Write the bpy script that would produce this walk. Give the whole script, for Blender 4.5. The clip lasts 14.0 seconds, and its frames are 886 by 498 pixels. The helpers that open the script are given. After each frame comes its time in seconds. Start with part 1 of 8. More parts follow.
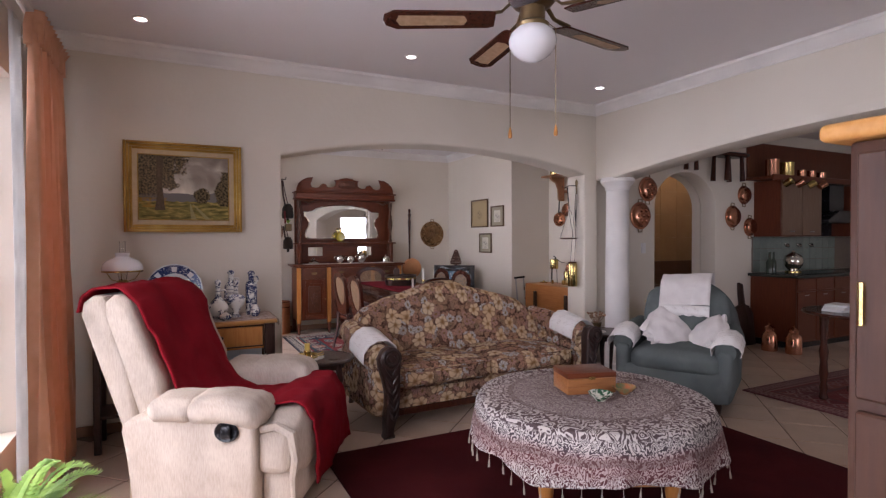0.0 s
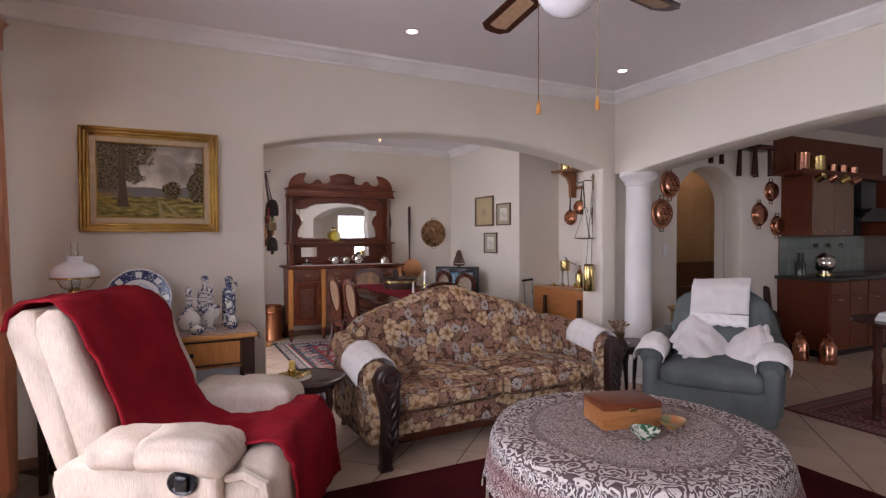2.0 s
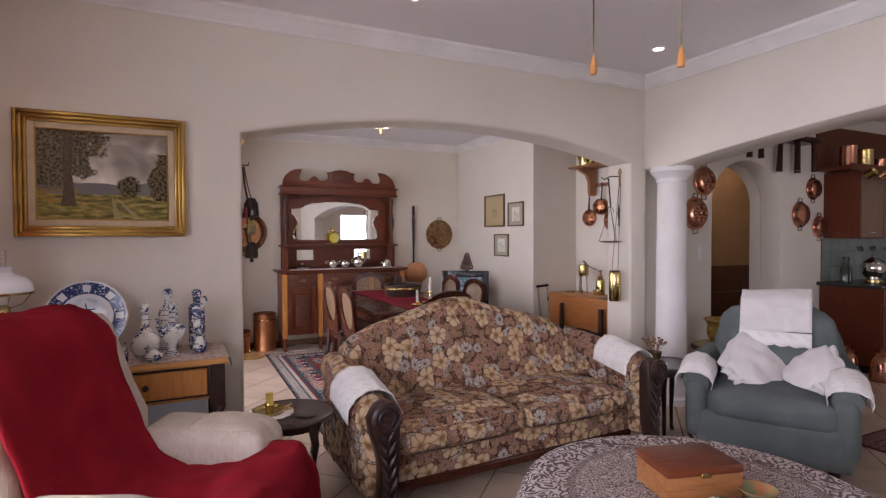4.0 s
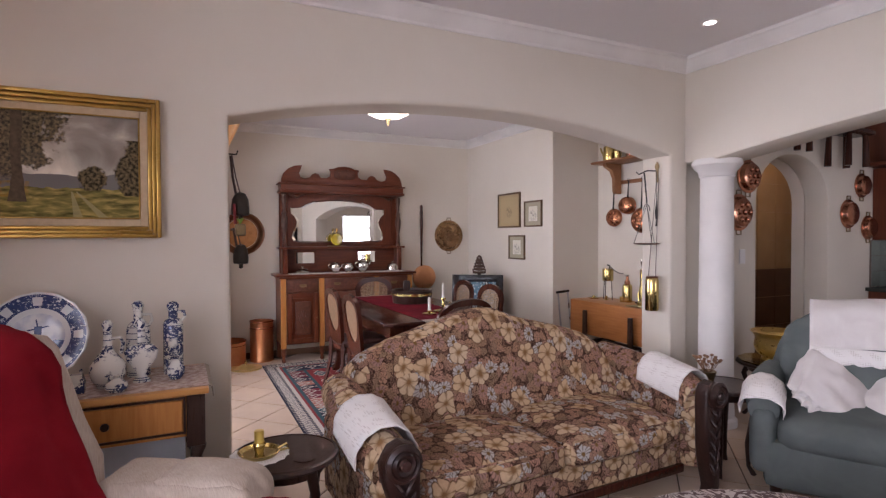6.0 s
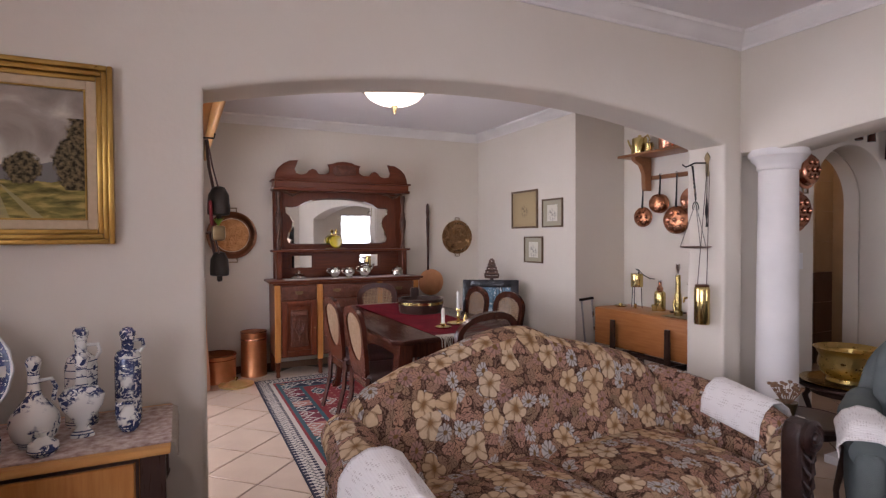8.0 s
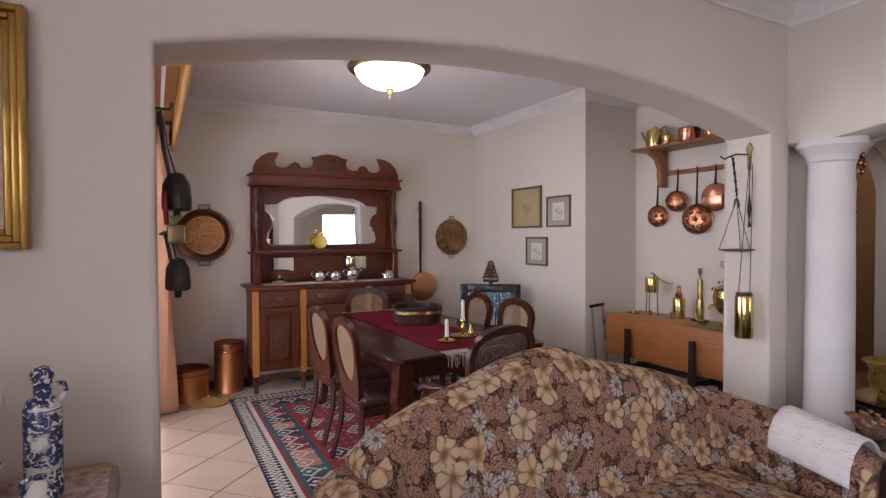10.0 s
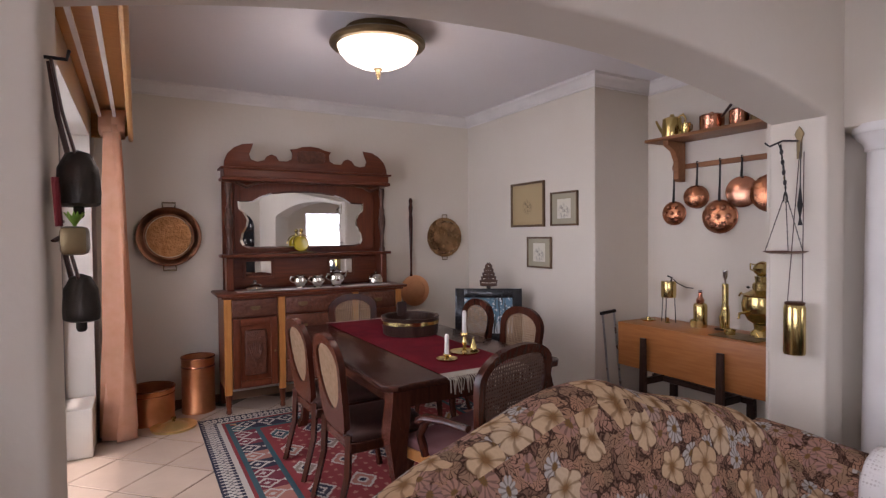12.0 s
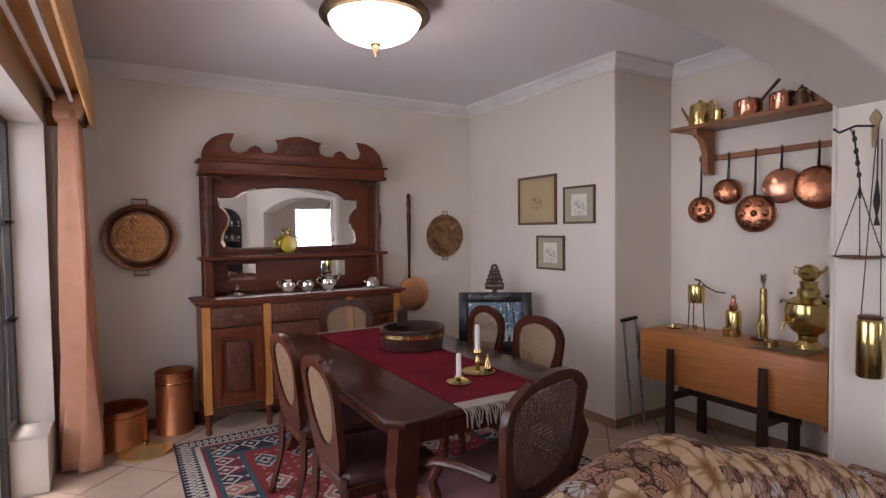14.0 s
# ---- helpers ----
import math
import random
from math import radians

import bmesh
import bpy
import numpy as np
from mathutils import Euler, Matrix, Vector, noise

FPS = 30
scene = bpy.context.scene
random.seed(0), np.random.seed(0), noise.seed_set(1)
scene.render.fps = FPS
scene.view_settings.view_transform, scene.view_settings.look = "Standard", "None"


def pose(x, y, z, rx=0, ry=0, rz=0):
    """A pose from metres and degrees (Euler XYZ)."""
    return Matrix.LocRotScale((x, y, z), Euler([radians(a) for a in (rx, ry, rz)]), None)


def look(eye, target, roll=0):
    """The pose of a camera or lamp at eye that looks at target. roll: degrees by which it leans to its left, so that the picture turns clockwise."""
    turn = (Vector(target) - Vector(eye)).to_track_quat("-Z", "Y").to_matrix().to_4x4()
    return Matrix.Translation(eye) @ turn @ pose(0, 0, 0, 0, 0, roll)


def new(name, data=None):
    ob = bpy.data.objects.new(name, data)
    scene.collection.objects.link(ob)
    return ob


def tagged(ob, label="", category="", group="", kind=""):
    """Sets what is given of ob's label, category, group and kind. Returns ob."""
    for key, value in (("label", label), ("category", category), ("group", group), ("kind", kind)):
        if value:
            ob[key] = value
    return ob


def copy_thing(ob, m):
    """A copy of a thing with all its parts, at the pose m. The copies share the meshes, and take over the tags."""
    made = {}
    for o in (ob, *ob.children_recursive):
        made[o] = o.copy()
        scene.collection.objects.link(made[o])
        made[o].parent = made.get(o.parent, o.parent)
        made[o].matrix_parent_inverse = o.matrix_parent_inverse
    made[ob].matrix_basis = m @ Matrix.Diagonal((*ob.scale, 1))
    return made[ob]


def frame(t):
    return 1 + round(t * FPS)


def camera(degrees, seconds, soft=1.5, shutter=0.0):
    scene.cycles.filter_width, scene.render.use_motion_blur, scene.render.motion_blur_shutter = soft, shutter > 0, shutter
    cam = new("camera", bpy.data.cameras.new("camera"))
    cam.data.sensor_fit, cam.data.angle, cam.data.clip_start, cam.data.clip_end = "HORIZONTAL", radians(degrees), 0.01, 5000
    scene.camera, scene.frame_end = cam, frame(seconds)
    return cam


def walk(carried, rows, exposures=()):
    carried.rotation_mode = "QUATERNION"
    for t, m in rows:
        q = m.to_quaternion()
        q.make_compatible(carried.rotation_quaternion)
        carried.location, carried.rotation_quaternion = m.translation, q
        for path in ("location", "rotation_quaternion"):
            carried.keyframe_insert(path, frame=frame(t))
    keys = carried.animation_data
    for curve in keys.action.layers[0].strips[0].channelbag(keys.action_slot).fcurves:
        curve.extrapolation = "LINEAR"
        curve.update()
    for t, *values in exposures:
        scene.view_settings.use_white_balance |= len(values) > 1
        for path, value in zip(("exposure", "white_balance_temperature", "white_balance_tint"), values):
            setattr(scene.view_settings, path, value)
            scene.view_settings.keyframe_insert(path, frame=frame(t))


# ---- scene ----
cam = camera(78.9, 14.0, 1.3)
PATH = [
    (0, (-0.028, 0.115, 1.362), (0.861, 1.906, 1.325), -0.2),
    (0.5, (0.015, 0.211, 1.371), (0.907, 2.0, 1.332), -0.1),
    (1, (0.066, 0.333, 1.37), (0.96, 2.122, 1.33), -0.1),
    (1.5, (0.104, 0.448, 1.366), (0.997, 2.237, 1.324), -0.2),
    (2, (0.165, 0.595, 1.376), (1.056, 2.385, 1.334), -0.2),
    (2.5, (0.217, 0.721, 1.385), (1.108, 2.511, 1.343), -0.1),
    (3, (0.28, 0.857, 1.391), (1.169, 2.648, 1.347), -0.2),
    (3.2, (0.313, 0.915, 1.396), (1.198, 2.708, 1.35), -0.2),
    (5.5, (0.484, 1.488, 1.423), (1.353, 3.288, 1.38), -0.2),
    (6, (0.521, 1.624, 1.415), (1.39, 3.425, 1.374), -0.2),
    (6.5, (0.559, 1.764, 1.422), (1.427, 3.566, 1.379), -0.2),
    (7, (0.599, 1.906, 1.425), (1.468, 3.707, 1.383), -0.2),
    (7.5, (0.62, 2.038, 1.427), (1.493, 3.836, 1.385), -0.3),
    (8, (0.644, 2.192, 1.437), (1.522, 3.989, 1.395), -0.3),
    (8.2, (0.642, 2.26, 1.432), (1.53, 4.052, 1.395), -0.3),
    (10.5, (0.78, 2.832, 1.455), (1.732, 4.591, 1.408), -0.3),
    (11, (0.832, 2.967, 1.461), (1.796, 4.719, 1.414), -0.4),
    (11.5, (0.862, 3.078, 1.468), (1.838, 4.823, 1.419), -0.5),
    (12, (0.898, 3.184, 1.464), (1.887, 4.922, 1.414), -0.5),
    (12.5, (0.943, 3.298, 1.462), (1.945, 5.028, 1.411), -0.6),
    (13, (1.013, 3.402, 1.478), (2.015, 5.132, 1.42), -0.6),
    (13.5, (1.029, 3.504, 1.496), (2.039, 5.229, 1.428), -0.6),
    (14, (1.035, 3.616, 1.504), (2.052, 5.336, 1.433), -0.7),
]
walk(cam, [(t, look(eye, target, roll)) for t, eye, target, roll in PATH], [(0, -0.5, 6250, 27), (1.5, -0.38, 6250, 27), (3, -0.27, 6250, 27), (5.5, -0.15, 6250, 27), (7.5, -0.2, 6250, 27), (10.5, -0.35, 6250, 27), (12.5, -0.42, 6250, 27), (14, -0.4, 6250, 27)])

# ---- light ----
world = bpy.data.worlds.new("sky")
scene.world = world
world.use_nodes = True
sky = world.node_tree.nodes.new("ShaderNodeTexSky")
sky.sky_type, sky.sun_disc = "NISHITA", False
sky.sun_elevation, sky.sun_rotation = radians(50), radians(-60)
world.node_tree.links.new(sky.outputs[0], world.node_tree.nodes["Background"].inputs[0])
world.node_tree.nodes["Background"].inputs[1].default_value = 0.12


def lamp(name, kind, m, energy, color=(1, 1, 1), **more):
    data = bpy.data.lights.new(name, kind)
    data.energy, data.color = energy, color
    if "size" in more:
        data.shape, data.size, data.size_y = "RECTANGLE", more["size"][0], more["size"][1]
    if "radius" in more:
        data.shadow_soft_size = more["radius"]
    if "angle" in more:
        data.angle = more["angle"]
    if "spot" in more:
        data.spot_size, data.spot_blend = radians(more["spot"]), 0.7
    ob = new(name, data)
    ob.matrix_world = m
    return ob


DAY = (0.90, 0.95, 1.0)
lamp("sun", "SUN", look((-6, 3, 8), (0, 4, 0)), 2.5, (1.0, 0.95, 0.86), angle=radians(0.5))
lamp("window_light_living", "AREA", look((-1.72, 0.85, 1.62), (2.4, 0.85, -1.2)), 235, DAY, size=(6.2, 1.95))
lamp("window_light_dining", "AREA", look((-0.25, 6.52, 1.45), (3.4, 6.52, -0.35)), 96, DAY, size=(2.45, 2.1))
lamp("window_light_rear", "AREA", look((6.2, -2.6, 1.4), (5, 3, 0.9)), 46, DAY, size=(1.8, 1.5))

# ---- materials ----


def mat(name, color, rough=0.6, metal=0.0, color2=None, scale=8.0, bump=0.0, bump_scale=40.0, detail=4.0, spec=0.5, coords="Object", stretch=(1, 1, 1), sheen=0.0, random_tint=0.0, rough_var=0.08, coat=0.0):
    """A surface with two scales of noise in its colour, gloss and relief."""
    m = bpy.data.materials.new(name)
    m.use_nodes = True
    nt = m.node_tree
    b = nt.nodes["Principled BSDF"]
    b.inputs["Roughness"].default_value, b.inputs["Metallic"].default_value = rough, metal
    b.inputs["Specular IOR Level"].default_value = spec
    b.inputs["Sheen Weight"].default_value = sheen
    b.inputs["Coat Weight"].default_value = coat
    tc = nt.nodes.new("ShaderNodeTexCoord")
    mp = nt.nodes.new("ShaderNodeMapping")
    mp.inputs["Scale"].default_value = stretch
    nt.links.new(tc.outputs[coords], mp.inputs[0])
    n1 = nt.nodes.new("ShaderNodeTexNoise")
    n1.inputs["Scale"].default_value, n1.inputs["Detail"].default_value = scale, detail
    nt.links.new(mp.outputs[0], n1.inputs["Vector"])
    n2 = nt.nodes.new("ShaderNodeTexNoise")
    n2.inputs["Scale"].default_value, n2.inputs["Detail"].default_value = bump_scale, 3.0
    nt.links.new(mp.outputs[0], n2.inputs["Vector"])
    ramp = nt.nodes.new("ShaderNodeMapRange")
    ramp.inputs[1].default_value, ramp.inputs[2].default_value = 0.3, 0.7
    nt.links.new(n1.outputs[0], ramp.inputs[0])
    mix = nt.nodes.new("ShaderNodeMix")
    mix.data_type = "RGBA"
    c2 = color2 or tuple(c * 0.86 for c in color)
    mix.inputs[6].default_value, mix.inputs[7].default_value = (*color, 1), (*c2, 1)
    nt.links.new(ramp.outputs[0], mix.inputs[0])
    out = mix.outputs[2]
    if random_tint:
        oi = nt.nodes.new("ShaderNodeObjectInfo")
        hsv = nt.nodes.new("ShaderNodeHueSaturation")
        mr = nt.nodes.new("ShaderNodeMapRange")
        mr.inputs[3].default_value, mr.inputs[4].default_value = 1 - random_tint, 1 + random_tint
        nt.links.new(oi.outputs["Random"], mr.inputs[0])
        nt.links.new(mr.outputs[0], hsv.inputs["Value"])
        nt.links.new(out, hsv.inputs["Color"])
        out = hsv.outputs[0]
    nt.links.new(out, b.inputs["Base Color"])
    if rough_var:
        mr2 = nt.nodes.new("ShaderNodeMapRange")
        mr2.inputs[3].default_value, mr2.inputs[4].default_value = max(rough - rough_var, 0.02), min(rough + rough_var, 1)
        nt.links.new(n2.outputs[0], mr2.inputs[0])
        nt.links.new(mr2.outputs[0], b.inputs["Roughness"])
    if bump:
        bp = nt.nodes.new("ShaderNodeBump")
        bp.inputs["Strength"].default_value, bp.inputs["Distance"].default_value = 1.0, bump
        nt.links.new(n2.outputs[0], bp.inputs["Height"])
        nt.links.new(bp.outputs[0], b.inputs["Normal"])
    return m


WALL = mat("plaster_wall", (0.68, 0.62, 0.53), 0.85, color2=(0.65, 0.585, 0.495), scale=1.3, bump=0.0015, bump_scale=22, spec=0.2)
CEIL = mat("ceiling_paint", (0.80, 0.765, 0.76), 0.9, color2=(0.77, 0.735, 0.73), scale=0.8, bump=0.0006, bump_scale=60, spec=0.2)
TRIM = mat("white_moulding", (0.78, 0.74, 0.70), 0.7, scale=3, spec=0.3)
TILE = mat("ceramic_floor_tile", (0.51, 0.385, 0.285), 0.34, color2=(0.43, 0.315, 0.23), scale=3.5, random_tint=0.05)
GROUT = mat("grout", (0.16, 0.12, 0.09), 0.9, scale=30)
SKIRT = mat("brown_skirting_tile", (0.26, 0.14, 0.08), 0.4, scale=6)


class Nodes:
    """Short ways to link nodes of one material."""

    def __init__(self, m):
        self.m, self.nt = m, m.node_tree
        self.b = self.nt.nodes["Principled BSDF"]

    def put(self, sock, v):
        if hasattr(v, "is_linked"):
            self.nt.links.new(v, sock)
        elif isinstance(v, tuple) and len(v) == 3 and sock.type == "RGBA":
            sock.default_value = (*v, 1)
        else:
            sock.default_value = v

    def f(self, op, a, b=0.0, c=0.0):
        n = self.nt.nodes.new("ShaderNodeMath")
        n.operation = op
        for s, v in zip(n.inputs, (a, b, c)):
            self.put(s, v)
        return n.outputs[0]

    def vec(self, x, y, z=0.0):
        n = self.nt.nodes.new("ShaderNodeCombineXYZ")
        for s, v in zip(n.inputs, (x, y, z)):
            self.put(s, v)
        return n.outputs[0]

    def split(self, v):
        n = self.nt.nodes.new("ShaderNodeSeparateXYZ")
        self.put(n.inputs[0], v)
        return n.outputs[0], n.outputs[1], n.outputs[2]

    def coords(self):
        return self.nt.nodes.new("ShaderNodeTexCoord").outputs["Object"]

    def noise(self, v, scale, detail=3.0, distort=0.0):
        n = self.nt.nodes.new("ShaderNodeTexNoise")
        self.put(n.inputs["Vector"], v)
        n.inputs["Scale"].default_value, n.inputs["Detail"].default_value, n.inputs["Distortion"].default_value = scale, detail, distort
        return n.outputs[0]

    def voronoi(self, v, scale, feature="F1", dims="2D", rand=1.0):
        n = self.nt.nodes.new("ShaderNodeTexVoronoi")
        n.voronoi_dimensions, n.feature = dims, feature
        self.put(n.inputs["Vector"], v)
        n.inputs["Scale"].default_value, n.inputs["Randomness"].default_value = scale, rand
        return n.outputs

    def mix(self, fac, a, b):
        n = self.nt.nodes.new("ShaderNodeMix")
        n.data_type = "RGBA"
        self.put(n.inputs[0], fac)
        self.put(n.inputs[6], a)
        self.put(n.inputs[7], b)
        return n.outputs[2]

    def ramp(self, fac, stops, kind="LINEAR"):
        n = self.nt.nodes.new("ShaderNodeValToRGB")
        n.color_ramp.interpolation = kind
        e = n.color_ramp.elements
        while len(e) < len(stops):
            e.new(0.5)
        for s, (p, c) in zip(e, stops):
            s.position, s.color = p, (*c, 1)
        self.put(n.inputs[0], fac)
        return n.outputs[0]

    def step(self, v, edge, soft=0.02):
        n = self.nt.nodes.new("ShaderNodeMapRange")
        self.put(n.inputs[0], v)
        n.inputs[1].default_value, n.inputs[2].default_value = edge - soft, edge + soft
        return n.outputs[0]

    def bump(self, h, dist):
        n = self.nt.nodes.new("ShaderNodeBump")
        n.inputs["Distance"].default_value = dist
        self.put(n.inputs["Height"], h)
        self.nt.links.new(n.outputs[0], self.b.inputs["Normal"])

    def color(self, c):
        self.put(self.b.inputs["Base Color"], c)


def blank(name, rough=0.8, spec=0.3, sheen=0.0):
    m = bpy.data.materials.new(name)
    m.use_nodes = True
    n = Nodes(m)
    n.b.inputs["Roughness"].default_value, n.b.inputs["Specular IOR Level"].default_value = rough, spec
    n.b.inputs["Sheen Weight"].default_value = sheen
    return m, n


def floral():
    m, n = blank("floral_tapestry", 0.92, 0.15)
    x, y, z = n.split(n.coords())
    nx, ny, nz = (n.f("ABSOLUTE", q) for q in n.split(n.nt.nodes.new("ShaderNodeTexCoord").outputs["Normal"]))
    flat = n.f("GREATER_THAN", nz, n.f("MAXIMUM", nx, ny))
    side = n.f("GREATER_THAN", nx, ny)
    pick = lambda k, p, q: n.f("ADD", n.f("MULTIPLY", k, p), n.f("MULTIPLY", n.f("SUBTRACT", 1.0, k), q))
    u = pick(side, pick(flat, x, y), x)
    v = pick(flat, y, z)
    bend = n.noise(n.coords(), 9, 2)
    u = n.f("MULTIPLY_ADD", n.f("SUBTRACT", bend, 0.5), 0.07, u)
    v = n.f("MULTIPLY_ADD", n.f("SUBTRACT", n.noise(n.coords(), 12, 2), 0.5), 0.06, v)
    uv = n.vec(u, v)

    def layer(scale, shift, petals, size):
        p = n.vec(n.f("ADD", u, shift), n.f("ADD", v, shift * 0.7))
        vo = n.voronoi(p, scale, rand=0.75)
        px, py, _ = n.split(vo["Position"])
        dx = n.f("SUBTRACT", n.f("ADD", u, shift), px)
        dy = n.f("SUBTRACT", n.f("ADD", v, shift * 0.7), py)
        r = n.f("MULTIPLY", n.f("SQRT", n.f("ADD", n.f("MULTIPLY", dx, dx), n.f("MULTIPLY", dy, dy))), scale)
        cr, cg, cb = n.split(vo["Color"])
        a = n.f("ADD", n.f("ARCTAN2", dy, dx), n.f("MULTIPLY", cb, 6.0))
        wave = n.f("COSINE", n.f("MULTIPLY", a, petals))
        edge = n.f("MULTIPLY_ADD", n.f("SQRT", n.f("ABSOLUTE", n.f("COSINE", n.f("MULTIPLY", a, petals / 2)))), size * 0.30, size * 0.74)
        mask = n.f("SUBTRACT", 1.0, n.step(n.f("SUBTRACT", r, edge), 0.0, 0.015))
        rel = n.f("DIVIDE", r, edge)
        return mask, rel, wave, cr, cg

    leaf, lrel, lw, lr, lg = layer(19.0, 3.3, 3, 0.60)
    fine = n.noise(uv, 60, 2, 1.5)
    ground = n.mix(n.step(fine, 0.5, 0.06), (0.05, 0.022, 0.014), (0.19, 0.105, 0.068))
    leafcol = n.ramp(lr, [(0.0, (0.28, 0.175, 0.105)), (0.4, (0.37, 0.205, 0.125)), (0.7, (0.38, 0.205, 0.145)), (1.0, (0.24, 0.16, 0.095))])
    curl = n.f("ABSOLUTE", n.f("SINE", n.f("MULTIPLY", n.f("ADD", n.noise(uv, 11, 1, 0.8), n.f("MULTIPLY", n.noise(uv, 30, 1), 0.25)), 46.0)))
    leafcol = n.mix(n.f("SUBTRACT", 1.0, n.step(curl, 0.26, 0.1)), leafcol, (0.075, 0.035, 0.022))
    leafcol = n.mix(n.step(n.f("ABSOLUTE", lw), 0.15, 0.08), (0.06, 0.035, 0.02), leafcol)
    leafcol = n.mix(n.step(lrel, 0.88, 0.06), leafcol, (0.05, 0.022, 0.013))
    col = n.mix(leaf, ground, leafcol)
    s, srel, sw, sr, sg = layer(13.5, 1.7, 10, 0.46)
    on = n.f("MULTIPLY", s, n.step(sr, 0.50, 0.02))
    small = n.ramp(sg, [(0.0, (0.44, 0.40, 0.36)), (0.5, (0.44, 0.41, 0.38)), (0.55, (0.40, 0.22, 0.16)), (1.0, (0.32, 0.18, 0.15))])
    small = n.mix(n.step(srel, 0.3, 0.06), (0.20, 0.11, 0.03), small)
    small = n.mix(n.f("MULTIPLY", n.step(n.f("MULTIPLY", sw, -1.0), 0.35, 0.25), 0.6), small, (0.09, 0.06, 0.045))
    col = n.mix(on, col, small)
    b, brel, bw, br, bg = layer(8.6, 0.0, 6, 0.55)
    on = n.f("MULTIPLY", b, n.step(br, 0.50, 0.02))
    big = n.ramp(bg, [(0.0, (0.58, 0.39, 0.23)), (0.5, (0.65, 0.47, 0.29)), (1.0, (0.62, 0.48, 0.33))])
    big = n.mix(n.step(brel, 0.30, 0.16), (0.24, 0.125, 0.045), big)
    big = n.mix(n.step(brel, 0.93, 0.04), big, (0.07, 0.032, 0.016))
    vein = n.noise(uv, 90, 2)
    big = n.mix(n.f("MULTIPLY", n.step(n.f("MULTIPLY", bw, -1.0), 0.75, 0.2), 0.6), big, (0.14, 0.075, 0.03))
    big = n.mix(n.f("MULTIPLY", vein, 0.35), big, (0.20, 0.11, 0.05))
    col = n.mix(on, col, big)
    n.color(col)
    n.bump(n.f("ADD", n.f("MULTIPLY", on, 0.4), n.noise(uv, 400, 2)), 0.002)
    return m


def paisley():
    m, n = blank("paisley_cloth", 0.9, 0.15)
    c = n.coords()
    x, y, z = n.split(c)
    r = n.f("SQRT", n.f("ADD", n.f("MULTIPLY", x, x), n.f("MULTIPLY", y, y)))
    a = n.f("ARCTAN2", y, x)
    down = n.f("ADD", r, n.f("MULTIPLY", n.f("MAXIMUM", n.f("SUBTRACT", -0.01, z), 0.0), 1.0))
    w = n.vec(n.f("MULTIPLY", a, 0.55), down)
    warp = n.noise(c, 8, 2, 1.6)
    curl = n.f("SINE", n.f("MULTIPLY", n.f("ADD", warp, n.f("MULTIPLY", n.noise(c, 24, 2, 1.0), 0.4)), 74.0))
    line = n.step(curl, 0.0, 0.2)
    motif = n.voronoi(w, 11.0, rand=0.45)
    ring = n.step(n.f("SINE", n.f("ADD", n.f("MULTIPLY", motif["Distance"], 16.0), n.f("MULTIPLY", warp, 40.0))), 0.1, 0.2)
    band = n.step(n.f("ABSOLUTE", n.f("SUBTRACT", down, 0.60)), 0.11, 0.01)
    pattern = n.mix(band, n.vec(ring, ring, ring), n.vec(line, line, line))
    px, _, _ = n.split(pattern)
    dark = n.ramp(down, [(0.0, (0.14, 0.09, 0.08)), (0.62, (0.12, 0.078, 0.075)), (0.76, (0.075, 0.058, 0.065)), (0.80, (0.13, 0.045, 0.045)), (0.87, (0.11, 0.04, 0.042)), (1.0, (0.09, 0.045, 0.05))])
    light = n.ramp(down, [(0.0, (0.40, 0.33, 0.30)), (0.55, (0.46, 0.39, 0.36)), (0.74, (0.60, 0.55, 0.51)), (0.79, (0.42, 0.31, 0.29)), (0.86, (0.42, 0.31, 0.29)), (0.90, (0.60, 0.54, 0.50))])
    col = n.mix(px, dark, light)
    lines = n.step(n.f("ABSOLUTE", n.f("SUBTRACT", n.f("FRACT", n.f("MULTIPLY", down, 3.1)), 0.5)), 0.045, 0.012)
    col = n.mix(n.f("MAXIMUM", lines, 0.55), (0.12, 0.075, 0.07), col)
    n.color(col)
    n.bump(n.noise(c, 500, 2), 0.0008)
    return m


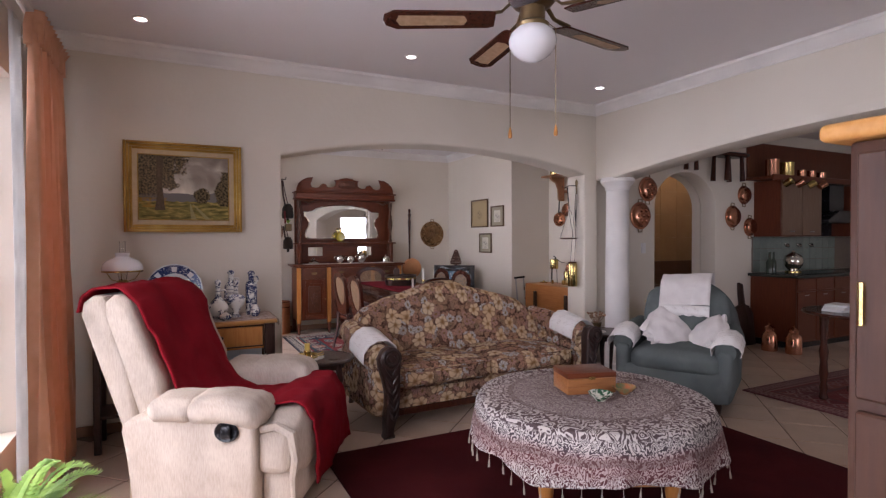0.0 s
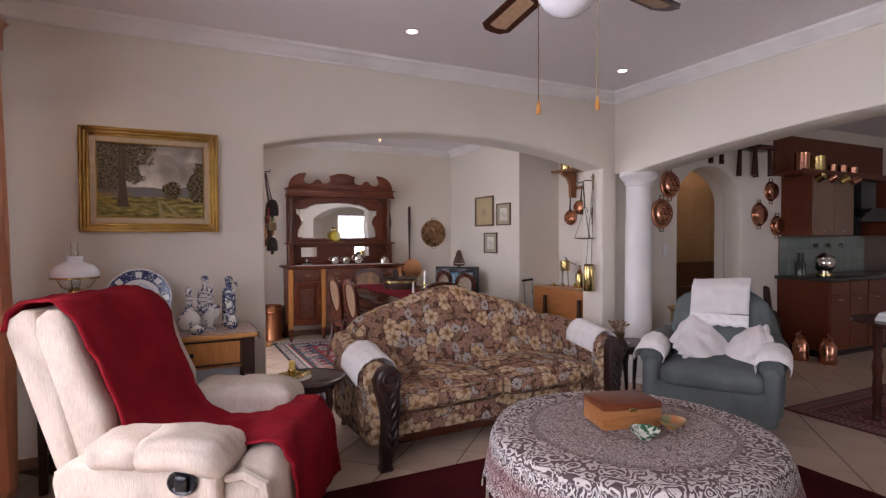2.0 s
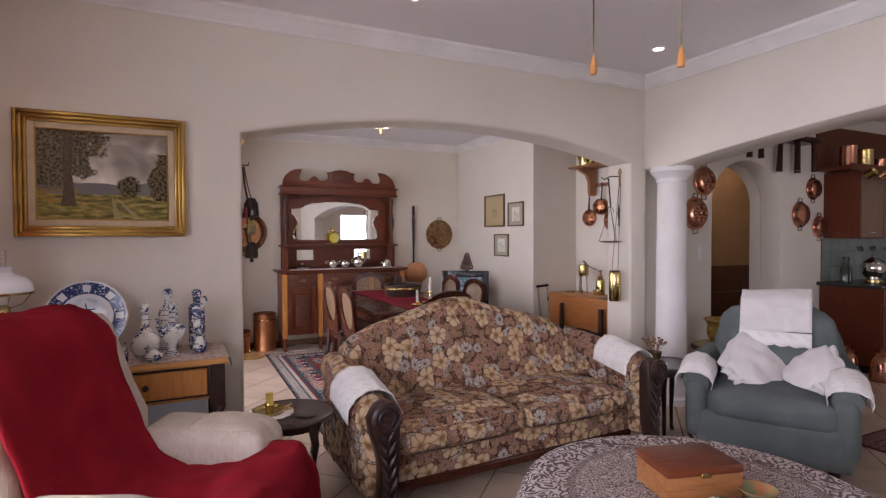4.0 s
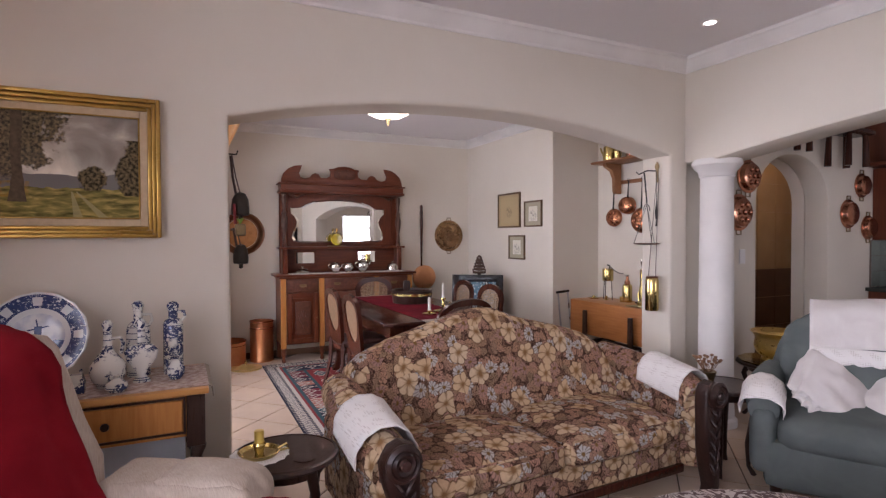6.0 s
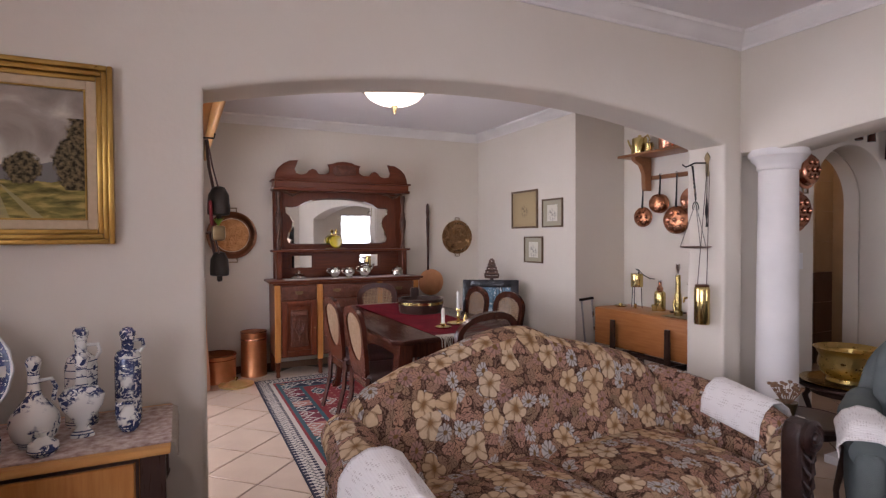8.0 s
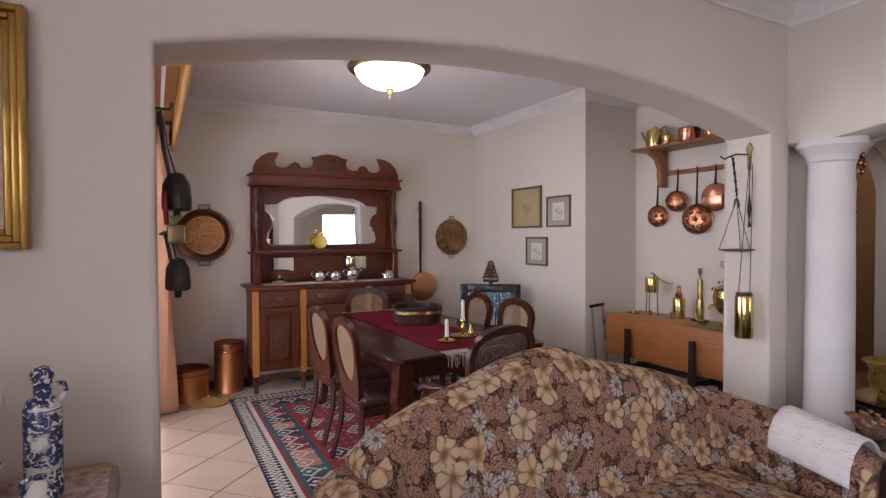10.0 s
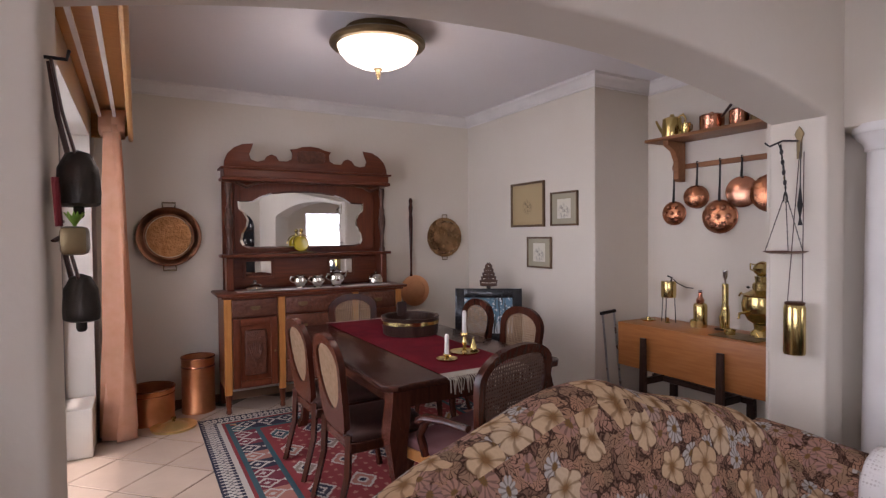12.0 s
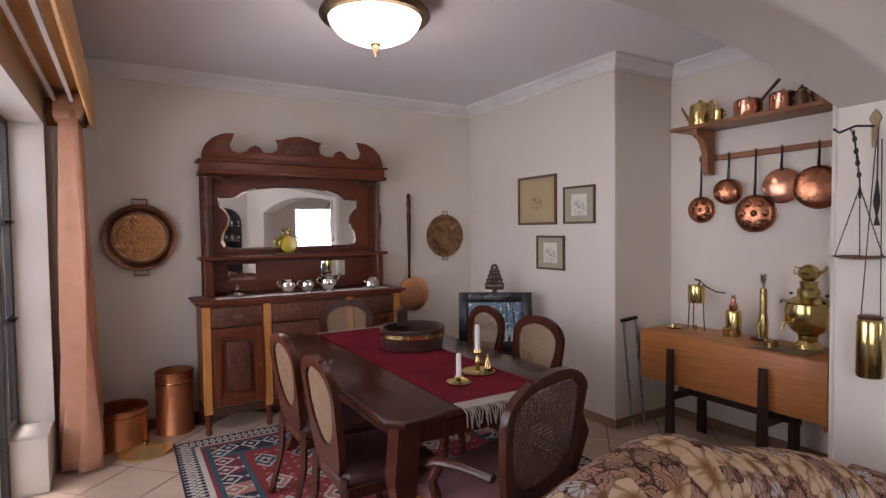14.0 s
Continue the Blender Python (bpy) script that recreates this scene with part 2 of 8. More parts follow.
def kilim(hx, hy, name, border=True, ruddy=False):
    """A flat-woven rug about its middle, with stepped motifs."""
    m, n = blank(name, 0.95, 0.1)
    x, y, z = n.split(n.coords())
    q = 0.011
    x = n.f("MULTIPLY", n.f("ROUND", n.f("DIVIDE", x, q)), q)
    y = n.f("MULTIPLY", n.f("ROUND", n.f("DIVIDE", y, q)), q)
    ex = n.f("SUBTRACT", hx, n.f("ABSOLUTE", x))
    ey = n.f("SUBTRACT", hy, n.f("ABSOLUTE", y))
    e = n.f("MINIMUM", ex, ey)
    along = n.mix(n.f("LESS_THAN", ex, ey), n.vec(x, x, x), n.vec(y, y, y))
    al, _, _ = n.split(along)

    def loz(px, py, sx, sy):
        fx = n.f("ABSOLUTE", n.f("SUBTRACT", n.f("FRACT", n.f("DIVIDE", px, sx)), 0.5))
        fy = n.f("ABSOLUTE", n.f("SUBTRACT", n.f("FRACT", n.f("DIVIDE", py, sy)), 0.5))
        return n.f("ADD", fx, fy), fx, fy

    navy, cream, red, teal, rose = (0.016, 0.022, 0.045), (0.52, 0.46, 0.39), (0.24, 0.03, 0.032), (0.03, 0.085, 0.10), (0.38, 0.16, 0.12)

    def chance(px, py):
        wn = n.nt.nodes.new("ShaderNodeTexWhiteNoise")
        n.put(wn.inputs["Vector"], n.vec(n.f("FLOOR", px), n.f("FLOOR", py)))
        return wn.outputs["Value"]

    # field: lozenges with a stepped cream outline on red
    d, fx, fy = loz(x, y, 0.26, 0.34)
    pick = chance(n.f("DIVIDE", x, 0.26), n.f("DIVIDE", y, 0.34))
    fill = n.ramp(pick, [(0.0, navy), (0.3, rose), (0.5, (0.25, 0.19, 0.15)), (0.7, teal), (0.85, (0.40, 0.20, 0.06))], "CONSTANT")
    hook, _, _ = loz(x, y, 0.065, 0.085)
    body = n.mix(n.f("LESS_THAN", d, 0.36), red, cream)
    body = n.mix(n.f("LESS_THAN", d, 0.29), body, fill)
    body = n.mix(n.f("LESS_THAN", d, 0.16), body, cream)
    body = n.mix(n.f("LESS_THAN", d, 0.09), body, navy)
    body = n.mix(n.f("MULTIPLY", n.f("LESS_THAN", hook, 0.24), n.f("GREATER_THAN", d, 0.40)), body, rose)
    # inner band: blocks of changing colour with cream zigzags
    block = chance(n.f("DIVIDE", al, 0.15), n.f("MULTIPLY", al, 0.0))
    ground = n.ramp(block, [(0.0, navy), (0.25, rose), (0.45, (0.16, 0.02, 0.035)), (0.65, teal), (0.85, (0.42, 0.24, 0.12))], "CONSTANT")
    d3, _, _ = loz(al, e, 0.15, 0.17)
    inner = n.mix(n.f("LESS_THAN", n.f("ABSOLUTE", n.f("SUBTRACT", d3, 0.42)), 0.075), ground, cream)
    inner = n.mix(n.f("LESS_THAN", d3, 0.14), inner, cream)
    # outer band: navy teeth on cream
    tooth = n.f("ABSOLUTE", n.f("SUBTRACT", n.f("FRACT", n.f("DIVIDE", al, 0.044)), 0.5))
    reach = n.f("ABSOLUTE", n.f("SUBTRACT", e, 0.066))
    zig = n.mix(n.f("GREATER_THAN", n.f("ADD", n.f("MULTIPLY", tooth, 0.12), reach), 0.066), cream, navy)
    zig = n.mix(n.f("MULTIPLY", n.f("LESS_THAN", tooth, 0.22), n.f("LESS_THAN", reach, 0.012)), zig, navy)
    col = body
    if border:
        for lim, c in ((0.44, red), (0.40, teal), (0.365, inner), (0.205, teal), (0.175, red), (0.15, cream), (0.125, zig), (0.010, navy)):
            col = n.mix(n.f("LESS_THAN", e, lim), col, c)
    if ruddy:
        col = n.mix(0.72, col, (0.16, 0.035, 0.035))
    fade = n.noise(n.coords(), 5, 4)
    col = n.mix(n.f("MULTIPLY", fade, 0.25), col, (0.18, 0.12, 0.1))
    n.color(col)
    n.bump(n.noise(n.coords(), 260, 2), 0.002)
    return m


def corduroy(name, c1, c2):
    m, n = blank(name, 0.95, 0.1, 0.0)
    x, y, z = n.split(n.coords())
    rib = n.f("SINE", n.f("MULTIPLY", n.f("ADD", n.f("ADD", x, n.f("MULTIPLY", y, 0.9)), n.f("MULTIPLY", n.noise(n.coords(), 25, 2), 0.006)), 900.0))
    patch = n.noise(n.coords(), 9, 5)
    dash = n.noise(n.vec(n.f("MULTIPLY", n.f("ADD", x, n.f("MULTIPLY", y, 0.9)), 6.0), n.f("MULTIPLY", y, 2.0), z), 30, 3)
    n.color(n.mix(n.step(n.f("ADD", n.f("MULTIPLY", patch, 0.5), n.f("MULTIPLY", dash, 0.5)), 0.5, 0.16), c1, c2))
    n.bump(n.f("ADD", n.f("MULTIPLY", rib, 0.06), dash), 0.0014)
    return m


def velvet(name, c1, c2, scale=6.0):
    m, n = blank(name, 0.92, 0.08, 0.0)
    k = n.noise(n.coords(), scale, 5, 0.6)
    n.color(n.mix(n.step(k, 0.5, 0.2), c1, c2))
    n.bump(n.noise(n.coords(), 300, 2), 0.0015)
    return m


def lace(name, hole=95.0):
    m, n = blank(name, 0.95, 0.1)
    c = n.coords()
    x, y, z = n.split(c)
    v = n.voronoi(c, hole, dims="3D", rand=0.15)["Distance"]
    motif = n.step(n.f("ADD", n.f("SINE", n.f("MULTIPLY", n.f("ADD", x, z), 75.0)), n.f("SINE", n.f("MULTIPLY", y, 75.0))), 0.1, 0.3)
    k = n.f("MULTIPLY", n.f("SUBTRACT", 1.0, n.step(v, 0.36, 0.06)), motif)
    n.color(n.mix(n.f("MULTIPLY", k, 0.45), (0.78, 0.75, 0.72), (0.36, 0.29, 0.26)))
    n.bump(v, 0.0012)
    return m


def delft(name, scale=26.0, amount=0.53):
    m, n = blank(name, 0.12, 0.5)
    c = n.coords()
    x, y, z = n.split(c)
    a = n.noise(c, scale, 4, 1.5)
    b = n.noise(c, scale * 0.32, 2)
    k = n.f("MULTIPLY", n.step(a, amount, 0.03), n.step(b, 0.525 if amount > 0.45 else 0.43, 0.03))
    for h in (0.010, 0.018, 0.158, 0.182, 0.206):
        k = n.f("MAXIMUM", k, n.f("LESS_THAN", n.f("ABSOLUTE", n.f("SUBTRACT", z, h)), 0.0016))
    deep = n.mix(n.noise(c, scale * 3, 2), (0.010, 0.014, 0.055), (0.06, 0.08, 0.18))
    n.color(n.mix(k, (0.66, 0.65, 0.60), deep))
    return m


def delft_plate():
    m, n = blank("delft_plate", 0.12, 0.5)
    x, y, z = n.split(n.coords())
    r = n.f("SQRT", n.f("ADD", n.f("MULTIPLY", x, x), n.f("MULTIPLY", y, y)))
    a = n.f("ARCTAN2", y, x)
    c = n.coords()
    blue = n.mix(n.noise(c, 90, 3), (0.012, 0.02, 0.075), (0.06, 0.09, 0.22))
    white = (0.70, 0.72, 0.72)
    rim = n.mix(n.step(n.noise(c, 85, 3, 1.2), 0.62, 0.05), blue, white)
    p = n.f("COSINE", n.f("MULTIPLY", a, 8.0))
    med = n.f("MULTIPLY", n.f("GREATER_THAN", p, 0.62), n.f("LESS_THAN", n.f("ABSOLUTE", n.f("SUBTRACT", r, 0.148)), 0.018))
    rim = n.mix(med, rim, white)
    land = n.mix(n.step(n.noise(c, 38, 4, 0.5), 0.5, 0.05), n.mix(0.5, blue, white), blue)
    skyc = n.mix(n.step(n.noise(c, 14, 3), 0.56, 0.1), white, (0.45, 0.50, 0.60))
    tower = n.f("MULTIPLY", n.f("LESS_THAN", n.f("ABSOLUTE", n.f("ADD", x, 0.0)), 0.013), n.f("LESS_THAN", n.f("ABSOLUTE", n.f("SUBTRACT", y, 0.012)), 0.032))
    arms = n.f("MULTIPLY", n.f("LESS_THAN", n.f("MINIMUM", n.f("ABSOLUTE", n.f("ADD", x, n.f("MULTIPLY", n.f("SUBTRACT", y, 0.035), 0.2))), n.f("ABSOLUTE", n.f("SUBTRACT", n.f("SUBTRACT", y, 0.035), n.f("MULTIPLY", x, 0.2)))), 0.003), n.f("LESS_THAN", n.f("ADD", n.f("ABSOLUTE", x), n.f("ABSOLUTE", n.f("SUBTRACT", y, 0.035))), 0.045))
    pic = n.mix(n.f("LESS_THAN", n.f("ADD", y, n.f("MULTIPLY", n.noise(c, 30, 2), 0.03)), -0.002), skyc, land)
    pic = n.mix(n.f("MAXIMUM", tower, arms), pic, blue)
    col = n.mix(n.f("GREATER_THAN", r, 0.098), pic, white)
    col = n.mix(n.f("GREATER_THAN", r, 0.120), col, rim)
    col = n.mix(n.f("GREATER_THAN", r, 0.178), col, white)
    n.color(col)
    return m


def landscape():
    """An oil landscape: tree, cloudy sky, track over a green field (x and z of the canvas)."""
    m, n = blank("oil_landscape", 0.65, 0.15)
    c = n.coords()
    x, y, z = n.split(c)
    p = n.vec(x, z)
    cloud = n.noise(p, 5, 5, 0.6)
    sky_c = n.ramp(cloud, [(0.3, (0.17, 0.14, 0.115)), (0.5, (0.32, 0.275, 0.23)), (0.68, (0.60, 0.53, 0.43))])
    glow = n.f("SUBTRACT", 1.0, n.step(n.f("ADD", n.f("ABSOLUTE", n.f("ADD", x, 0.02)), n.f("MULTIPLY", n.f("ABSOLUTE", n.f("ADD", z, 0.02)), 1.6)), 0.15, 0.14))
    sky_c = n.mix(n.f("MULTIPLY", glow, n.step(cloud, 0.40, 0.2)), sky_c, (0.80, 0.74, 0.62))
    hill = n.f("LESS_THAN", z, n.f("ADD", -0.075, n.f("MULTIPLY", n.noise(n.vec(x, 0.0), 7, 1), 0.07)))
    col = n.mix(hill, sky_c, (0.17, 0.155, 0.15))
    grass = n.ramp(n.noise(n.vec(n.f("MULTIPLY", x, 1.0), n.f("MULTIPLY", z, 4.0)), 14, 4, 0.4), [(0.3, (0.07, 0.062, 0.016)), (0.5, (0.20, 0.165, 0.045)), (0.7, (0.44, 0.32, 0.10))])
    col = n.mix(n.f("LESS_THAN", z, n.f("ADD", -0.115, n.f("MULTIPLY", n.noise(p, 22, 2), 0.03))), col, grass)
    track = n.f("ABSOLUTE", n.f("SUBTRACT", n.f("ABSOLUTE", n.f("ADD", x, n.f("MULTIPLY_ADD", z, 0.55, 0.02))), n.f("MULTIPLY", n.f("SUBTRACT", -0.09, z), 0.35)))
    lane = n.f("MULTIPLY", n.f("LESS_THAN", track, n.f("MULTIPLY", n.f("SUBTRACT", -0.09, z), 0.13)), n.f("LESS_THAN", z, -0.115))
    col = n.mix(n.f("MULTIPLY", lane, 0.7), col, (0.34, 0.29, 0.14))
    orange = n.f("MULTIPLY", n.step(n.noise(p, 16, 3), 0.52, 0.06), n.f("MULTIPLY", n.f("LESS_THAN", x, -0.12), n.f("LESS_THAN", n.f("ABSOLUTE", n.f("ADD", z, 0.11)), 0.035)))
    col = n.mix(orange, col, (0.30, 0.17, 0.03))
    crown = n.f("ADD", n.f("MULTIPLY", n.noise(p, 11, 5, 0.8), 0.42), n.f("MULTIPLY", n.f("ADD", n.f("MULTIPLY", x, -1.6), n.f("MULTIPLY", z, 0.9)), 0.55))
    leaf_c = n.mix(n.step(n.noise(p, 70, 3), 0.5, 0.12), (0.022, 0.017, 0.009), (0.17, 0.125, 0.06))
    crown = n.f("ADD", crown, n.f("MULTIPLY", n.f("SUBTRACT", n.noise(p, 55, 4, 0.5), 0.5), 0.16))
    col = n.mix(n.f("MULTIPLY", n.f("MULTIPLY", n.step(crown, 0.29, 0.02), n.step(z, -0.07, 0.03)), 0.94), col, leaf_c)
    trunk = n.f("LESS_THAN", n.f("ABSOLUTE", n.f("ADD", n.f("ADD", x, 0.15), n.f("MULTIPLY", n.noise(p, 8, 2), 0.03))), n.f("ADD", 0.02, n.f("MULTIPLY", n.f("MAXIMUM", n.f("SUBTRACT", -0.05, z), 0.0), 0.12)))
    trunk = n.f("MULTIPLY", trunk, n.f("GREATER_THAN", z, -0.165))
    col = n.mix(trunk, col, n.mix(n.noise(p, 50, 3), (0.03, 0.022, 0.014), (0.16, 0.11, 0.07)))
    far = n.f("ADD", n.f("MULTIPLY", n.noise(p, 26, 4, 0.6), 0.055), n.f("SUBTRACT", 0.045, n.f("SQRT", n.f("ADD", n.f("MULTIPLY", n.f("SUBTRACT", x, 0.115), n.f("SUBTRACT", x, 0.115)), n.f("MULTIPLY", n.f("ADD", z, 0.055), n.f("ADD", z, 0.055))))))
    col = n.mix(n.step(far, 0.018, 0.004), col, leaf_c)
    rightt = n.f("ADD", n.f("MULTIPLY", n.noise(p, 20, 4, 0.6), 0.09), n.f("SUBTRACT", x, n.f("MULTIPLY", n.f("ABSOLUTE", n.f("ADD", z, 0.03)), 0.35)))
    rightt = n.f("MULTIPLY", n.step(rightt, 0.245, 0.006), n.f("LESS_THAN", n.f("ABSOLUTE", n.f("ADD", z, 0.0)), 0.13))
    col = n.mix(rightt, col, leaf_c)
    n.color(col)
    n.bump(n.noise(p, 140, 3), 0.0012)
    return m


def sketch(name, paper, mount):
    """A small print: mount, paper and a smudge of ink."""
    m, n = blank(name, 0.35, 0.4)
    x, y, z = n.split(n.coords())
    p = n.vec(x, z)
    ax, az = n.f("ABSOLUTE", x), n.f("ABSOLUTE", z)
    ink = n.f("MULTIPLY", n.step(n.noise(p, 38, 4, 0.8), 0.52, 0.08), n.step(n.f("SUBTRACT", 0.09, n.f("SQRT", n.f("ADD", n.f("MULTIPLY", x, x), n.f("MULTIPLY", n.f("ADD", z, 0.02), n.f("ADD", z, 0.02))))), 0.03, 0.02))
    pap = n.mix(n.f("MULTIPLY", ink, 0.75), paper, tuple(c * 0.25 for c in paper))
    n.color(n.mix(n.f("MAXIMUM", n.f("GREATER_THAN", ax, mount[0]), n.f("GREATER_THAN", az, mount[1])), pap, mount[2]))
    return m


def winter():
    m, n = blank("winter_picture", 0.3, 0.4)
    x, y, z = n.split(n.coords())
    p = n.vec(x, z)
    base = n.mix(n.step(z, -0.07, 0.02), (0.42, 0.47, 0.50), (0.07, 0.16, 0.22))
    tree = n.f("MULTIPLY", n.step(n.noise(n.vec(n.f("MULTIPLY", x, 6.0), n.f("MULTIPLY", z, 0.5)), 9, 3), 0.55, 0.03), n.f("GREATER_THAN", x, 0.02))
    n.color(n.mix(tree, n.mix(n.step(n.noise(p, 30, 3), 0.58, 0.03), base, (0.55, 0.58, 0.58)), (0.02, 0.03, 0.035)))
    return m


def metal(name, c, rough=0.22, c2=None, dents=0.002, dent_scale=14.0):
    return mat(name, c, rough, 1.0, c2 or tuple(k * 0.7 for k in c), 7.0, dents, dent_scale, rough_var=0.12)


def wood(name, c, c2, rough=0.35, along="z", scale=5.0):
    s = {"x": (1, 12, 12), "y": (12, 1, 12), "z": (12, 12, 1)}[along]
    return mat(name, c, rough, 0.0, c2, scale, 0.0004, 18.0, detail=6.0, stretch=s, spec=0.32)


FLORAL, PAISLEY = floral(), paisley()
KILIM = kilim(1.15, 1.45, "kilim_wool")
KILIM_RED = kilim(1.0, 0.75, "red_patterned_rug_wool", True, True)
CORD = corduroy("beige_corduroy", (0.60, 0.52, 0.44), (0.46, 0.38, 0.31))
GREEN = velvet("green_velour", (0.105, 0.122, 0.118), (0.14, 0.158, 0.15))
THROW = velvet("red_fleece", (0.20, 0.008, 0.014), (0.29, 0.014, 0.022), 4.0)
REDRUG = velvet("crimson_rug_wool", (0.034, 0.004, 0.005), (0.068, 0.008, 0.009), 2.2)
RUNNER = velvet("maroon_runner_cloth", (0.10, 0.008, 0.014), (0.17, 0.013, 0.02), 5.0)
LINEN = velvet("white_linen", (0.72, 0.68, 0.65), (0.62, 0.57, 0.55), 8.0)
LACE = lace("crocheted_lace")
FRINGE = mat("cream_fringe", (0.38, 0.32, 0.25), 0.95, scale=20)
DELFT, DELFT_DENSE, PLATE = delft("delft_glaze", 50.0, 0.51), delft("delft_glaze_dense", 62.0, 0.445), delft_plate()
MAHOG = wood("dark_mahogany", (0.036, 0.010, 0.006), (0.070, 0.019, 0.010), 0.24)
MAHOG_X = wood("dark_mahogany_top", (0.030, 0.010, 0.007), (0.055, 0.017, 0.010), 0.17, "y")
DRESS = wood("red_brown_wood", (0.088, 0.020, 0.008), (0.145, 0.036, 0.013), 0.36)
DRESS_X = wood("red_brown_wood_across", (0.088, 0.020, 0.008), (0.145, 0.036, 0.013), 0.36, "x")
HONEY = wood("honey_wood", (0.42, 0.165, 0.04), (0.54, 0.24, 0.065), 0.35)
PINE = wood("orange_pine", (0.46, 0.205, 0.055), (0.56, 0.285, 0.09), 0.38, "x")
TEAK = wood("teak", (0.36, 0.13, 0.034), (0.45, 0.18, 0.052), 0.4, "y")
DARKW = wood("black_brown_wood", (0.028, 0.013, 0.01), (0.05, 0.024, 0.016), 0.3)
SHELFW = wood("brown_shelf_wood", (0.24, 0.10, 0.04), (0.31, 0.14, 0.06), 0.45, "y")
KITCH = wood("cherry_kitchen_wood", (0.10, 0.022, 0.009), (0.14, 0.034, 0.013), 0.36)
CARVE = mat("carved_wood", (0.05, 0.022, 0.013), 0.38, color2=(0.10, 0.045, 0.025), scale=22, bump=0.012, bump_scale=38)
CARVED_PANEL = mat("carved_panel", (0.075, 0.022, 0.011), 0.4, color2=(0.13, 0.042, 0.02), scale=30, bump=0.01, bump_scale=45)
CARVE_DARK = mat("black_carved_wood", (0.018, 0.007, 0.005), 0.38, color2=(0.032, 0.012, 0.008), scale=22, bump=0.003, bump_scale=60)
COPPER = metal("copper", (0.62, 0.29, 0.18), 0.22)
COPPER_OLD = metal("aged_copper", (0.22, 0.10, 0.055), 0.36, (0.12, 0.055, 0.03), 0.004, 60)
COPPER_PAN = metal("bright_copper", (0.40, 0.165, 0.085), 0.27, (0.32, 0.13, 0.065), 0.0005, 14)
COPPER_BRIGHT = metal("orange_copper", (0.80, 0.42, 0.22), 0.45, (0.70, 0.34, 0.17), 0.0004, 14)
COPPER_POT = metal("brushed_copper", (0.72, 0.33, 0.16), 0.40, (0.60, 0.25, 0.11), 0.0004, 14)
CABINET = wood("dark_cabinet_wood", (0.042, 0.016, 0.009), (0.065, 0.026, 0.014), 0.5)
BRASS = metal("brass", (0.66, 0.51, 0.20), 0.2)
BRASS_SOFT = metal("soft_brass", (0.80, 0.62, 0.27), 0.46)
BRASS_OLD = metal("aged_brass", (0.26, 0.19, 0.10), 0.4)
SILVER = metal("silver_plate", (0.70, 0.66, 0.60), 0.14, dents=0.001)
IRON = mat("black_iron", (0.03, 0.027, 0.025), 0.5, 0.6, scale=12, bump=0.001)
GOLD = metal("gilded_frame", (0.45, 0.28, 0.075), 0.33, (0.28, 0.16, 0.04), 0.001, 60)
MIRROR = metal("mirror_glass", (0.90, 0.91, 0.90), 0.02, (0.90, 0.91, 0.90), 0.0)
MIRROR.node_tree.nodes["Principled BSDF"].inputs["Roughness"].default_value = 0.015
for _l in list(MIRROR.node_tree.nodes["Principled BSDF"].inputs["Roughness"].links):
    MIRROR.node_tree.links.remove(_l)
CURTAIN = mat("salmon_curtain_cloth", (0.76, 0.43, 0.27), 0.9, color2=(0.70, 0.37, 0.21), scale=12, bump=0.0006, bump_scale=300, sheen=0.3)


def sheer(m, share):
    """Lets part of the light through a cloth."""
    nt = m.node_tree
    bs, out = nt.nodes["Principled BSDF"], nt.nodes["Material Output"]
    tr, mx = nt.nodes.new("ShaderNodeBsdfTranslucent"), nt.nodes.new("ShaderNodeMixShader")
    src = bs.inputs["Base Color"].links
    if src:
        nt.links.new(src[0].from_socket, tr.inputs[0])
    mx.inputs[0].default_value = share
    nt.links.new(bs.outputs[0], mx.inputs[1])
    nt.links.new(tr.outputs[0], mx.inputs[2])
    nt.links.new(mx.outputs[0], out.inputs["Surface"])
    return m


sheer(CURTAIN, 0.34)
LINING = sheer(mat("white_curtain_lining", (0.78, 0.77, 0.75), 0.9, scale=9, bump=0.0005, bump_scale=250), 0.5)
WHITE_GLASS = mat("opal_glass", (0.82, 0.82, 0.84), 0.12, scale=4, color2=(0.80, 0.80, 0.82))
CANE = mat("woven_cane", (0.42, 0.29, 0.18), 0.5, color2=(0.30, 0.19, 0.10), scale=40, bump=0.001, bump_scale=200)
LEATHER = mat("brown_leather", (0.06, 0.026, 0.02), 0.38, scale=18, bump=0.001, bump_scale=120)
DUSTY = velvet("dusty_rose_velour", (0.16, 0.075, 0.075), (0.20, 0.10, 0.10))
WAX = mat("candle_wax", (0.78, 0.74, 0.68), 0.45, scale=20)
BLACK = mat("black_lacquer", (0.012, 0.012, 0.014), 0.25, scale=10)
BELL = mat("dark_bronze", (0.022, 0.018, 0.015), 0.5, 0.7, color2=(0.045, 0.034, 0.025), scale=14, bump=0.004, bump_scale=30)
ALU = mat("bronze_aluminium", (0.06, 0.055, 0.05), 0.4, 0.6, scale=8)
WHITE = mat("white_paint", (0.76, 0.74, 0.72), 0.5, scale=5)
STEEL = metal("steel", (0.5, 0.5, 0.5), 0.3)


def glass_material():
    m, n = blank("clear_glass", 0.02, 0.5)
    n.b.inputs["Transmission Weight"].default_value, n.b.inputs["IOR"].default_value = 1.0, 1.45
    n.color((0.95, 0.97, 0.96))
    return m


def glowing(name, c, strength):
    m, n = blank(name, 0.3)
    n.color((0.8, 0.8, 0.78))
    n.b.inputs["Emission Color"].default_value, n.b.inputs["Emission Strength"].default_value = (*c, 1), strength
    return m


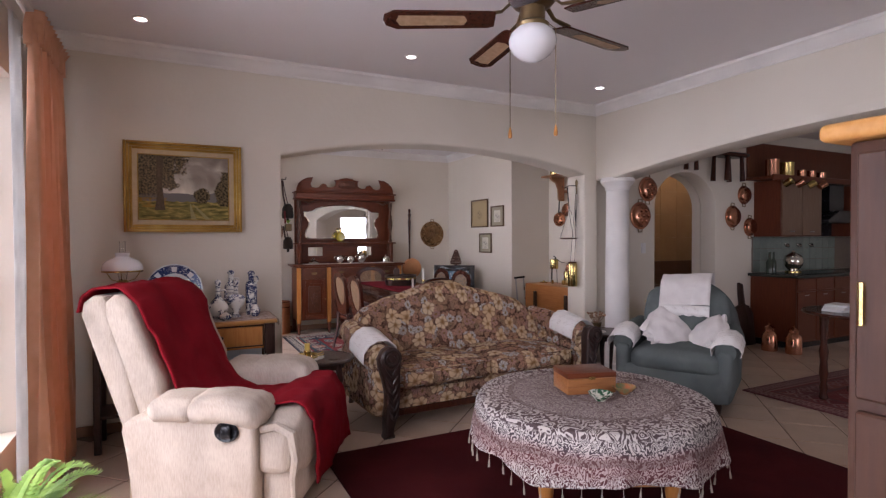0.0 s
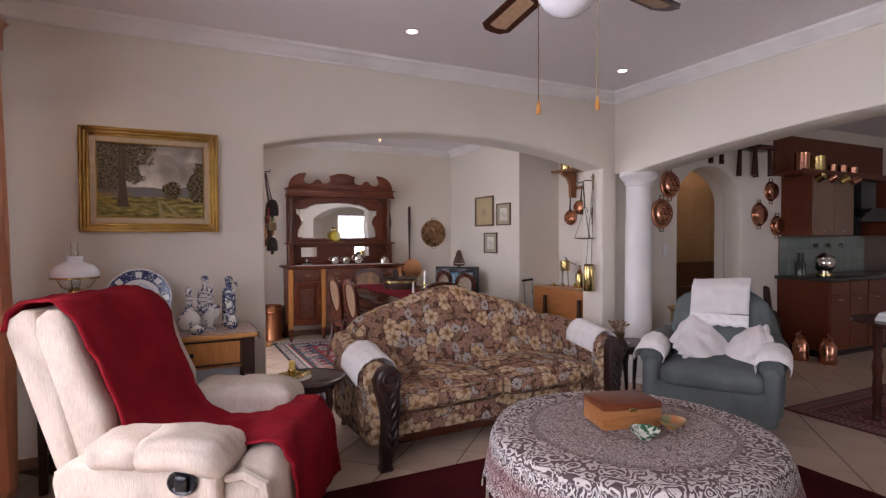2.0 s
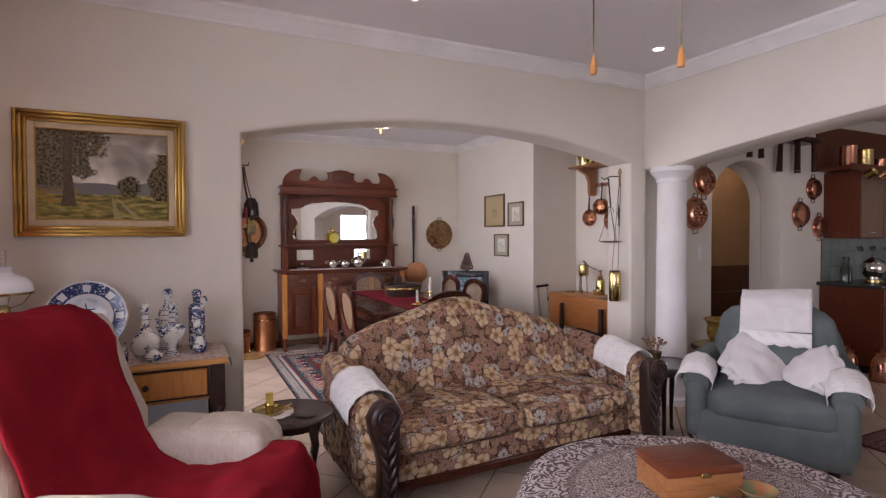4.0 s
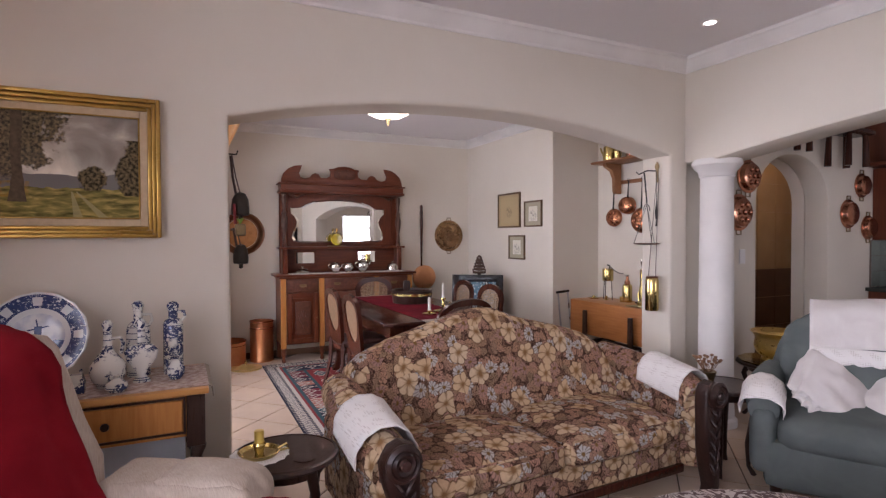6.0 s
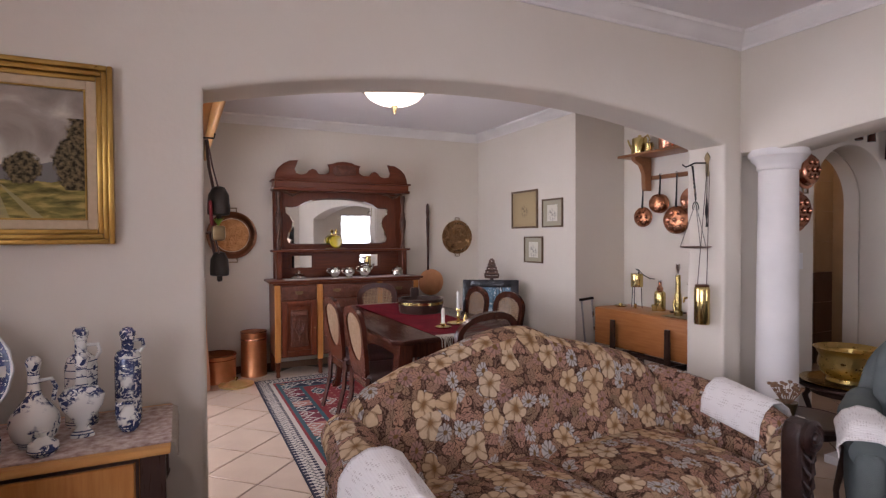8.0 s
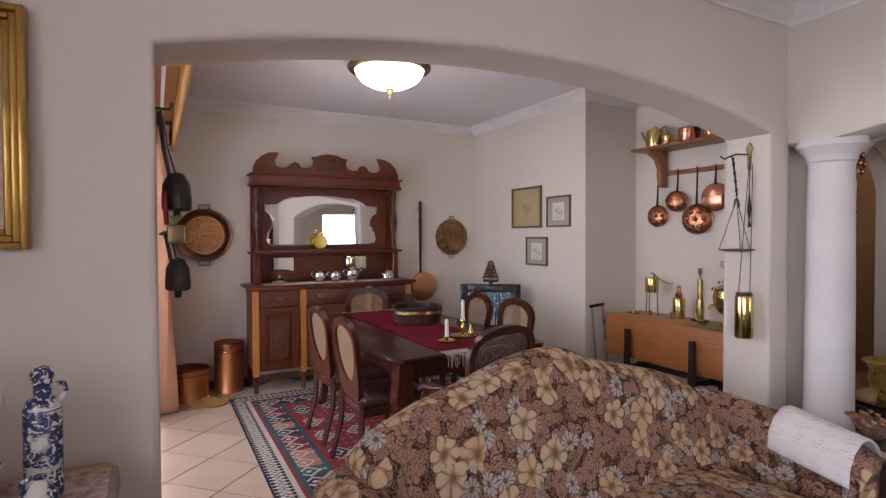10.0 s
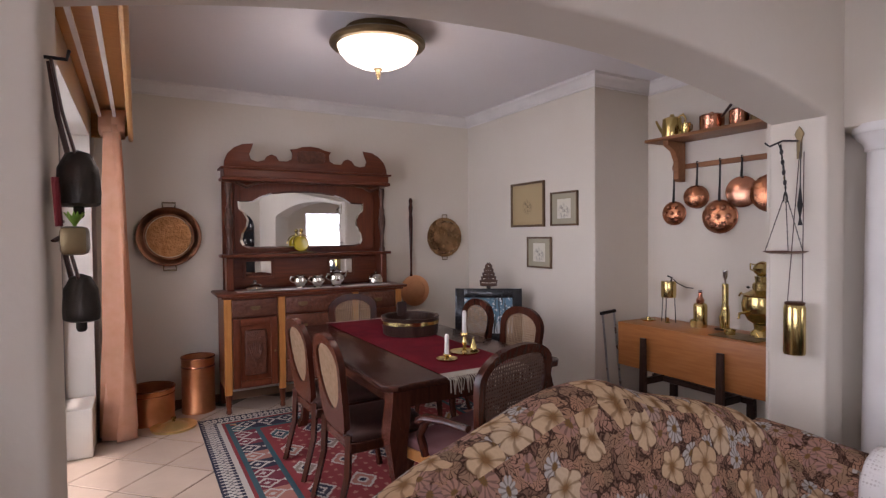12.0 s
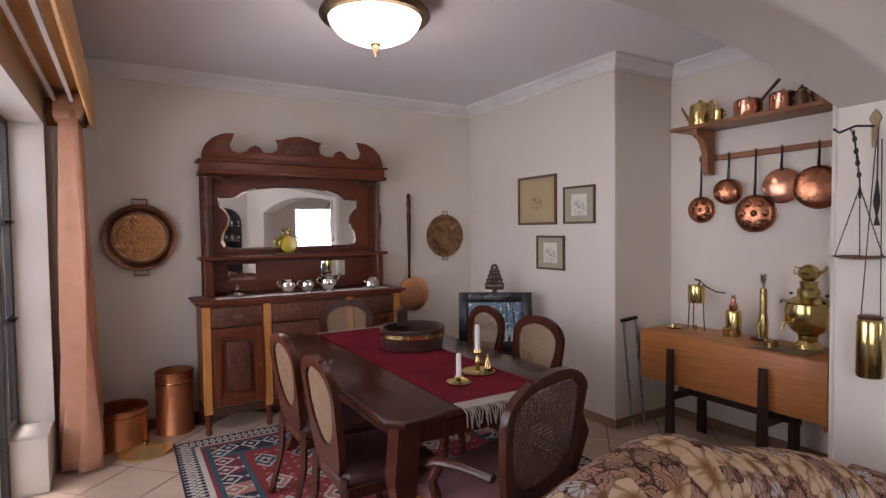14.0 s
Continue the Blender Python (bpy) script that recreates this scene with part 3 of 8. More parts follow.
GLASS = glass_material()
LIT_BOWL, LIT_SPOT = glowing("lit_glass_bowl", (1.0, 0.86, 0.64), 4.0), glowing("lit_downlight", (1.0, 0.95, 0.88), 9.0)
# emission stands in for the overbright daylight outdoors
OUTSIDE = glowing("glowing_daylight_sheet", (0.92, 0.96, 1.0), 2.2)

# ---- mesh helpers ----


def finish(bm, material, smooth=True, uv=None):
    me = bpy.data.meshes.new("mesh")
    bmesh.ops.recalc_face_normals(bm, faces=bm.faces)
    bm.to_mesh(me)
    bm.free()
    mats = material if isinstance(material, (list, tuple)) else [material]
    for m in mats:
        me.materials.append(m)
    if smooth:
        me.shade_smooth()
        me.set_sharp_from_angle(angle=radians(38))
    return me


def thing(name, m=None, label="", category="", group="", kind=""):
    ob = new(name)
    ob.empty_display_size = 0.1
    if m is not None:
        ob.matrix_world = m
    return tagged(ob, label, category, group, kind)


def part(name, bm, material, parent=None, label="", smooth=True, m=None):
    ob = new(name, finish(bm, material, smooth))
    if parent is not None:
        ob.parent = parent
    if m is not None:
        ob.matrix_local = m
    if label:
        ob["label"] = label
    return ob


def solid(name, bm, material, label="", category="", group="", kind="", m=None, smooth=True):
    """A thing or piece of the setting made of one mesh."""
    ob = new(name, finish(bm, material, smooth))
    if m is not None:
        ob.matrix_world = m
    return tagged(ob, label, category, group, kind)


def box(x0, x1, y0, y1, z0, z1, bevel=0.0, seg=1, bm=None):
    b = bmesh.new()
    vs = [b.verts.new((x, y, z)) for x in (x0, x1) for y in (y0, y1) for z in (z0, z1)]
    for f in ((0, 1, 3, 2), (4, 6, 7, 5), (0, 4, 5, 1), (2, 3, 7, 6), (0, 2, 6, 4), (1, 5, 7, 3)):
        b.faces.new([vs[i] for i in f])
    if bevel:
        bmesh.ops.recalc_face_normals(b, faces=b.faces)
        bmesh.ops.bevel(b, geom=list(b.edges), offset=bevel, segments=seg, affect="EDGES", profile=0.5)
    return merge(bm, b)


def merge(bm, b, m=None):
    """Adds b to bm (if there is one), and returns the whole."""
    if m is not None:
        b.transform(m)
    if bm is None:
        return b
    me = bpy.data.meshes.new("tmp")
    b.to_mesh(me)
    b.free()
    bm.from_mesh(me)
    bpy.data.meshes.remove(me)
    return bm


def prism(pts, depth, bevel=0.0, seg=1, bm=None, m=None):
    """A flat outline in x and z, made thick along y from 0 to depth."""
    b = bmesh.new()
    front = [b.verts.new((x, 0, z)) for x, z in pts]
    back = [b.verts.new((x, depth, z)) for x, z in pts]
    b.faces.new(front)
    b.faces.new(back[::-1])
    n = len(pts)
    for i in range(n):
        b.faces.new([front[i], back[i], back[(i + 1) % n], front[(i + 1) % n]])
    bmesh.ops.recalc_face_normals(b, faces=b.faces)
    if bevel:
        rim = [e for e in b.edges if abs(e.verts[0].co.y - e.verts[1].co.y) < 1e-6]
        bmesh.ops.bevel(b, geom=rim, offset=bevel, segments=seg, affect="EDGES", profile=0.5)
    return merge(bm, b, m)


def lathe(profile, n=24, bm=None, m=None, flute=0, depth=0.0):
    """A turned shape about z from rows of (radius, height)."""
    b = bmesh.new()
    rings = []
    for r, z in profile:
        if r < 1e-5:
            rings.append([b.verts.new((0, 0, z))])
        else:
            rings.append([b.verts.new((r * (1 + depth * math.cos(flute * a)) * math.cos(a), r * (1 + depth * math.cos(flute * a)) * math.sin(a), z)) for a in (2 * math.pi * i / n for i in range(n))])
    for p, q in zip(rings, rings[1:]):
        for i in range(n):
            j = (i + 1) % n
            if len(p) == 1 and len(q) == 1:
                continue
            if len(p) == 1:
                b.faces.new([p[0], q[j], q[i]])
            elif len(q) == 1:
                b.faces.new([p[i], p[j], q[0]])
            else:
                b.faces.new([p[i], p[j], q[j], q[i]])
    radii = [r for r, z in profile]
    if min(radii) > 0.6 * max(radii) and len(radii) > 3 and abs(radii[0] - radii[-1]) < 0.3 * max(radii) and abs(profile[0][1] - profile[-1][1]) < 0.5 * max(radii):
        for i in range(n):
            j = (i + 1) % n
            b.faces.new([rings[-1][i], rings[-1][j], rings[0][j], rings[0][i]])
    else:
        for ring, flip in ((rings[0], True), (rings[-1], False)):
            if len(ring) > 2:
                b.faces.new(ring[::-1] if flip else ring)
    return merge(bm, b, m)


def tube(points, radii, n=8, bm=None, m=None, flat=1.0):
    """A rod through the points, with a radius or one at each of them; flat squeezes it across."""
    pts = [Vector(p) for p in points]
    if not isinstance(radii, (list, tuple)):
        radii = [radii] * len(pts)
    b = bmesh.new()
    rings, side = [], None
    for i, p in enumerate(pts):
        d = (pts[min(i + 1, len(pts) - 1)] - pts[max(i - 1, 0)]).normalized()
        if side is None:
            side = d.cross(Vector((0, 0, 1)))
            if side.length < 0.1:
                side = d.cross(Vector((1, 0, 0)))
        side = (side - d * side.dot(d)).normalized()
        up = side.cross(d)
        rings.append([b.verts.new(p + radii[i] * (side * math.cos(a) + up * flat * math.sin(a))) for a in (2 * math.pi * k / n for k in range(n))])
    for p, q in zip(rings, rings[1:]):
        for i in range(n):
            b.faces.new([p[i], p[(i + 1) % n], q[(i + 1) % n], q[i]])
    b.faces.new(rings[0][::-1])
    b.faces.new(rings[-1])
    return merge(bm, b, m)


def soft_box(sx, sy, sz, r, n=8, bulge=0.0, bm=None, m=None):
    """An upholstered block about its middle: rounded edges, faces swollen by bulge."""
    b = bmesh.new()
    bmesh.ops.create_cube(b, size=2.0)
    bmesh.ops.subdivide_edges(b, edges=list(b.edges), cuts=n, use_grid_fill=True)
    half = Vector((sx / 2, sy / 2, sz / 2))
    r = min(r, *half)
    inner = half - Vector((r, r, r))
    for v in b.verts:
        p = Vector([math.copysign(1 - (1 - abs(c)) ** 1.0, c) for c in v.co])
        q = Vector((p.x * half.x, p.y * half.y, p.z * half.z))
        core = Vector([max(-i, min(i, c)) for c, i in zip(q, inner)])
        d = q - core
        if d.length > 1e-9:
            q = core + d.normalized() * r
        w = [math.cos(max(-1, min(1, c)) * math.pi / 2) for c in v.co]
        for k in range(3):
            o = [i for i in range(3) if i != k]
            if abs(v.co[k]) > 0.999:
                q[k] += math.copysign(bulge * w[o[0]] * w[o[1]], v.co[k])
        v.co = q
    return merge(bm, b, m)


def arc(a0, a1, r, n, cx=0.0, cz=0.0):
    return [(cx + r * math.cos(a0 + (a1 - a0) * i / n), cz + r * math.sin(a0 + (a1 - a0) * i / n)) for i in range(n + 1)]


def segment_arch(x0, x1, z0, rise, n=24):
    """Points of a flat arch from x0 to x1."""
    c, h = (x0 + x1) / 2, abs(x1 - x0) / 2
    r = (h * h + rise * rise) / (2 * rise)
    a = math.asin(h / r)
    s = 1 if x1 > x0 else -1
    return [(c + s * r * math.sin(-a + 2 * a * i / n), z0 + r * math.cos(-a + 2 * a * i / n) - (r - rise)) for i in range(n + 1)]


# ---- the setting ----
H = 2.76
X_WIN, X_DWIN = -0.86, 0.62
Y_ARCH, T_ARCH = 4.55, 0.29
X_BEAM, T_BEAM = 4.00, 0.32
X_DIN, Y_DIN, Y_NOOK, X_NOOK = 4.15, 8.32, 6.39, 4.79
Y_KIT = 4.62
X_END, Y_REAR = 9.2, -2.9

# floor bed and joints
floor = solid("floor", box(-1.3, X_END + 0.2, Y_REAR - 0.2, Y_DIN + 0.2, -0.2, -0.004), GROUT, "cream ceramic floor tiles laid diagonally with dark joints", "floor", kind="structure", smooth=False)
solid("ceiling", box(-1.3, X_END + 0.2, Y_REAR - 0.2, Y_DIN + 0.2, H, H + 0.15), CEIL, "smooth white painted ceiling", "ceiling", kind="structure", smooth=False)

# wall with the wide flat arch to the dining room
out = [(X_WIN - 0.25, 0), (0.735, 0)] + segment_arch(0.735, 3.85, 2.035, 0.185) + [(3.85, 0), (X_BEAM + 0.03, 0), (X_BEAM + 0.03, H), (X_WIN - 0.25, H)]
solid("wall_arch", prism(out, T_ARCH, 0.025, 3, m=pose(0, Y_ARCH, 0)), WALL, "cream plastered wall with a wide flat arch", "wall", kind="structure")
# kitchen wall with the round-headed doorway
DOOR_HEAD = [(5.48 + 0.52 * math.cos(a), 1.74 + 0.415 * math.sin(a)) for a in [math.pi * (1 - k / 18) for k in range(19)]]
out = [(X_BEAM + 0.035, 0), (4.96, 0)] + DOOR_HEAD + [(6.0, 0), (X_END, 0), (X_END, H), (X_BEAM + 0.035, H)]
solid("wall_kitchen", prism(out, 0.22, 0.02, 2, m=pose(0, Y_KIT, 0)), WALL, "cream plastered wall with a round-headed doorway", "wall", kind="structure")
out = [(4.945, 0), (4.96, 0)] + DOOR_HEAD + [(6.0, 0), (7.3, 0), (7.3, H), (4.945, H)]
solid("wall_kitchen_back", prism(out, 0.12, m=pose(0, Y_KIT + 0.22, 0)), WALL, "cream plastered deep side of the doorway", "wall", kind="structure")
# beam with its own flat arch towards the kitchen
out = [(-0.9, 0), (-0.9, 1.98)] + segment_arch(-0.9, 4.30, 1.98, 0.20) + [(Y_ARCH + 0.06, 1.985), (Y_ARCH + 0.06, H), (Y_REAR, H), (Y_REAR, 0)]
solid("wall_beam", prism(out, T_BEAM, 0.02, 2, m=Matrix(((0, 1, 0, X_BEAM), (1, 0, 0, 0), (0, 0, 1, 0), (0, 0, 0, 1)))), WALL, "cream plastered beam over a flat arch to the kitchen", "wall", kind="structure")


def window_wall(name, x, t, y0, y1, oy0, oy1, oz0, oz1, label):
    if oz0 <= 0:
        out = [(y0, 0), (oy0, 0), (oy0, oz1), (oy1, oz1), (oy1, 0), (y1, 0), (y1, H), (y0, H)]
        bm = prism(out, t, m=Matrix(((0, 1, 0, x - t), (1, 0, 0, 0), (0, 0, 1, 0), (0, 0, 0, 1))))
        return solid(name, bm, WALL, label, "wall", kind="structure")
    bm = box(x - t, x, y0, oy0, 0, H)
    box(x - t, x, oy1, y1, 0, H, bm=bm)
    box(x - t, x, oy0, oy1, oz1, H, bm=bm)
    box(x - t, x, oy0, oy1, 0, oz0, bm=bm)
    solid(name, bm, WALL, label, "wall", kind="structure")


# living window opening lengthened to y = -2.35, unseen, to brighten the arch wall
window_wall("wall_window_living", X_WIN, 0.26, Y_REAR, Y_ARCH, -2.35, 4.02, 0.25, 2.30, "cream plastered wall with a tall window")
window_wall("wall_window_dining", X_DWIN, 0.26, Y_ARCH + T_ARCH, Y_DIN, 5.25, 7.80, 0.0, 2.20, "cream plastered wall with a tall window")
solid("wall_dining_back", box(X_DWIN - 0.26, X_NOOK + 0.15, Y_DIN, Y_DIN + 0.2, 0, H), WALL, "cream plastered dining room wall", "wall", kind="structure")
solid("wall_dining_side", box(X_DIN, X_NOOK + 0.15, Y_NOOK, Y_DIN, 0, H, 0.006), WALL, "cream plastered dining room wall", "wall", kind="structure")
solid("wall_nook", box(X_NOOK, X_NOOK + 0.14, Y_ARCH + T_ARCH, Y_NOOK, 0, H), WALL, "cream plastered wall of a shallow nook", "wall", kind="structure")
solid("wall_nook_return", box(3.88, X_NOOK + 0.14, Y_KIT + 0.224, Y_KIT + 0.24, 0, H), WALL, "cream plastered wall", "wall", kind="structure")
window_wall_bm = box(-1.12, 5.4, Y_REAR - 0.2, Y_REAR, 0, H)
box(7.2, X_END, Y_REAR - 0.2, Y_REAR, 0, H, bm=window_wall_bm)
box(5.4, 7.2, Y_REAR - 0.2, Y_REAR, 0, 0.5, bm=window_wall_bm)
box(5.4, 7.2, Y_REAR - 0.2, Y_REAR, 2.1, H, bm=window_wall_bm)
solid("wall_rear", window_wall_bm, WALL, "cream plastered wall with a window", "wall", kind="structure")
solid("wall_end", box(X_END, X_END + 0.2, Y_REAR, Y_KIT, 0, H), WALL, "cream plastered kitchen wall", "wall", kind="structure")

# ---- things ----


def cornice(name, pts, inward):
    """A stepped plaster moulding along a line under the ceiling; inward: unit normals into the room."""
    prof = [(0.0, H - 0.10), (0.012, H - 0.10), (0.016, H - 0.085), (0.03, H - 0.075), (0.055, H - 0.05), (0.07, H - 0.028), (0.085, H - 0.022), (0.09, H - 0.001), (0.0, H - 0.001)]
    last = len(inward) - 1
    for k, ((x0, y0), (x1, y1), (nx, ny)) in enumerate(zip(pts, pts[1:], inward)):
        bm = bmesh.new()
        ax, ay = (nx + inward[k - 1][0], ny + inward[k - 1][1]) if k > 0 else (nx, ny)
        bx, by = (nx + inward[k + 1][0], ny + inward[k + 1][1]) if k < last else (nx, ny)
        a = [bm.verts.new((x0 + ax * d, y0 + ay * d, z)) for d, z in prof]
        b = [bm.verts.new((x1 + bx * d, y1 + by * d, z)) for d, z in prof]
        for i in range(len(prof)):
            j = (i + 1) % len(prof)
            bm.faces.new([a[i], a[j], b[j], b[i]])
        bm.faces.new(a)
        bm.faces.new(b)
        solid(name, bm, TRIM, "white stepped plaster cornice below the ceiling", "cornice", kind="structure")


cornice("cornice", [(X_WIN, Y_ARCH), (X_BEAM, Y_ARCH), (X_BEAM, Y_REAR)], [(0, -1), (-1, 0)])
cornice("cornice", [(X_WIN, Y_REAR), (X_WIN, Y_ARCH)], [(1, 0)])
cornice("cornice", [(X_DWIN, Y_DIN), (X_DIN, Y_DIN), (X_DIN, Y_NOOK), (X_NOOK, Y_NOOK), (X_NOOK, Y_ARCH + T_ARCH)], [(0, -1), (-1, 0), (0, -1), (-1, 0)])


def skirting(pts, inward):
    for (x0, y0), (x1, y1), (nx, ny) in zip(pts, pts[1:], inward):
        bm = box(min(x0, x1, x0 + nx * 0.012, x1 + nx * 0.012), max(x0, x1, x0 + nx * 0.012, x1 + nx * 0.012), min(y0, y1, y0 + ny * 0.012, y1 + ny * 0.012), max(y0, y1, y0 + ny * 0.012, y1 + ny * 0.012), 0.0, 0.07, 0.003)
        solid("baseboard", bm, SKIRT, "brown tiled skirting at the foot of the wall", "skirting", kind="structure")


skirting([(X_WIN, Y_ARCH), (0.70, Y_ARCH)], [(0, -1)])
skirting([(X_DWIN, Y_DIN), (X_DIN, Y_DIN), (X_DIN, Y_NOOK), (X_NOOK, Y_NOOK), (X_NOOK, Y_ARCH + T_ARCH)], [(0, -1), (-1, 0), (0, -1), (-1, 0)])
skirting([(4.33, Y_KIT), (4.94, Y_KIT)], [(0, -1)])
skirting([(6.02, Y_KIT), (6.6, Y_KIT)], [(0, -1)])
solid("window_plinth", box(X_DWIN - 0.24, X_DWIN, 7.45, 7.798, 0, 0.33, 0.01, 2), WALL, "low plastered sill beside the glass door", "sill", kind="structure")

# column under the end of the beam
column = thing("column", pose(4.15, 4.39, 0), "round white plastered column with a moulded capital", "column", kind="structure")
part("shaft", lathe([(0.15, 0), (0.15, 0.05), (0.13, 0.07), (0.124, 0.3), (0.12, 1.2), (0.114, 1.86)], 40), TRIM, column)
part("capital", lathe([(0.114, 1.86), (0.124, 1.868), (0.125, 1.885), (0.132, 1.905), (0.155, 1.925), (0.166, 1.945), (0.174, 1.95), (0.176, 1.97), (0.17, 1.985), (0.17, 1.995)], 40), TRIM, column)

# passage behind the round-headed doorway
TILED = mat("tan_wall_tile", (0.42, 0.28, 0.15), 0.35, color2=(0.36, 0.23, 0.12), scale=4, bump=0.0005)
TILED_DARK = mat("brown_wall_tile", (0.14, 0.07, 0.04), 0.35, color2=(0.10, 0.05, 0.03), scale=4)
passage = solid("wall_passage", box(4.95, 7.3, 5.75, 5.9, 0, H), TILED, "tan tiled wall of a passage, darker below", "wall", kind="structure")
solid("wall_passage_end", box(7.3, 7.45, Y_KIT + 0.22, 5.75, 0, H), TILED, "tan tiled passage wall", "wall", kind="structure")
solid("wall_passage_side", box(4.93, 4.95, Y_KIT + 0.34, 5.75, 0, H), WALL, "cream plastered passage wall", "wall", kind="structure")
for i in range(7):
    for k in range(8):
        low = k < 3
        t = part("wall_tile", box(4.97 + i * 0.333, 5.298 + i * 0.333, 5.738, 5.75, 0.02 + k * 0.338, 0.353 + k * 0.338, 0.002), TILED_DARK if low else TILED, passage)
lamp("passage_lamp", "POINT", pose(6.3, 5.35, 2.55), 7, (1.0, 0.82, 0.58), radius=0.06)


def window_unit(name, x, y0, y1, z0, z1, posts, rails, label):
    w = thing(name, pose(x, 0, 0), label, "window", kind="structure")
    t = 0.045
    bm = box(-t / 2, t / 2, y0, y0 + t, z0, z1, 0.004)
    box(-t / 2, t / 2, y1 - t, y1, z0, z1, 0.004, bm=bm)
    box(-t / 2, t / 2, y0 + t, y1 - t, z0, z0 + t, 0.004, bm=bm)
    box(-t / 2, t / 2, y0 + t, y1 - t, z1 - t, z1, 0.004, bm=bm)
    part("window_frame", bm, ALU, w)
    for p in posts:
        part("mullion", box(-t / 2, t / 2, p - t / 2, p + t / 2, z0 + t, z1 - t, 0.004), ALU, w)
    for a, b, r in rails:
        part("rail", box(-0.015, 0.015, a, b, r - 0.02, r + 0.02, 0.003), ALU, w)
        part("catch", box(0.016, 0.05, b - 0.14, b - 0.04, r - 0.008, r + 0.012, 0.004), BLACK, w)
    edges = [y0] + list(posts) + [y1]
    for a, b in zip(edges, edges[1:]):
        pane = part("pane", box(-0.003, 0.003, a + t / 2 + 0.002, b - t / 2 - 0.002, z0 + t, z1 - t), GLASS, w)
        pane.visible_shadow = False
    return w


# panes below about y = 0.2 are unseen, added to let in more light
window_unit("window_1", X_WIN - 0.16, -2.35, 4.02, 0.25, 2.30, (-1.1, 0.2, 1.5, 2.75), ((2.8, 3.98, 1.1), (2.8, 3.98, 1.75)), "tall dark-framed window with garden light behind")
window_unit("window_2", X_DWIN - 0.20, 5.25, 7.45, 0.0, 2.20, (6.35,), (), "dark-framed glass door open to bright daylight")
window_unit("window_3", X_DWIN - 0.20, 7.452, 7.80, 0.33, 2.20, (), ((7.49, 7.76, 1.0), (7.49, 7.76, 1.58)), "narrow dark-framed side window above a low sill")
rear = window_unit("window_4", 0, 5.4, 7.2, 0.5, 2.1, (6.0, 6.6), (), "dark-framed window with bright daylight behind")
rear.matrix_world = Matrix(((0, 1, 0, 0), (1, 0, 0, Y_REAR - 0.1), (0, 0, 1, 0), (0, 0, 0, 1)))
# added sheets that glow so the panes look white with daylight
solid("backdrop_garden", box(-7.2, -7.1, -8, 16, -0.5, 5), OUTSIDE, "plain glowing sheet standing in for daylight beyond the windows", "backdrop", kind="structure")
solid("backdrop_garden_end", box(-7.1, 3.0, 16.0, 16.1, -0.5, 5), OUTSIDE, "plain glowing sheet standing in for daylight beyond the glass door", "backdrop", kind="structure")
solid("backdrop_yard", box(2, 11, -9.1, -9.0, -0.5, 5), OUTSIDE, "plain glowing sheet standing in for daylight beyond the rear window", "backdrop", kind="structure")
solid("ground", box(-60, 60, -60, 60, -0.4, -0.25), mat("paving", (0.34, 0.31, 0.27), 0.9, scale=3), "pale paving outside", "ground", kind="structure")


def curtain(name, x, y0, y1, z0, z1, folds, amp, label):
    """Hanging pleats along y, gathered at the head and spreading downwards."""
    c = thing(name, pose(x, 0, 0), label, "curtain")
    bm = bmesh.new()
    nu, nv = folds * 10, 26
    grid = []
    for j in range(nv + 1):
        v = j / nv
        z = z1 - (z1 - z0) * v
        spread = 0.80 + 0.2 * min(1, v * 1.6)
        row = []
        for i in range(nu + 1):
            u = i / nu
            y = (y0 + y1) / 2 + (u - 0.5) * (y1 - y0) * spread
            a = u * folds * 2 * math.pi
            d = amp * (0.45 + 0.55 * v) * (math.sin(a + 0.5 * math.sin(3 * v + u * 5)) + 0.25 * math.sin(2.3 * a + 4 * v))
            row.append(bm.verts.new((d, y + 0.012 * math.sin(7 * v + 3 * u), z)))
        grid.append(row)
    for p, q in zip(grid, grid[1:]):
        for i in range(nu):
            bm.faces.new([p[i], p[i + 1], q[i + 1], q[i]])
    ob = part("drape", bm, CURTAIN, c)
    sol = ob.modifiers.new("thickness", "SOLIDIFY")
    sol.thickness = 0.003
    bm = bmesh.new()
    rows = []
    for j in range(4):
        rows.append([bm.verts.new((amp * 0.8 * math.sin(u * folds * 2 * math.pi * 1.3) + 0.02 * (j == 0), (y0 + y1) / 2 + (u - 0.5) * (y1 - y0) * (0.9 if j == 0 else 0.8), z1 + 0.10 - 0.05 * j)) for u in (i / nu for i in range(nu + 1))])
    for p, q in zip(rows, rows[1:]):
        for i in range(nu):
            bm.faces.new([p[i], p[i + 1], q[i + 1], q[i]])
    ob = part("heading", bm, CURTAIN, c, "gathered frilled heading")
    sol = ob.modifiers.new("thickness", "SOLIDIFY")
    sol.thickness = 0.004
    return c


curtain("curtain", -0.67, 3.42, 4.28, 0.02, 2.42, 9, 0.055, "salmon pink curtain with a gathered frilled heading beside a window")
curtain("curtain", 0.76, 7.60, 8.06, 0.02, 2.27, 5, 0.10, "salmon pink curtain hanging from a wooden pelmet")
for ob in [o for o in bpy.data.objects if o.name == "curtain"]:
    bm = bmesh.new()
    g = [[bm.verts.new((-0.045 + 0.012 * math.sin(i * 1.7), 3.27 + 0.035 * i + 0.03 * math.sin(3.2 * k / 12), 2.44 - 2.42 * k / 12)) for i in range(8)] for k in range(13)]
    for p, q in zip(g, g[1:]):
        for i in range(7):
            bm.faces.new([p[i], p[i + 1], q[i + 1], q[i]])
    part("lining", bm, LINING, ob, "white curtain lining").modifiers.new("thickness", "SOLIDIFY").thickness = 0.002
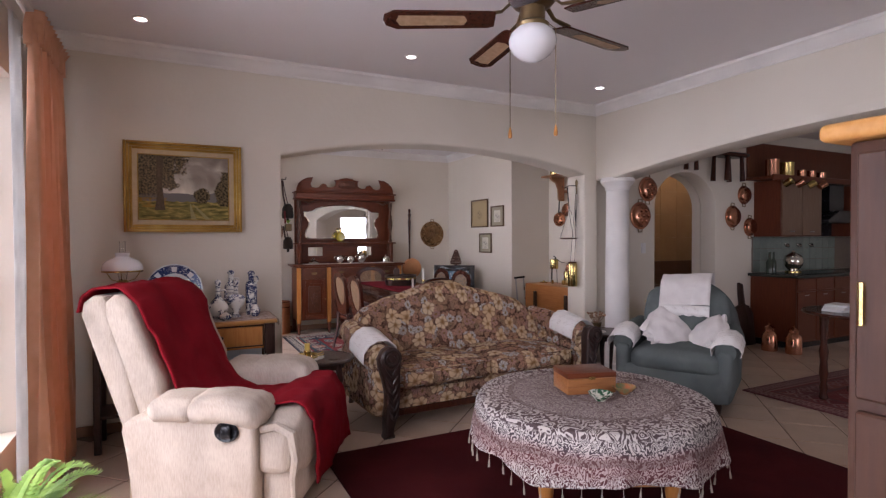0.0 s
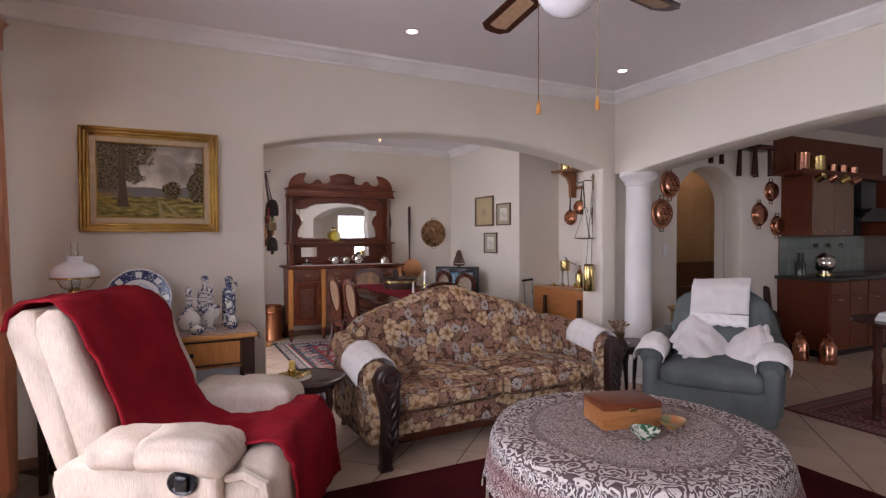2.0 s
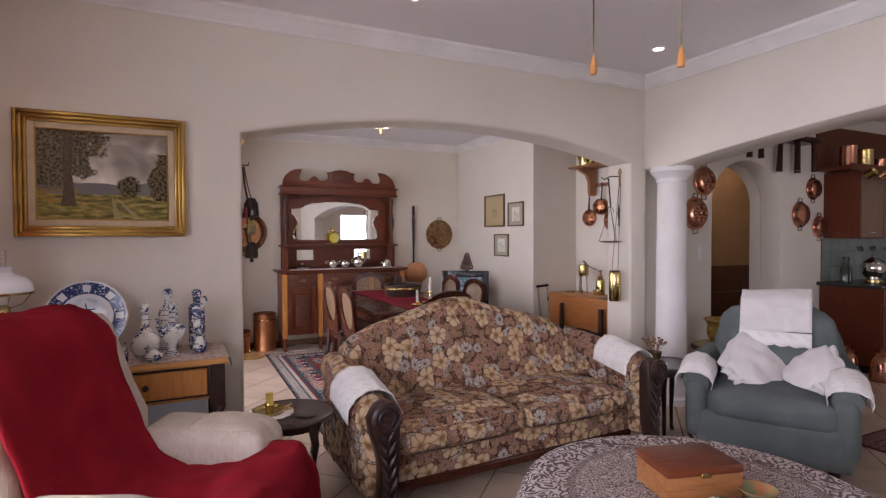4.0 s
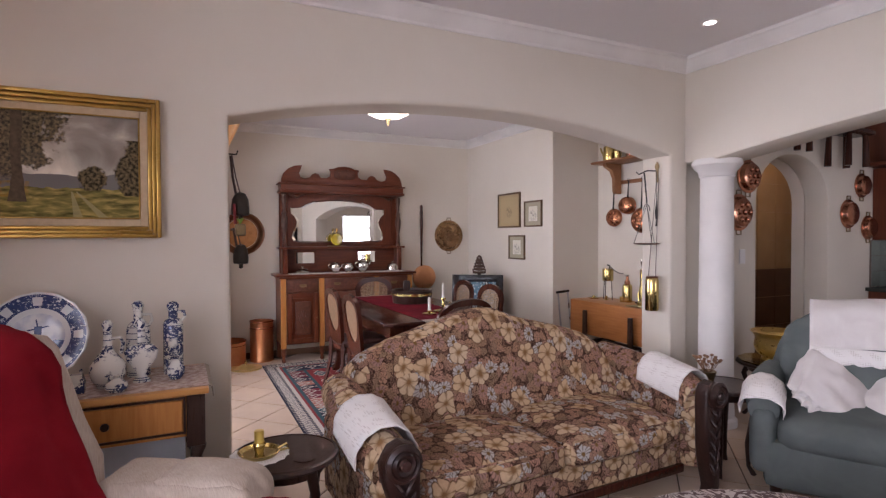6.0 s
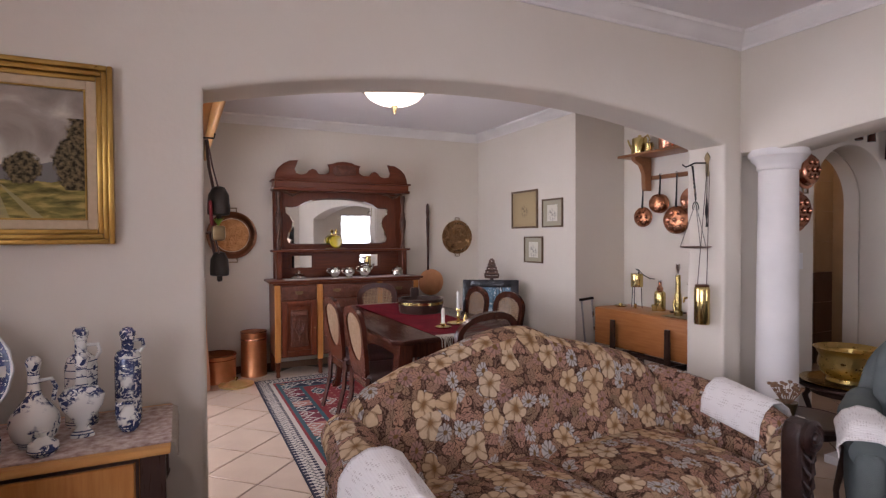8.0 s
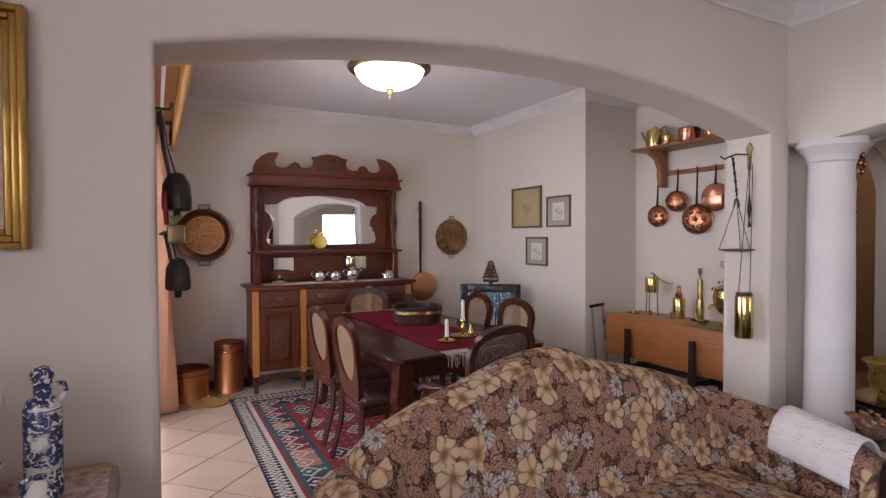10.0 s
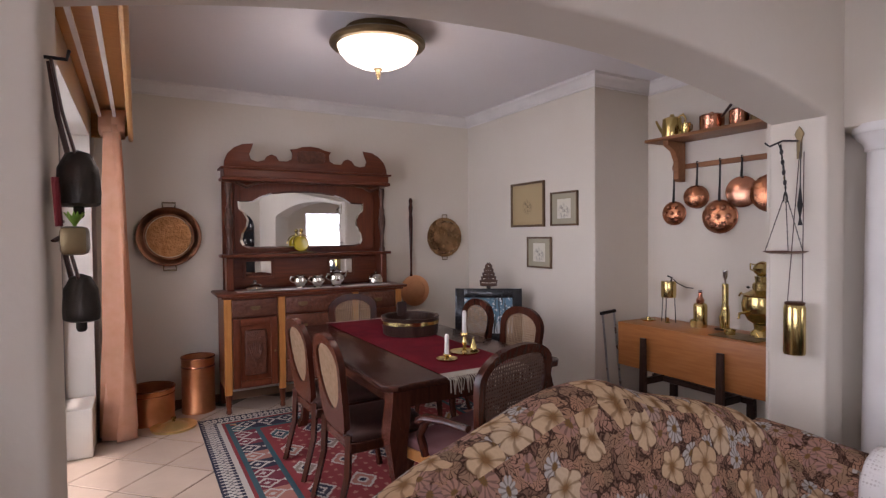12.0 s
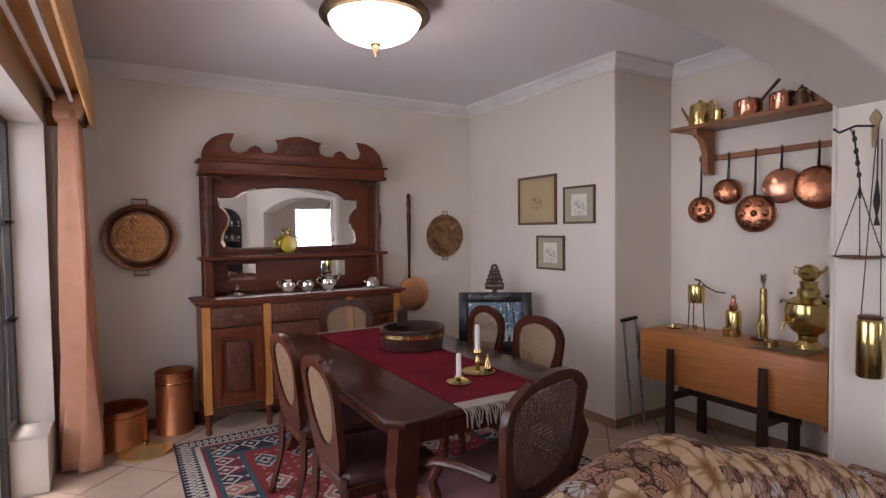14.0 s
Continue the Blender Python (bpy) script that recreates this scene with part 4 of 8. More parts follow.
rail = thing("curtain_rail", pose(-0.70, 0, 2.53), "thin white curtain rail above a window", "curtain rail")
part("track", tube([(0, 0.2, 0), (0, 4.28, 0)], 0.012), WHITE, rail)
for y in (0.5, 2.2, 4.0):
    part("bracket", tube([(0, y, 0), (-0.16, y, 0.02)], 0.008), WHITE, rail)
pel = thing("pelmet", pose(X_DWIN, 0, 0), "varnished orange pine pelmet over the glass door", "pelmet")
part("board", box(0.245, 0.265, 4.95, 8.0, 2.22, 2.42, 0.004), PINE, pel)
part("top", box(0.0, 0.245, 4.95, 8.0, 2.40, 2.418, 0.003), PINE, pel)
part("end_cheek", prism([(0.0, 2.22), (0.20, 2.22), (0.245, 2.26), (0.245, 2.398), (0.0, 2.398)], 0.02, 0.004, m=pose(0, 7.98, 0)), PINE, pel)
for x in (0.06, 0.15):
    part("track", box(x, x + 0.02, 4.97, 7.97, 2.32, 2.335), WHITE, pel)
part("pelmet_edge", tube([(0.255, 4.95, 2.22), (0.255, 8.0, 2.22)], 0.016), PINE, pel)

# ---- living room ----


def pillow(sx, sy, sz, r, bulge, m, droop=0.0, crease=0.004, seed=0.0):
    """An arm pad: puffed, gathered at its ends, with its front rolled down by droop."""
    bm = soft_box(sx, sy, sz, r, 16, bulge)
    for v in bm.verts:
        e = abs(2 * v.co.x / sx)
        v.co.z += crease * e ** 3 * math.sin(v.co.y * 95 + seed) - droop * max(0.0, v.co.x / sx) ** 2
        v.co += v.co.normalized() * 0.006 * noise.noise(v.co * 11 + Vector((seed, 0, 0)))
    bm.transform(m)
    return bm


def recliner():
    r = thing("recliner_armchair", RECLINER, "beige corduroy recliner with a black lever cup, footrest slightly raised", "armchair")
    part("plinth", box(-0.20, 0.46, -0.38, 0.38, 0.0, 0.08, 0.01), BLACK, r)
    part("base", box(-0.24, 0.42, -0.31, 0.31, 0.082, 0.36, 0.02, 2), CORD, r)
    part("seat_cushion", soft_box(0.62, 0.58, 0.18, 0.07, 10, 0.0, m=pose(0.20, 0, 0.345)), CORD, r)
    side = [(-0.235, 0.07), (-0.262, 0.30), (-0.287, 0.43), (-0.28, 0.47), (-0.24, 0.50), (-0.12, 0.515), (0.34, 0.515), (0.375, 0.495), (0.38, 0.07)]
    for s in (-1, 1):
        arm = part("armrest", prism(side, 0.21, 0.03, 4, m=pose(0, -0.52 if s < 0 else 0.31, 0)), CORD, r)
        part("arm_pad", pillow(0.25, 0.27, 0.12, 0.058, 0.010, pose(-0.035, s * 0.405, 0.535, 0, 2, 0), 0.0, 0.004, s), CORD, arm)
        part("arm_lining", soft_box(0.58, 0.12, 0.24, 0.055, 8, 0.01, m=pose(0.10, s * 0.31, 0.465)), CORD, arm)
        part("arm_pad", pillow(0.37, 0.28, 0.13, 0.063, 0.012, pose(0.215, s * 0.405, 0.535, 0, 1, 0), 0.13, 0.006, 3 + s), CORD, arm)
        wing = [(-0.245, 0.46), (-0.33, 0.72), (-0.425, 0.98), (-0.42, 1.05), (-0.375, 1.085), (-0.325, 1.08), (-0.285, 1.04), (-0.235, 0.91), (-0.19, 0.79), (-0.125, 0.66), (-0.12, 0.50)]
        part("back_wing", prism(wing, 0.12, 0.045, 5, m=pose(-0.03, -0.395 if s < 0 else 0.275, 0)), CORD, r)
    shell = [(-0.24, 0.40), (-0.335, 0.40), (-0.44, 0.68), (-0.548, 0.98), (-0.535, 1.045), (-0.485, 1.08), (-0.425, 1.075), (-0.395, 1.02), (-0.31, 0.76)]
    part("backrest", prism(shell, 0.78, 0.035, 4, m=pose(-0.03, -0.39, 0)), CORD, r)
    part("lumbar_cushion", soft_box(0.18, 0.57, 0.66, 0.08, 12, 0.02, m=pose(-0.31, 0, 0.735, 0, -23, 0)), CORD, r)
    part("head_cushion", soft_box(0.20, 0.58, 0.18, 0.085, 12, 0.01, m=pose(-0.455, 0, 0.965, 0, -20, 0)), CORD, r)
    bm = soft_box(0.23, 0.88, 0.33, 0.10, 14, 0.012, m=pose(0.475, -0.01, 0.335))
    for v in bm.verts:
        v.co += Vector((0.006 * noise.noise(v.co * 14), 0, 0.008 * noise.noise(v.co * 10)))
    foot = part("footrest", bm, CORD, r)
    part("footrest_lower", soft_box(0.21, 0.86, 0.22, 0.06, 10, 0.014, m=pose(0.465, -0.01, 0.145)), CORD, foot)
    for s in (-1, 1):
        part("end_cushion", soft_box(0.15, 0.05, 0.19, 0.024, 8, 0.012, m=pose(0.445, -0.01 + s * 0.438, 0.325)), CORD, foot)
        part("piping", tube([(0.385, -0.01 + s * 0.450, 0.440), (0.46, -0.01 + s * 0.456, 0.460), (0.535, -0.01 + s * 0.454, 0.42), (0.555, -0.01 + s * 0.454, 0.30), (0.54, -0.01 + s * 0.450, 0.20), (0.545, -0.01 + s * 0.443, 0.06)], [0.02, 0.022, 0.024, 0.022, 0.018, 0.014], 8), CORD, foot)
    part("back_flap", box(-0.318, -0.30, -0.40, 0.40, 0.05, 0.42, 0.006), bpy.data.materials["tan_flap_cloth"], r, "loose tan cloth flap at the back")
    cup = part("lever_cup", lathe([(0.0, 0.0), (0.05, 0.0), (0.055, 0.006), (0.049, 0.013), (0.038, 0.006), (0.0, 0.004)], 24, m=pose(0.243, -0.521, 0.447, 90, 0, 0) @ Matrix.Diagonal((1.1, 0.9, 1, 1))), BLACK, r, "black oval lever recess")
    part("lever", soft_box(0.05, 0.02, 0.062, 0.009, 4, m=pose(0.243, -0.533, 0.447)), BLACK, cup, "black moulded lever")


RECLINER = pose(0.22, 3.43, 0, 0, 0, -29)
mat("tan_flap_cloth", (0.42, 0.32, 0.20), 0.9, scale=14, bump=0.001)
recliner()


def draped(name, rows, material, label, category, thick=0.012, m=None, fold=0.006, seed=0.0, subdiv=2):
    """A cloth laid over something: rows of points across it, with soft folds."""
    bm = bmesh.new()
    g = [[bm.verts.new(p) for p in row] for row in rows]
    for p, q in zip(g, g[1:]):
        for i in range(len(p) - 1):
            bm.faces.new([p[i], p[i + 1], q[i + 1], q[i]])
    if subdiv:
        for _ in range(subdiv):
            bmesh.ops.subdivide_edges(bm, edges=list(bm.edges), cuts=1, use_grid_fill=True, smooth=0.6)
    bmesh.ops.recalc_face_normals(bm, faces=bm.faces)
    bm.normal_update()
    for v in bm.verts:
        k = noise.noise(v.co * 9 + Vector((seed, 0, 0))) + 0.6 * noise.noise(v.co * 21 + Vector((0, seed, 0)))
        v.co += v.normal * fold * k
    ob = new(name, finish(bm, material))
    sol = ob.modifiers.new("thickness", "SOLIDIFY")
    sol.thickness, sol.offset = thick, 1.0
    if m is not None:
        ob.matrix_world = m
    return tagged(ob, label, category)


# throw: over the top of the back, down its front, over the seat and the footrest
prof = [(-0.595, 0.99), (-0.585, 1.06), (-0.53, 1.105), (-0.45, 1.12), (-0.365, 1.105), (-0.29, 1.03), (-0.195, 0.81), (-0.105, 0.61), (-0.03, 0.49), (0.08, 0.455), (0.28, 0.465), (0.42, 0.52), (0.54, 0.515), (0.60, 0.44), (0.618, 0.30), (0.616, 0.12)]
across = (-1.0, -0.72, -0.36, 0.0, 0.36, 0.72, 1.0)
rows = []
for i, (x, z) in enumerate(prof):
    lo, hi = (-0.36, 0.285) if i < 6 else (-0.365, 0.27) if i < 8 else (-0.255, 0.25) if i < 11 else (-0.33, 0.35)
    rows.append([(x + 0.012 * math.sin(q * 5 + i), (lo + hi) / 2 + q * (hi - lo) / 2 + 0.012 * math.sin(i * 1.3 + q), z + 0.012 * (q * q < 0.9) * math.sin(3 * q + 0.7 * i) * (3 < i < 12)) for q in across])
draped("throw_blanket", rows, THROW, "red fleece throw draped over the recliner's back and seat", "throw", 0.012, RECLINER, 0.016, 1.0)


def sofa():
    s = thing("sofa", pose(2.2, 4.07, 0, 0, 0, 2.0), "floral tapestry camelback sofa with carved dark wood arm fronts", "sofa")
    top = [(-0.93, 0.66), (-0.90, 0.745), (-0.83, 0.80), (-0.66, 0.863), (-0.42, 0.925), (-0.28, 0.965), (-0.16, 0.99), (-0.07, 0.995), (0.02, 0.99), (0.12, 0.95), (0.22, 0.916), (0.36, 0.885), (0.52, 0.845), (0.66, 0.80), (0.75, 0.745), (0.82, 0.63)]
    bm = bmesh.new()
    rings = []
    for x, z in top:
        ring = []
        for k in range(15):
            a = math.pi * k / 14
            if k == 0:
                p = (x, 0.10, 0.30)
            elif k == 14:
                p = (x, 0.47, 0.20)
            else:
                lean = 0.12 + 0.22 * (z - 0.4)
                c, hw = lean + 0.12, 0.125
                p = (x, c - hw * math.cos(a) * (1 if a < math.pi / 2 else 1.05), z - 0.12 + 0.12 * math.sin(a) ** 0.8)
            ring.append(bm.verts.new(p))
        rings.append(ring)
    for p, q in zip(rings, rings[1:]):
        for i in range(14):
            bm.faces.new([p[i], p[i + 1], q[i + 1], q[i]])
    bm.faces.new(rings[0])
    bm.faces.new(rings[-1][::-1])
    bmesh.ops.subdivide_edges(bm, edges=list(bm.edges), cuts=1, use_grid_fill=True, smooth=0.7)
    part("backrest", bm, FLORAL, s)
    part("seat_frame", soft_box(1.82, 0.72, 0.22, 0.03, 8, 0.005, m=pose(-0.03, 0.02, 0.22)), FLORAL, s)
    for x in (-0.45, 0.36):
        c = part("seat_cushion", soft_box(0.795, 0.62, 0.15, 0.055, 12, 0.035, m=pose(x, -0.11, 0.365)), FLORAL, s)
        part("piping", tube([(x - 0.38, -0.415, 0.425), (x, -0.425, 0.428), (x + 0.38, -0.415, 0.425)], 0.006, 6), FLORAL, c)
    for sx, x in ((-1, -0.945), (1, 0.90)):
        body = tube([(x + sx * 0.0, -0.40, 0.50), (x + sx * 0.03, -0.25, 0.535), (x + sx * 0.03, 0.0, 0.56), (x, 0.22, 0.60), (x, 0.36, 0.62)], [0.10, 0.115, 0.115, 0.105, 0.09], 16)
        arm = part("armrest", body, FLORAL, s)
        part("arm_side", soft_box(0.16, 0.80, 0.42, 0.06, 8, 0.01, m=pose(x + sx * 0.01, -0.02, 0.32)), FLORAL, arm)
        edge = [(0.068, 0.575, 0.0), (0.078, 0.545, 0.004), (0.074, 0.48, 0.0), (0.060, 0.40, -0.012), (0.050, 0.31, -0.022), (0.047, 0.22, -0.018), (0.044, 0.14, -0.004), (0.034, 0.075, 0.006), (0.03, 0.04, 0.008), (0.04, 0.012, 0.008), (0.038, 0.0, 0.008)]
        out_ = [(x + sx * (c + w), z) for w, z, c in edge] + [(x + sx * (c - w), z) for w, z, c in edge[::-1]] + [(x - sx * 0.05, 0.612), (x, 0.628), (x + sx * 0.045, 0.61)]
        fr = part("arm_front", prism(out_, 0.085, 0.016, 3, m=pose(0, -0.505, 0)), CARVE_DARK, s, "carved dark wood arm front running into a foot")
        part("scroll", lathe([(0.0, 0.0), (0.072, 0.0), (0.076, 0.02), (0.06, 0.032), (0.052, 0.022), (0.04, 0.034), (0.026, 0.028), (0.02, 0.042), (0.0, 0.046)], 24, m=pose(x + sx * 0.004, -0.50, 0.552, 90, 0, 0)), CARVE_DARK, fr)
        for k in range(6):
            zc, cc = 0.455 - 0.06 * k, -0.004 - 0.003 * k
            for g in (-1, 1):
                part("carved_leaf", tube([(x + sx * cc, -0.508, zc - 0.03), (x + sx * cc + g * 0.018, -0.516, zc), (x + sx * cc + g * (0.046 - 0.003 * k), -0.505, zc + 0.035)], [0.006, 0.012, 0.005], 6), CARVE_DARK, fr)
        part("back_leg", tube([(x * 0.95, 0.40, 0.14), (x * 0.97, 0.43, 0.0)], [0.03, 0.022]), CARVE, s)
    part("front_rail", box(-0.86, 0.82, -0.37, -0.345, 0.10, 0.15, 0.008, 2), MAHOG, s)
    # antimacassars on the arms
    return s


sofa()
S = pose(2.2, 4.07, 0, 0, 0, 2.0)
for sx, x, y0 in ((-1, -0.935, -0.36), (1, 0.92, -0.34)):
    rows = [[(x + sx * 0.02 + 0.137 * math.sin(a), y0 + 0.075 * j, 0.518 + 0.014 * j + 0.132 * math.cos(a)) for a in (-1.75, -1.2, -0.7, -0.2, 0.3, 0.8, 1.35, 1.8)] for j in range(5)]
    draped("arm_cover", rows, LACE, "white crocheted cover laid over a sofa arm", "doily", 0.004, S, 0.003, 2.0 + sx)


def coffee_table():
    c = thing("coffee_table", pose(1.985, 2.37, 0), "round wooden coffee table on turned legs under a cloth", "coffee table")
    part("tabletop", lathe([(0, 0.485), (0.585, 0.485), (0.595, 0.5), (0.585, 0.515), (0, 0.515)], 48), MAHOG, c)
    leg = [(0.024, 0.0), (0.032, 0.02), (0.026, 0.05), (0.036, 0.12), (0.04, 0.2), (0.028, 0.27), (0.04, 0.285), (0.028, 0.30), (0.034, 0.36), (0.034, 0.485)]
    for a in (20, 110, 200, 290):
        part("leg", lathe(leg, 16, m=pose(0.44 * math.cos(radians(a)), 0.44 * math.sin(radians(a)), 0)), HONEY, c)
    for a in (65, 155, 245, 335):
        d = Matrix.Rotation(radians(a), 4, "Z")
        part("stretcher", merge(None, box(0.30, 0.325, -0.31, 0.31, 0.15, 0.185, 0.006), d), HONEY, c)


coffee_table()
# cloth with a waved hanging edge and tassels
bm = bmesh.new()
N = 144
rings = []
for r, z, wave in ((0.0, 0.0, 0), (0.2, 0.0, 0), (0.4, 0.0, 0), (0.55, 0.0, 0), (0.64, 0.0, 0), (0.675, -0.008, 0.05), (0.695, -0.04, 0.3), (0.705, -0.09, 0.6), (0.715, -0.14, 0.9), (0.722, -0.18, 1.1), (0.728, -0.20, 1.2)):
    if r == 0:
        rings.append([bm.verts.new((0, 0, 0))])
        continue
    ring = []
    for i in range(N):
        a = 2 * math.pi * i / N
        rr = r + wave * (0.016 * math.sin(11 * a) + 0.010 * math.sin(7 * a + 1) + 0.006 * math.sin(23 * a))
        ring.append(bm.verts.new((rr * math.cos(a), rr * math.sin(a), z - 0.015 * wave * math.sin(5 * a + 2))))
    rings.append(ring)
for p, q in zip(rings, rings[1:]):
    for i in range(N):
        j = (i + 1) % N
        bm.faces.new([p[0], q[j], q[i]] if len(p) == 1 else [p[i], p[j], q[j], q[i]])
edge = [v.co.copy() for v in rings[-1]]
cloth = thing("tablecloth", pose(1.985, 2.37, 0.522) @ Matrix.Diagonal((0.895, 0.895, 1.18, 1)), "brown and white paisley tablecloth with tassels on the coffee table", "tablecloth")
ob = part("cloth", bm, PAISLEY, cloth)
sol = ob.modifiers.new("thickness", "SOLIDIFY")
sol.thickness = 0.003
for i in range(0, N, 3):
    p = edge[i]
    o = Vector((p.x, p.y, 0)).normalized() * 0.006 * math.sin(i)
    part("tassel", tube([p, p + o + Vector((0, 0, -0.022)), p + o + Vector((0, 0, -0.03)), p + o * 2 + Vector((0, 0, -0.055))], [0.0015, 0.002, 0.005, 0.0055], 6), FRINGE, cloth)

BOXW = wood("polished_box_wood", (0.22, 0.085, 0.028), (0.32, 0.13, 0.045), 0.3, "x")
wb = thing("wooden_box", pose(2.0, 2.44, 0.524, 0, 0, -16) @ Matrix.Diagonal((0.9, 0.95, 1, 1)), "polished brown wooden box on the tablecloth", "box")
part("box_body", box(-0.155, 0.155, -0.105, 0.105, 0, 0.085, 0.004, 2), BOXW, wb)
part("lid", box(-0.157, 0.157, -0.107, 0.107, 0.086, 0.115, 0.004, 2), DRESS_X, wb)
part("hinge", box(-0.02, 0.02, -0.109, -0.106, 0.078, 0.094, 0.001), BRASS, wb)
GLAZE = delft("green_floral_glaze", 40, 0.48)
n_ = Nodes(GLAZE)
n_.color(n_.mix(n_.step(n_.noise(n_.coords(), 40, 3, 1.0), 0.5, 0.06), (0.03, 0.10, 0.05), (0.62, 0.62, 0.52)))
GLAZE2 = mat("orange_green_glaze", (0.42, 0.13, 0.05), 0.15, color2=(0.12, 0.19, 0.09), scale=30)
for x, y, g, lab in ((1.93, 2.235, GLAZE, "small green and white glazed bowl on the tablecloth"), (2.13, 2.27, GLAZE2, "small green glazed bowl with an orange flower inside")):
    solid("bowl", lathe([(0.0, 0.004), (0.022, 0.0), (0.026, 0.003), (0.028, 0.01), (0.05, 0.024), (0.064, 0.042), (0.061, 0.043), (0.046, 0.027), (0.02, 0.012), (0.0, 0.011)], 32), g, lab, "bowl", m=pose(x, y, 0.524))

rug = solid("area_rug", box(0.78, 3.48, 0.75, 3.44, 0.001, 0.014, 0.004), REDRUG, "deep crimson wool rug under the coffee table", "rug")


def green_chair():
    g = thing("armchair", pose(3.80, 3.28, 0, 0, 0, -60), "green velour tub armchair with a rounded buttoned back", "armchair")
    # local -y is the front
    out = arc(math.pi, 0, 0.40, 20, 0, 0.60)
    pts = [(-0.36, 0.20)] + [(x * (0.97 if z > 0.6 else 1), 0.60 + (z - 0.60) * 1.0) for x, z in out] + [(0.36, 0.20)]
    bm = prism(pts, 0.20, 0.07, 5)
    part("backrest", bm, GREEN, g, m=pose(0, 0.18, 0.02, -10, 0, 0))
    part("inner_back", soft_box(0.62, 0.14, 0.52, 0.07, 12, 0.04, m=pose(0, 0.16, 0.66, -12, 0, 0)), GREEN, g)
    part("seat_cushion", soft_box(0.66, 0.60, 0.17, 0.06, 12, 0.03, m=pose(0, -0.10, 0.39, 2, 0, 0)), GREEN, g)
    part("base", soft_box(0.80, 0.66, 0.26, 0.04, 8, 0.008, m=pose(0, -0.06, 0.22)), GREEN, g)
    for sx in (-1, 0.9):
        part("armrest", tube([(sx * 0.40, -0.36, 0.50), (sx * 0.415, -0.20, 0.53), (sx * 0.41, 0.05, 0.55), (sx * 0.38, 0.22, 0.58)], [0.075, 0.09, 0.09, 0.08], 16), GREEN, g)
        part("arm_panel", soft_box(0.13, 0.62, 0.36, 0.05, 8, 0.01, m=pose(sx * 0.40, -0.07, 0.33)), GREEN, g)
        for y in (-0.33, 0.22):
            part("foot", lathe([(0.02, 0.0), (0.028, 0.03), (0.032, 0.10)], 12, m=pose(sx * 0.34, y, 0)), DARKW, g)
    for x in (-0.12, 0.12):
        for z in (0.60, 0.76):
            part("button", lathe([(0.0, 0.012), (0.014, 0.008), (0.017, 0.0)], 12, m=pose(x, 0.075 + (z - 0.6) * 0.18, z, 80, 0, 0)), GREEN, g)


green_chair()
G = pose(3.80, 3.28, 0, 0, 0, -60)
draped("headrest_cover", [[(x, y, z + 0.01 * math.sin(9 * x)) for x in (-0.20, -0.10, 0, 0.10, 0.20)] for y, z in ((0.42, 0.80), (0.40, 0.95), (0.34, 1.035), (0.24, 1.045), (0.135, 0.99), (0.085, 0.88), (0.055, 0.79))], LINEN, "white linen headrest cover with a crocheted lace edge", "headrest cover", 0.004, G, 0.004, 5.0)
draped("lace_edging", [[(x, 0.052 - 0.008 * k, 0.792 - 0.04 * k - 0.012 * (k == 2) * abs(math.sin(x * 40))) for x in [-0.20 + 0.02 * i for i in range(21)]] for k in range(3)], LACE, "crocheted lace border of the headrest cover", "lace border", 0.004, G, 0.001, 6.0, 0)
for sx in (-1, 0.9):
    rows = [[(sx * 0.41 + 0.105 * math.sin(a), -0.40 + 0.085 * j, 0.512 + 0.012 * j + 0.098 * math.cos(a) - (0.05 * (1 - abs(a) / 2) if j == 0 else 0)) for a in (-2.0, -1.4, -0.8, -0.2, 0.4, 1.0, 1.5, 2.0)] for j in range(4)]
    draped("arm_cover", rows, LACE, "white crocheted cover with a scalloped edge on an armchair arm", "doily", 0.004, G, 0.004, 8.0 + sx)
# rumpled white cushion cover on the seat
for (x, y, z, rx, ry, rz, sx) in ((-0.10, -0.05, 0.565, -48, 38, 12, 0.37), (0.19, -0.02, 0.56, -52, -32, -12, 0.33)):
    bm = soft_box(sx, 0.085, sx, 0.04, 20, 0.03)
    for v in bm.verts:
        edge = max(abs(v.co.x), abs(v.co.z)) / (sx / 2)
        v.co += Vector((0, 1, 0)) * 0.022 * noise.noise(v.co * 12 + Vector((x * 30, 0, 0)))
        if edge > 0.9:
            v.co += v.co.normalized() * 0.018 * math.sin(70 * (v.co.x - v.co.z) + 60 * (v.co.x + v.co.z))
            v.co.y *= 0.45
    solid("cushion", bm, LINEN, "rumpled white linen cushion with a frilled edge on the green armchair", "cushion", m=G @ pose(x, y, z, rx, ry, rz))

# ---- along the arch wall ----


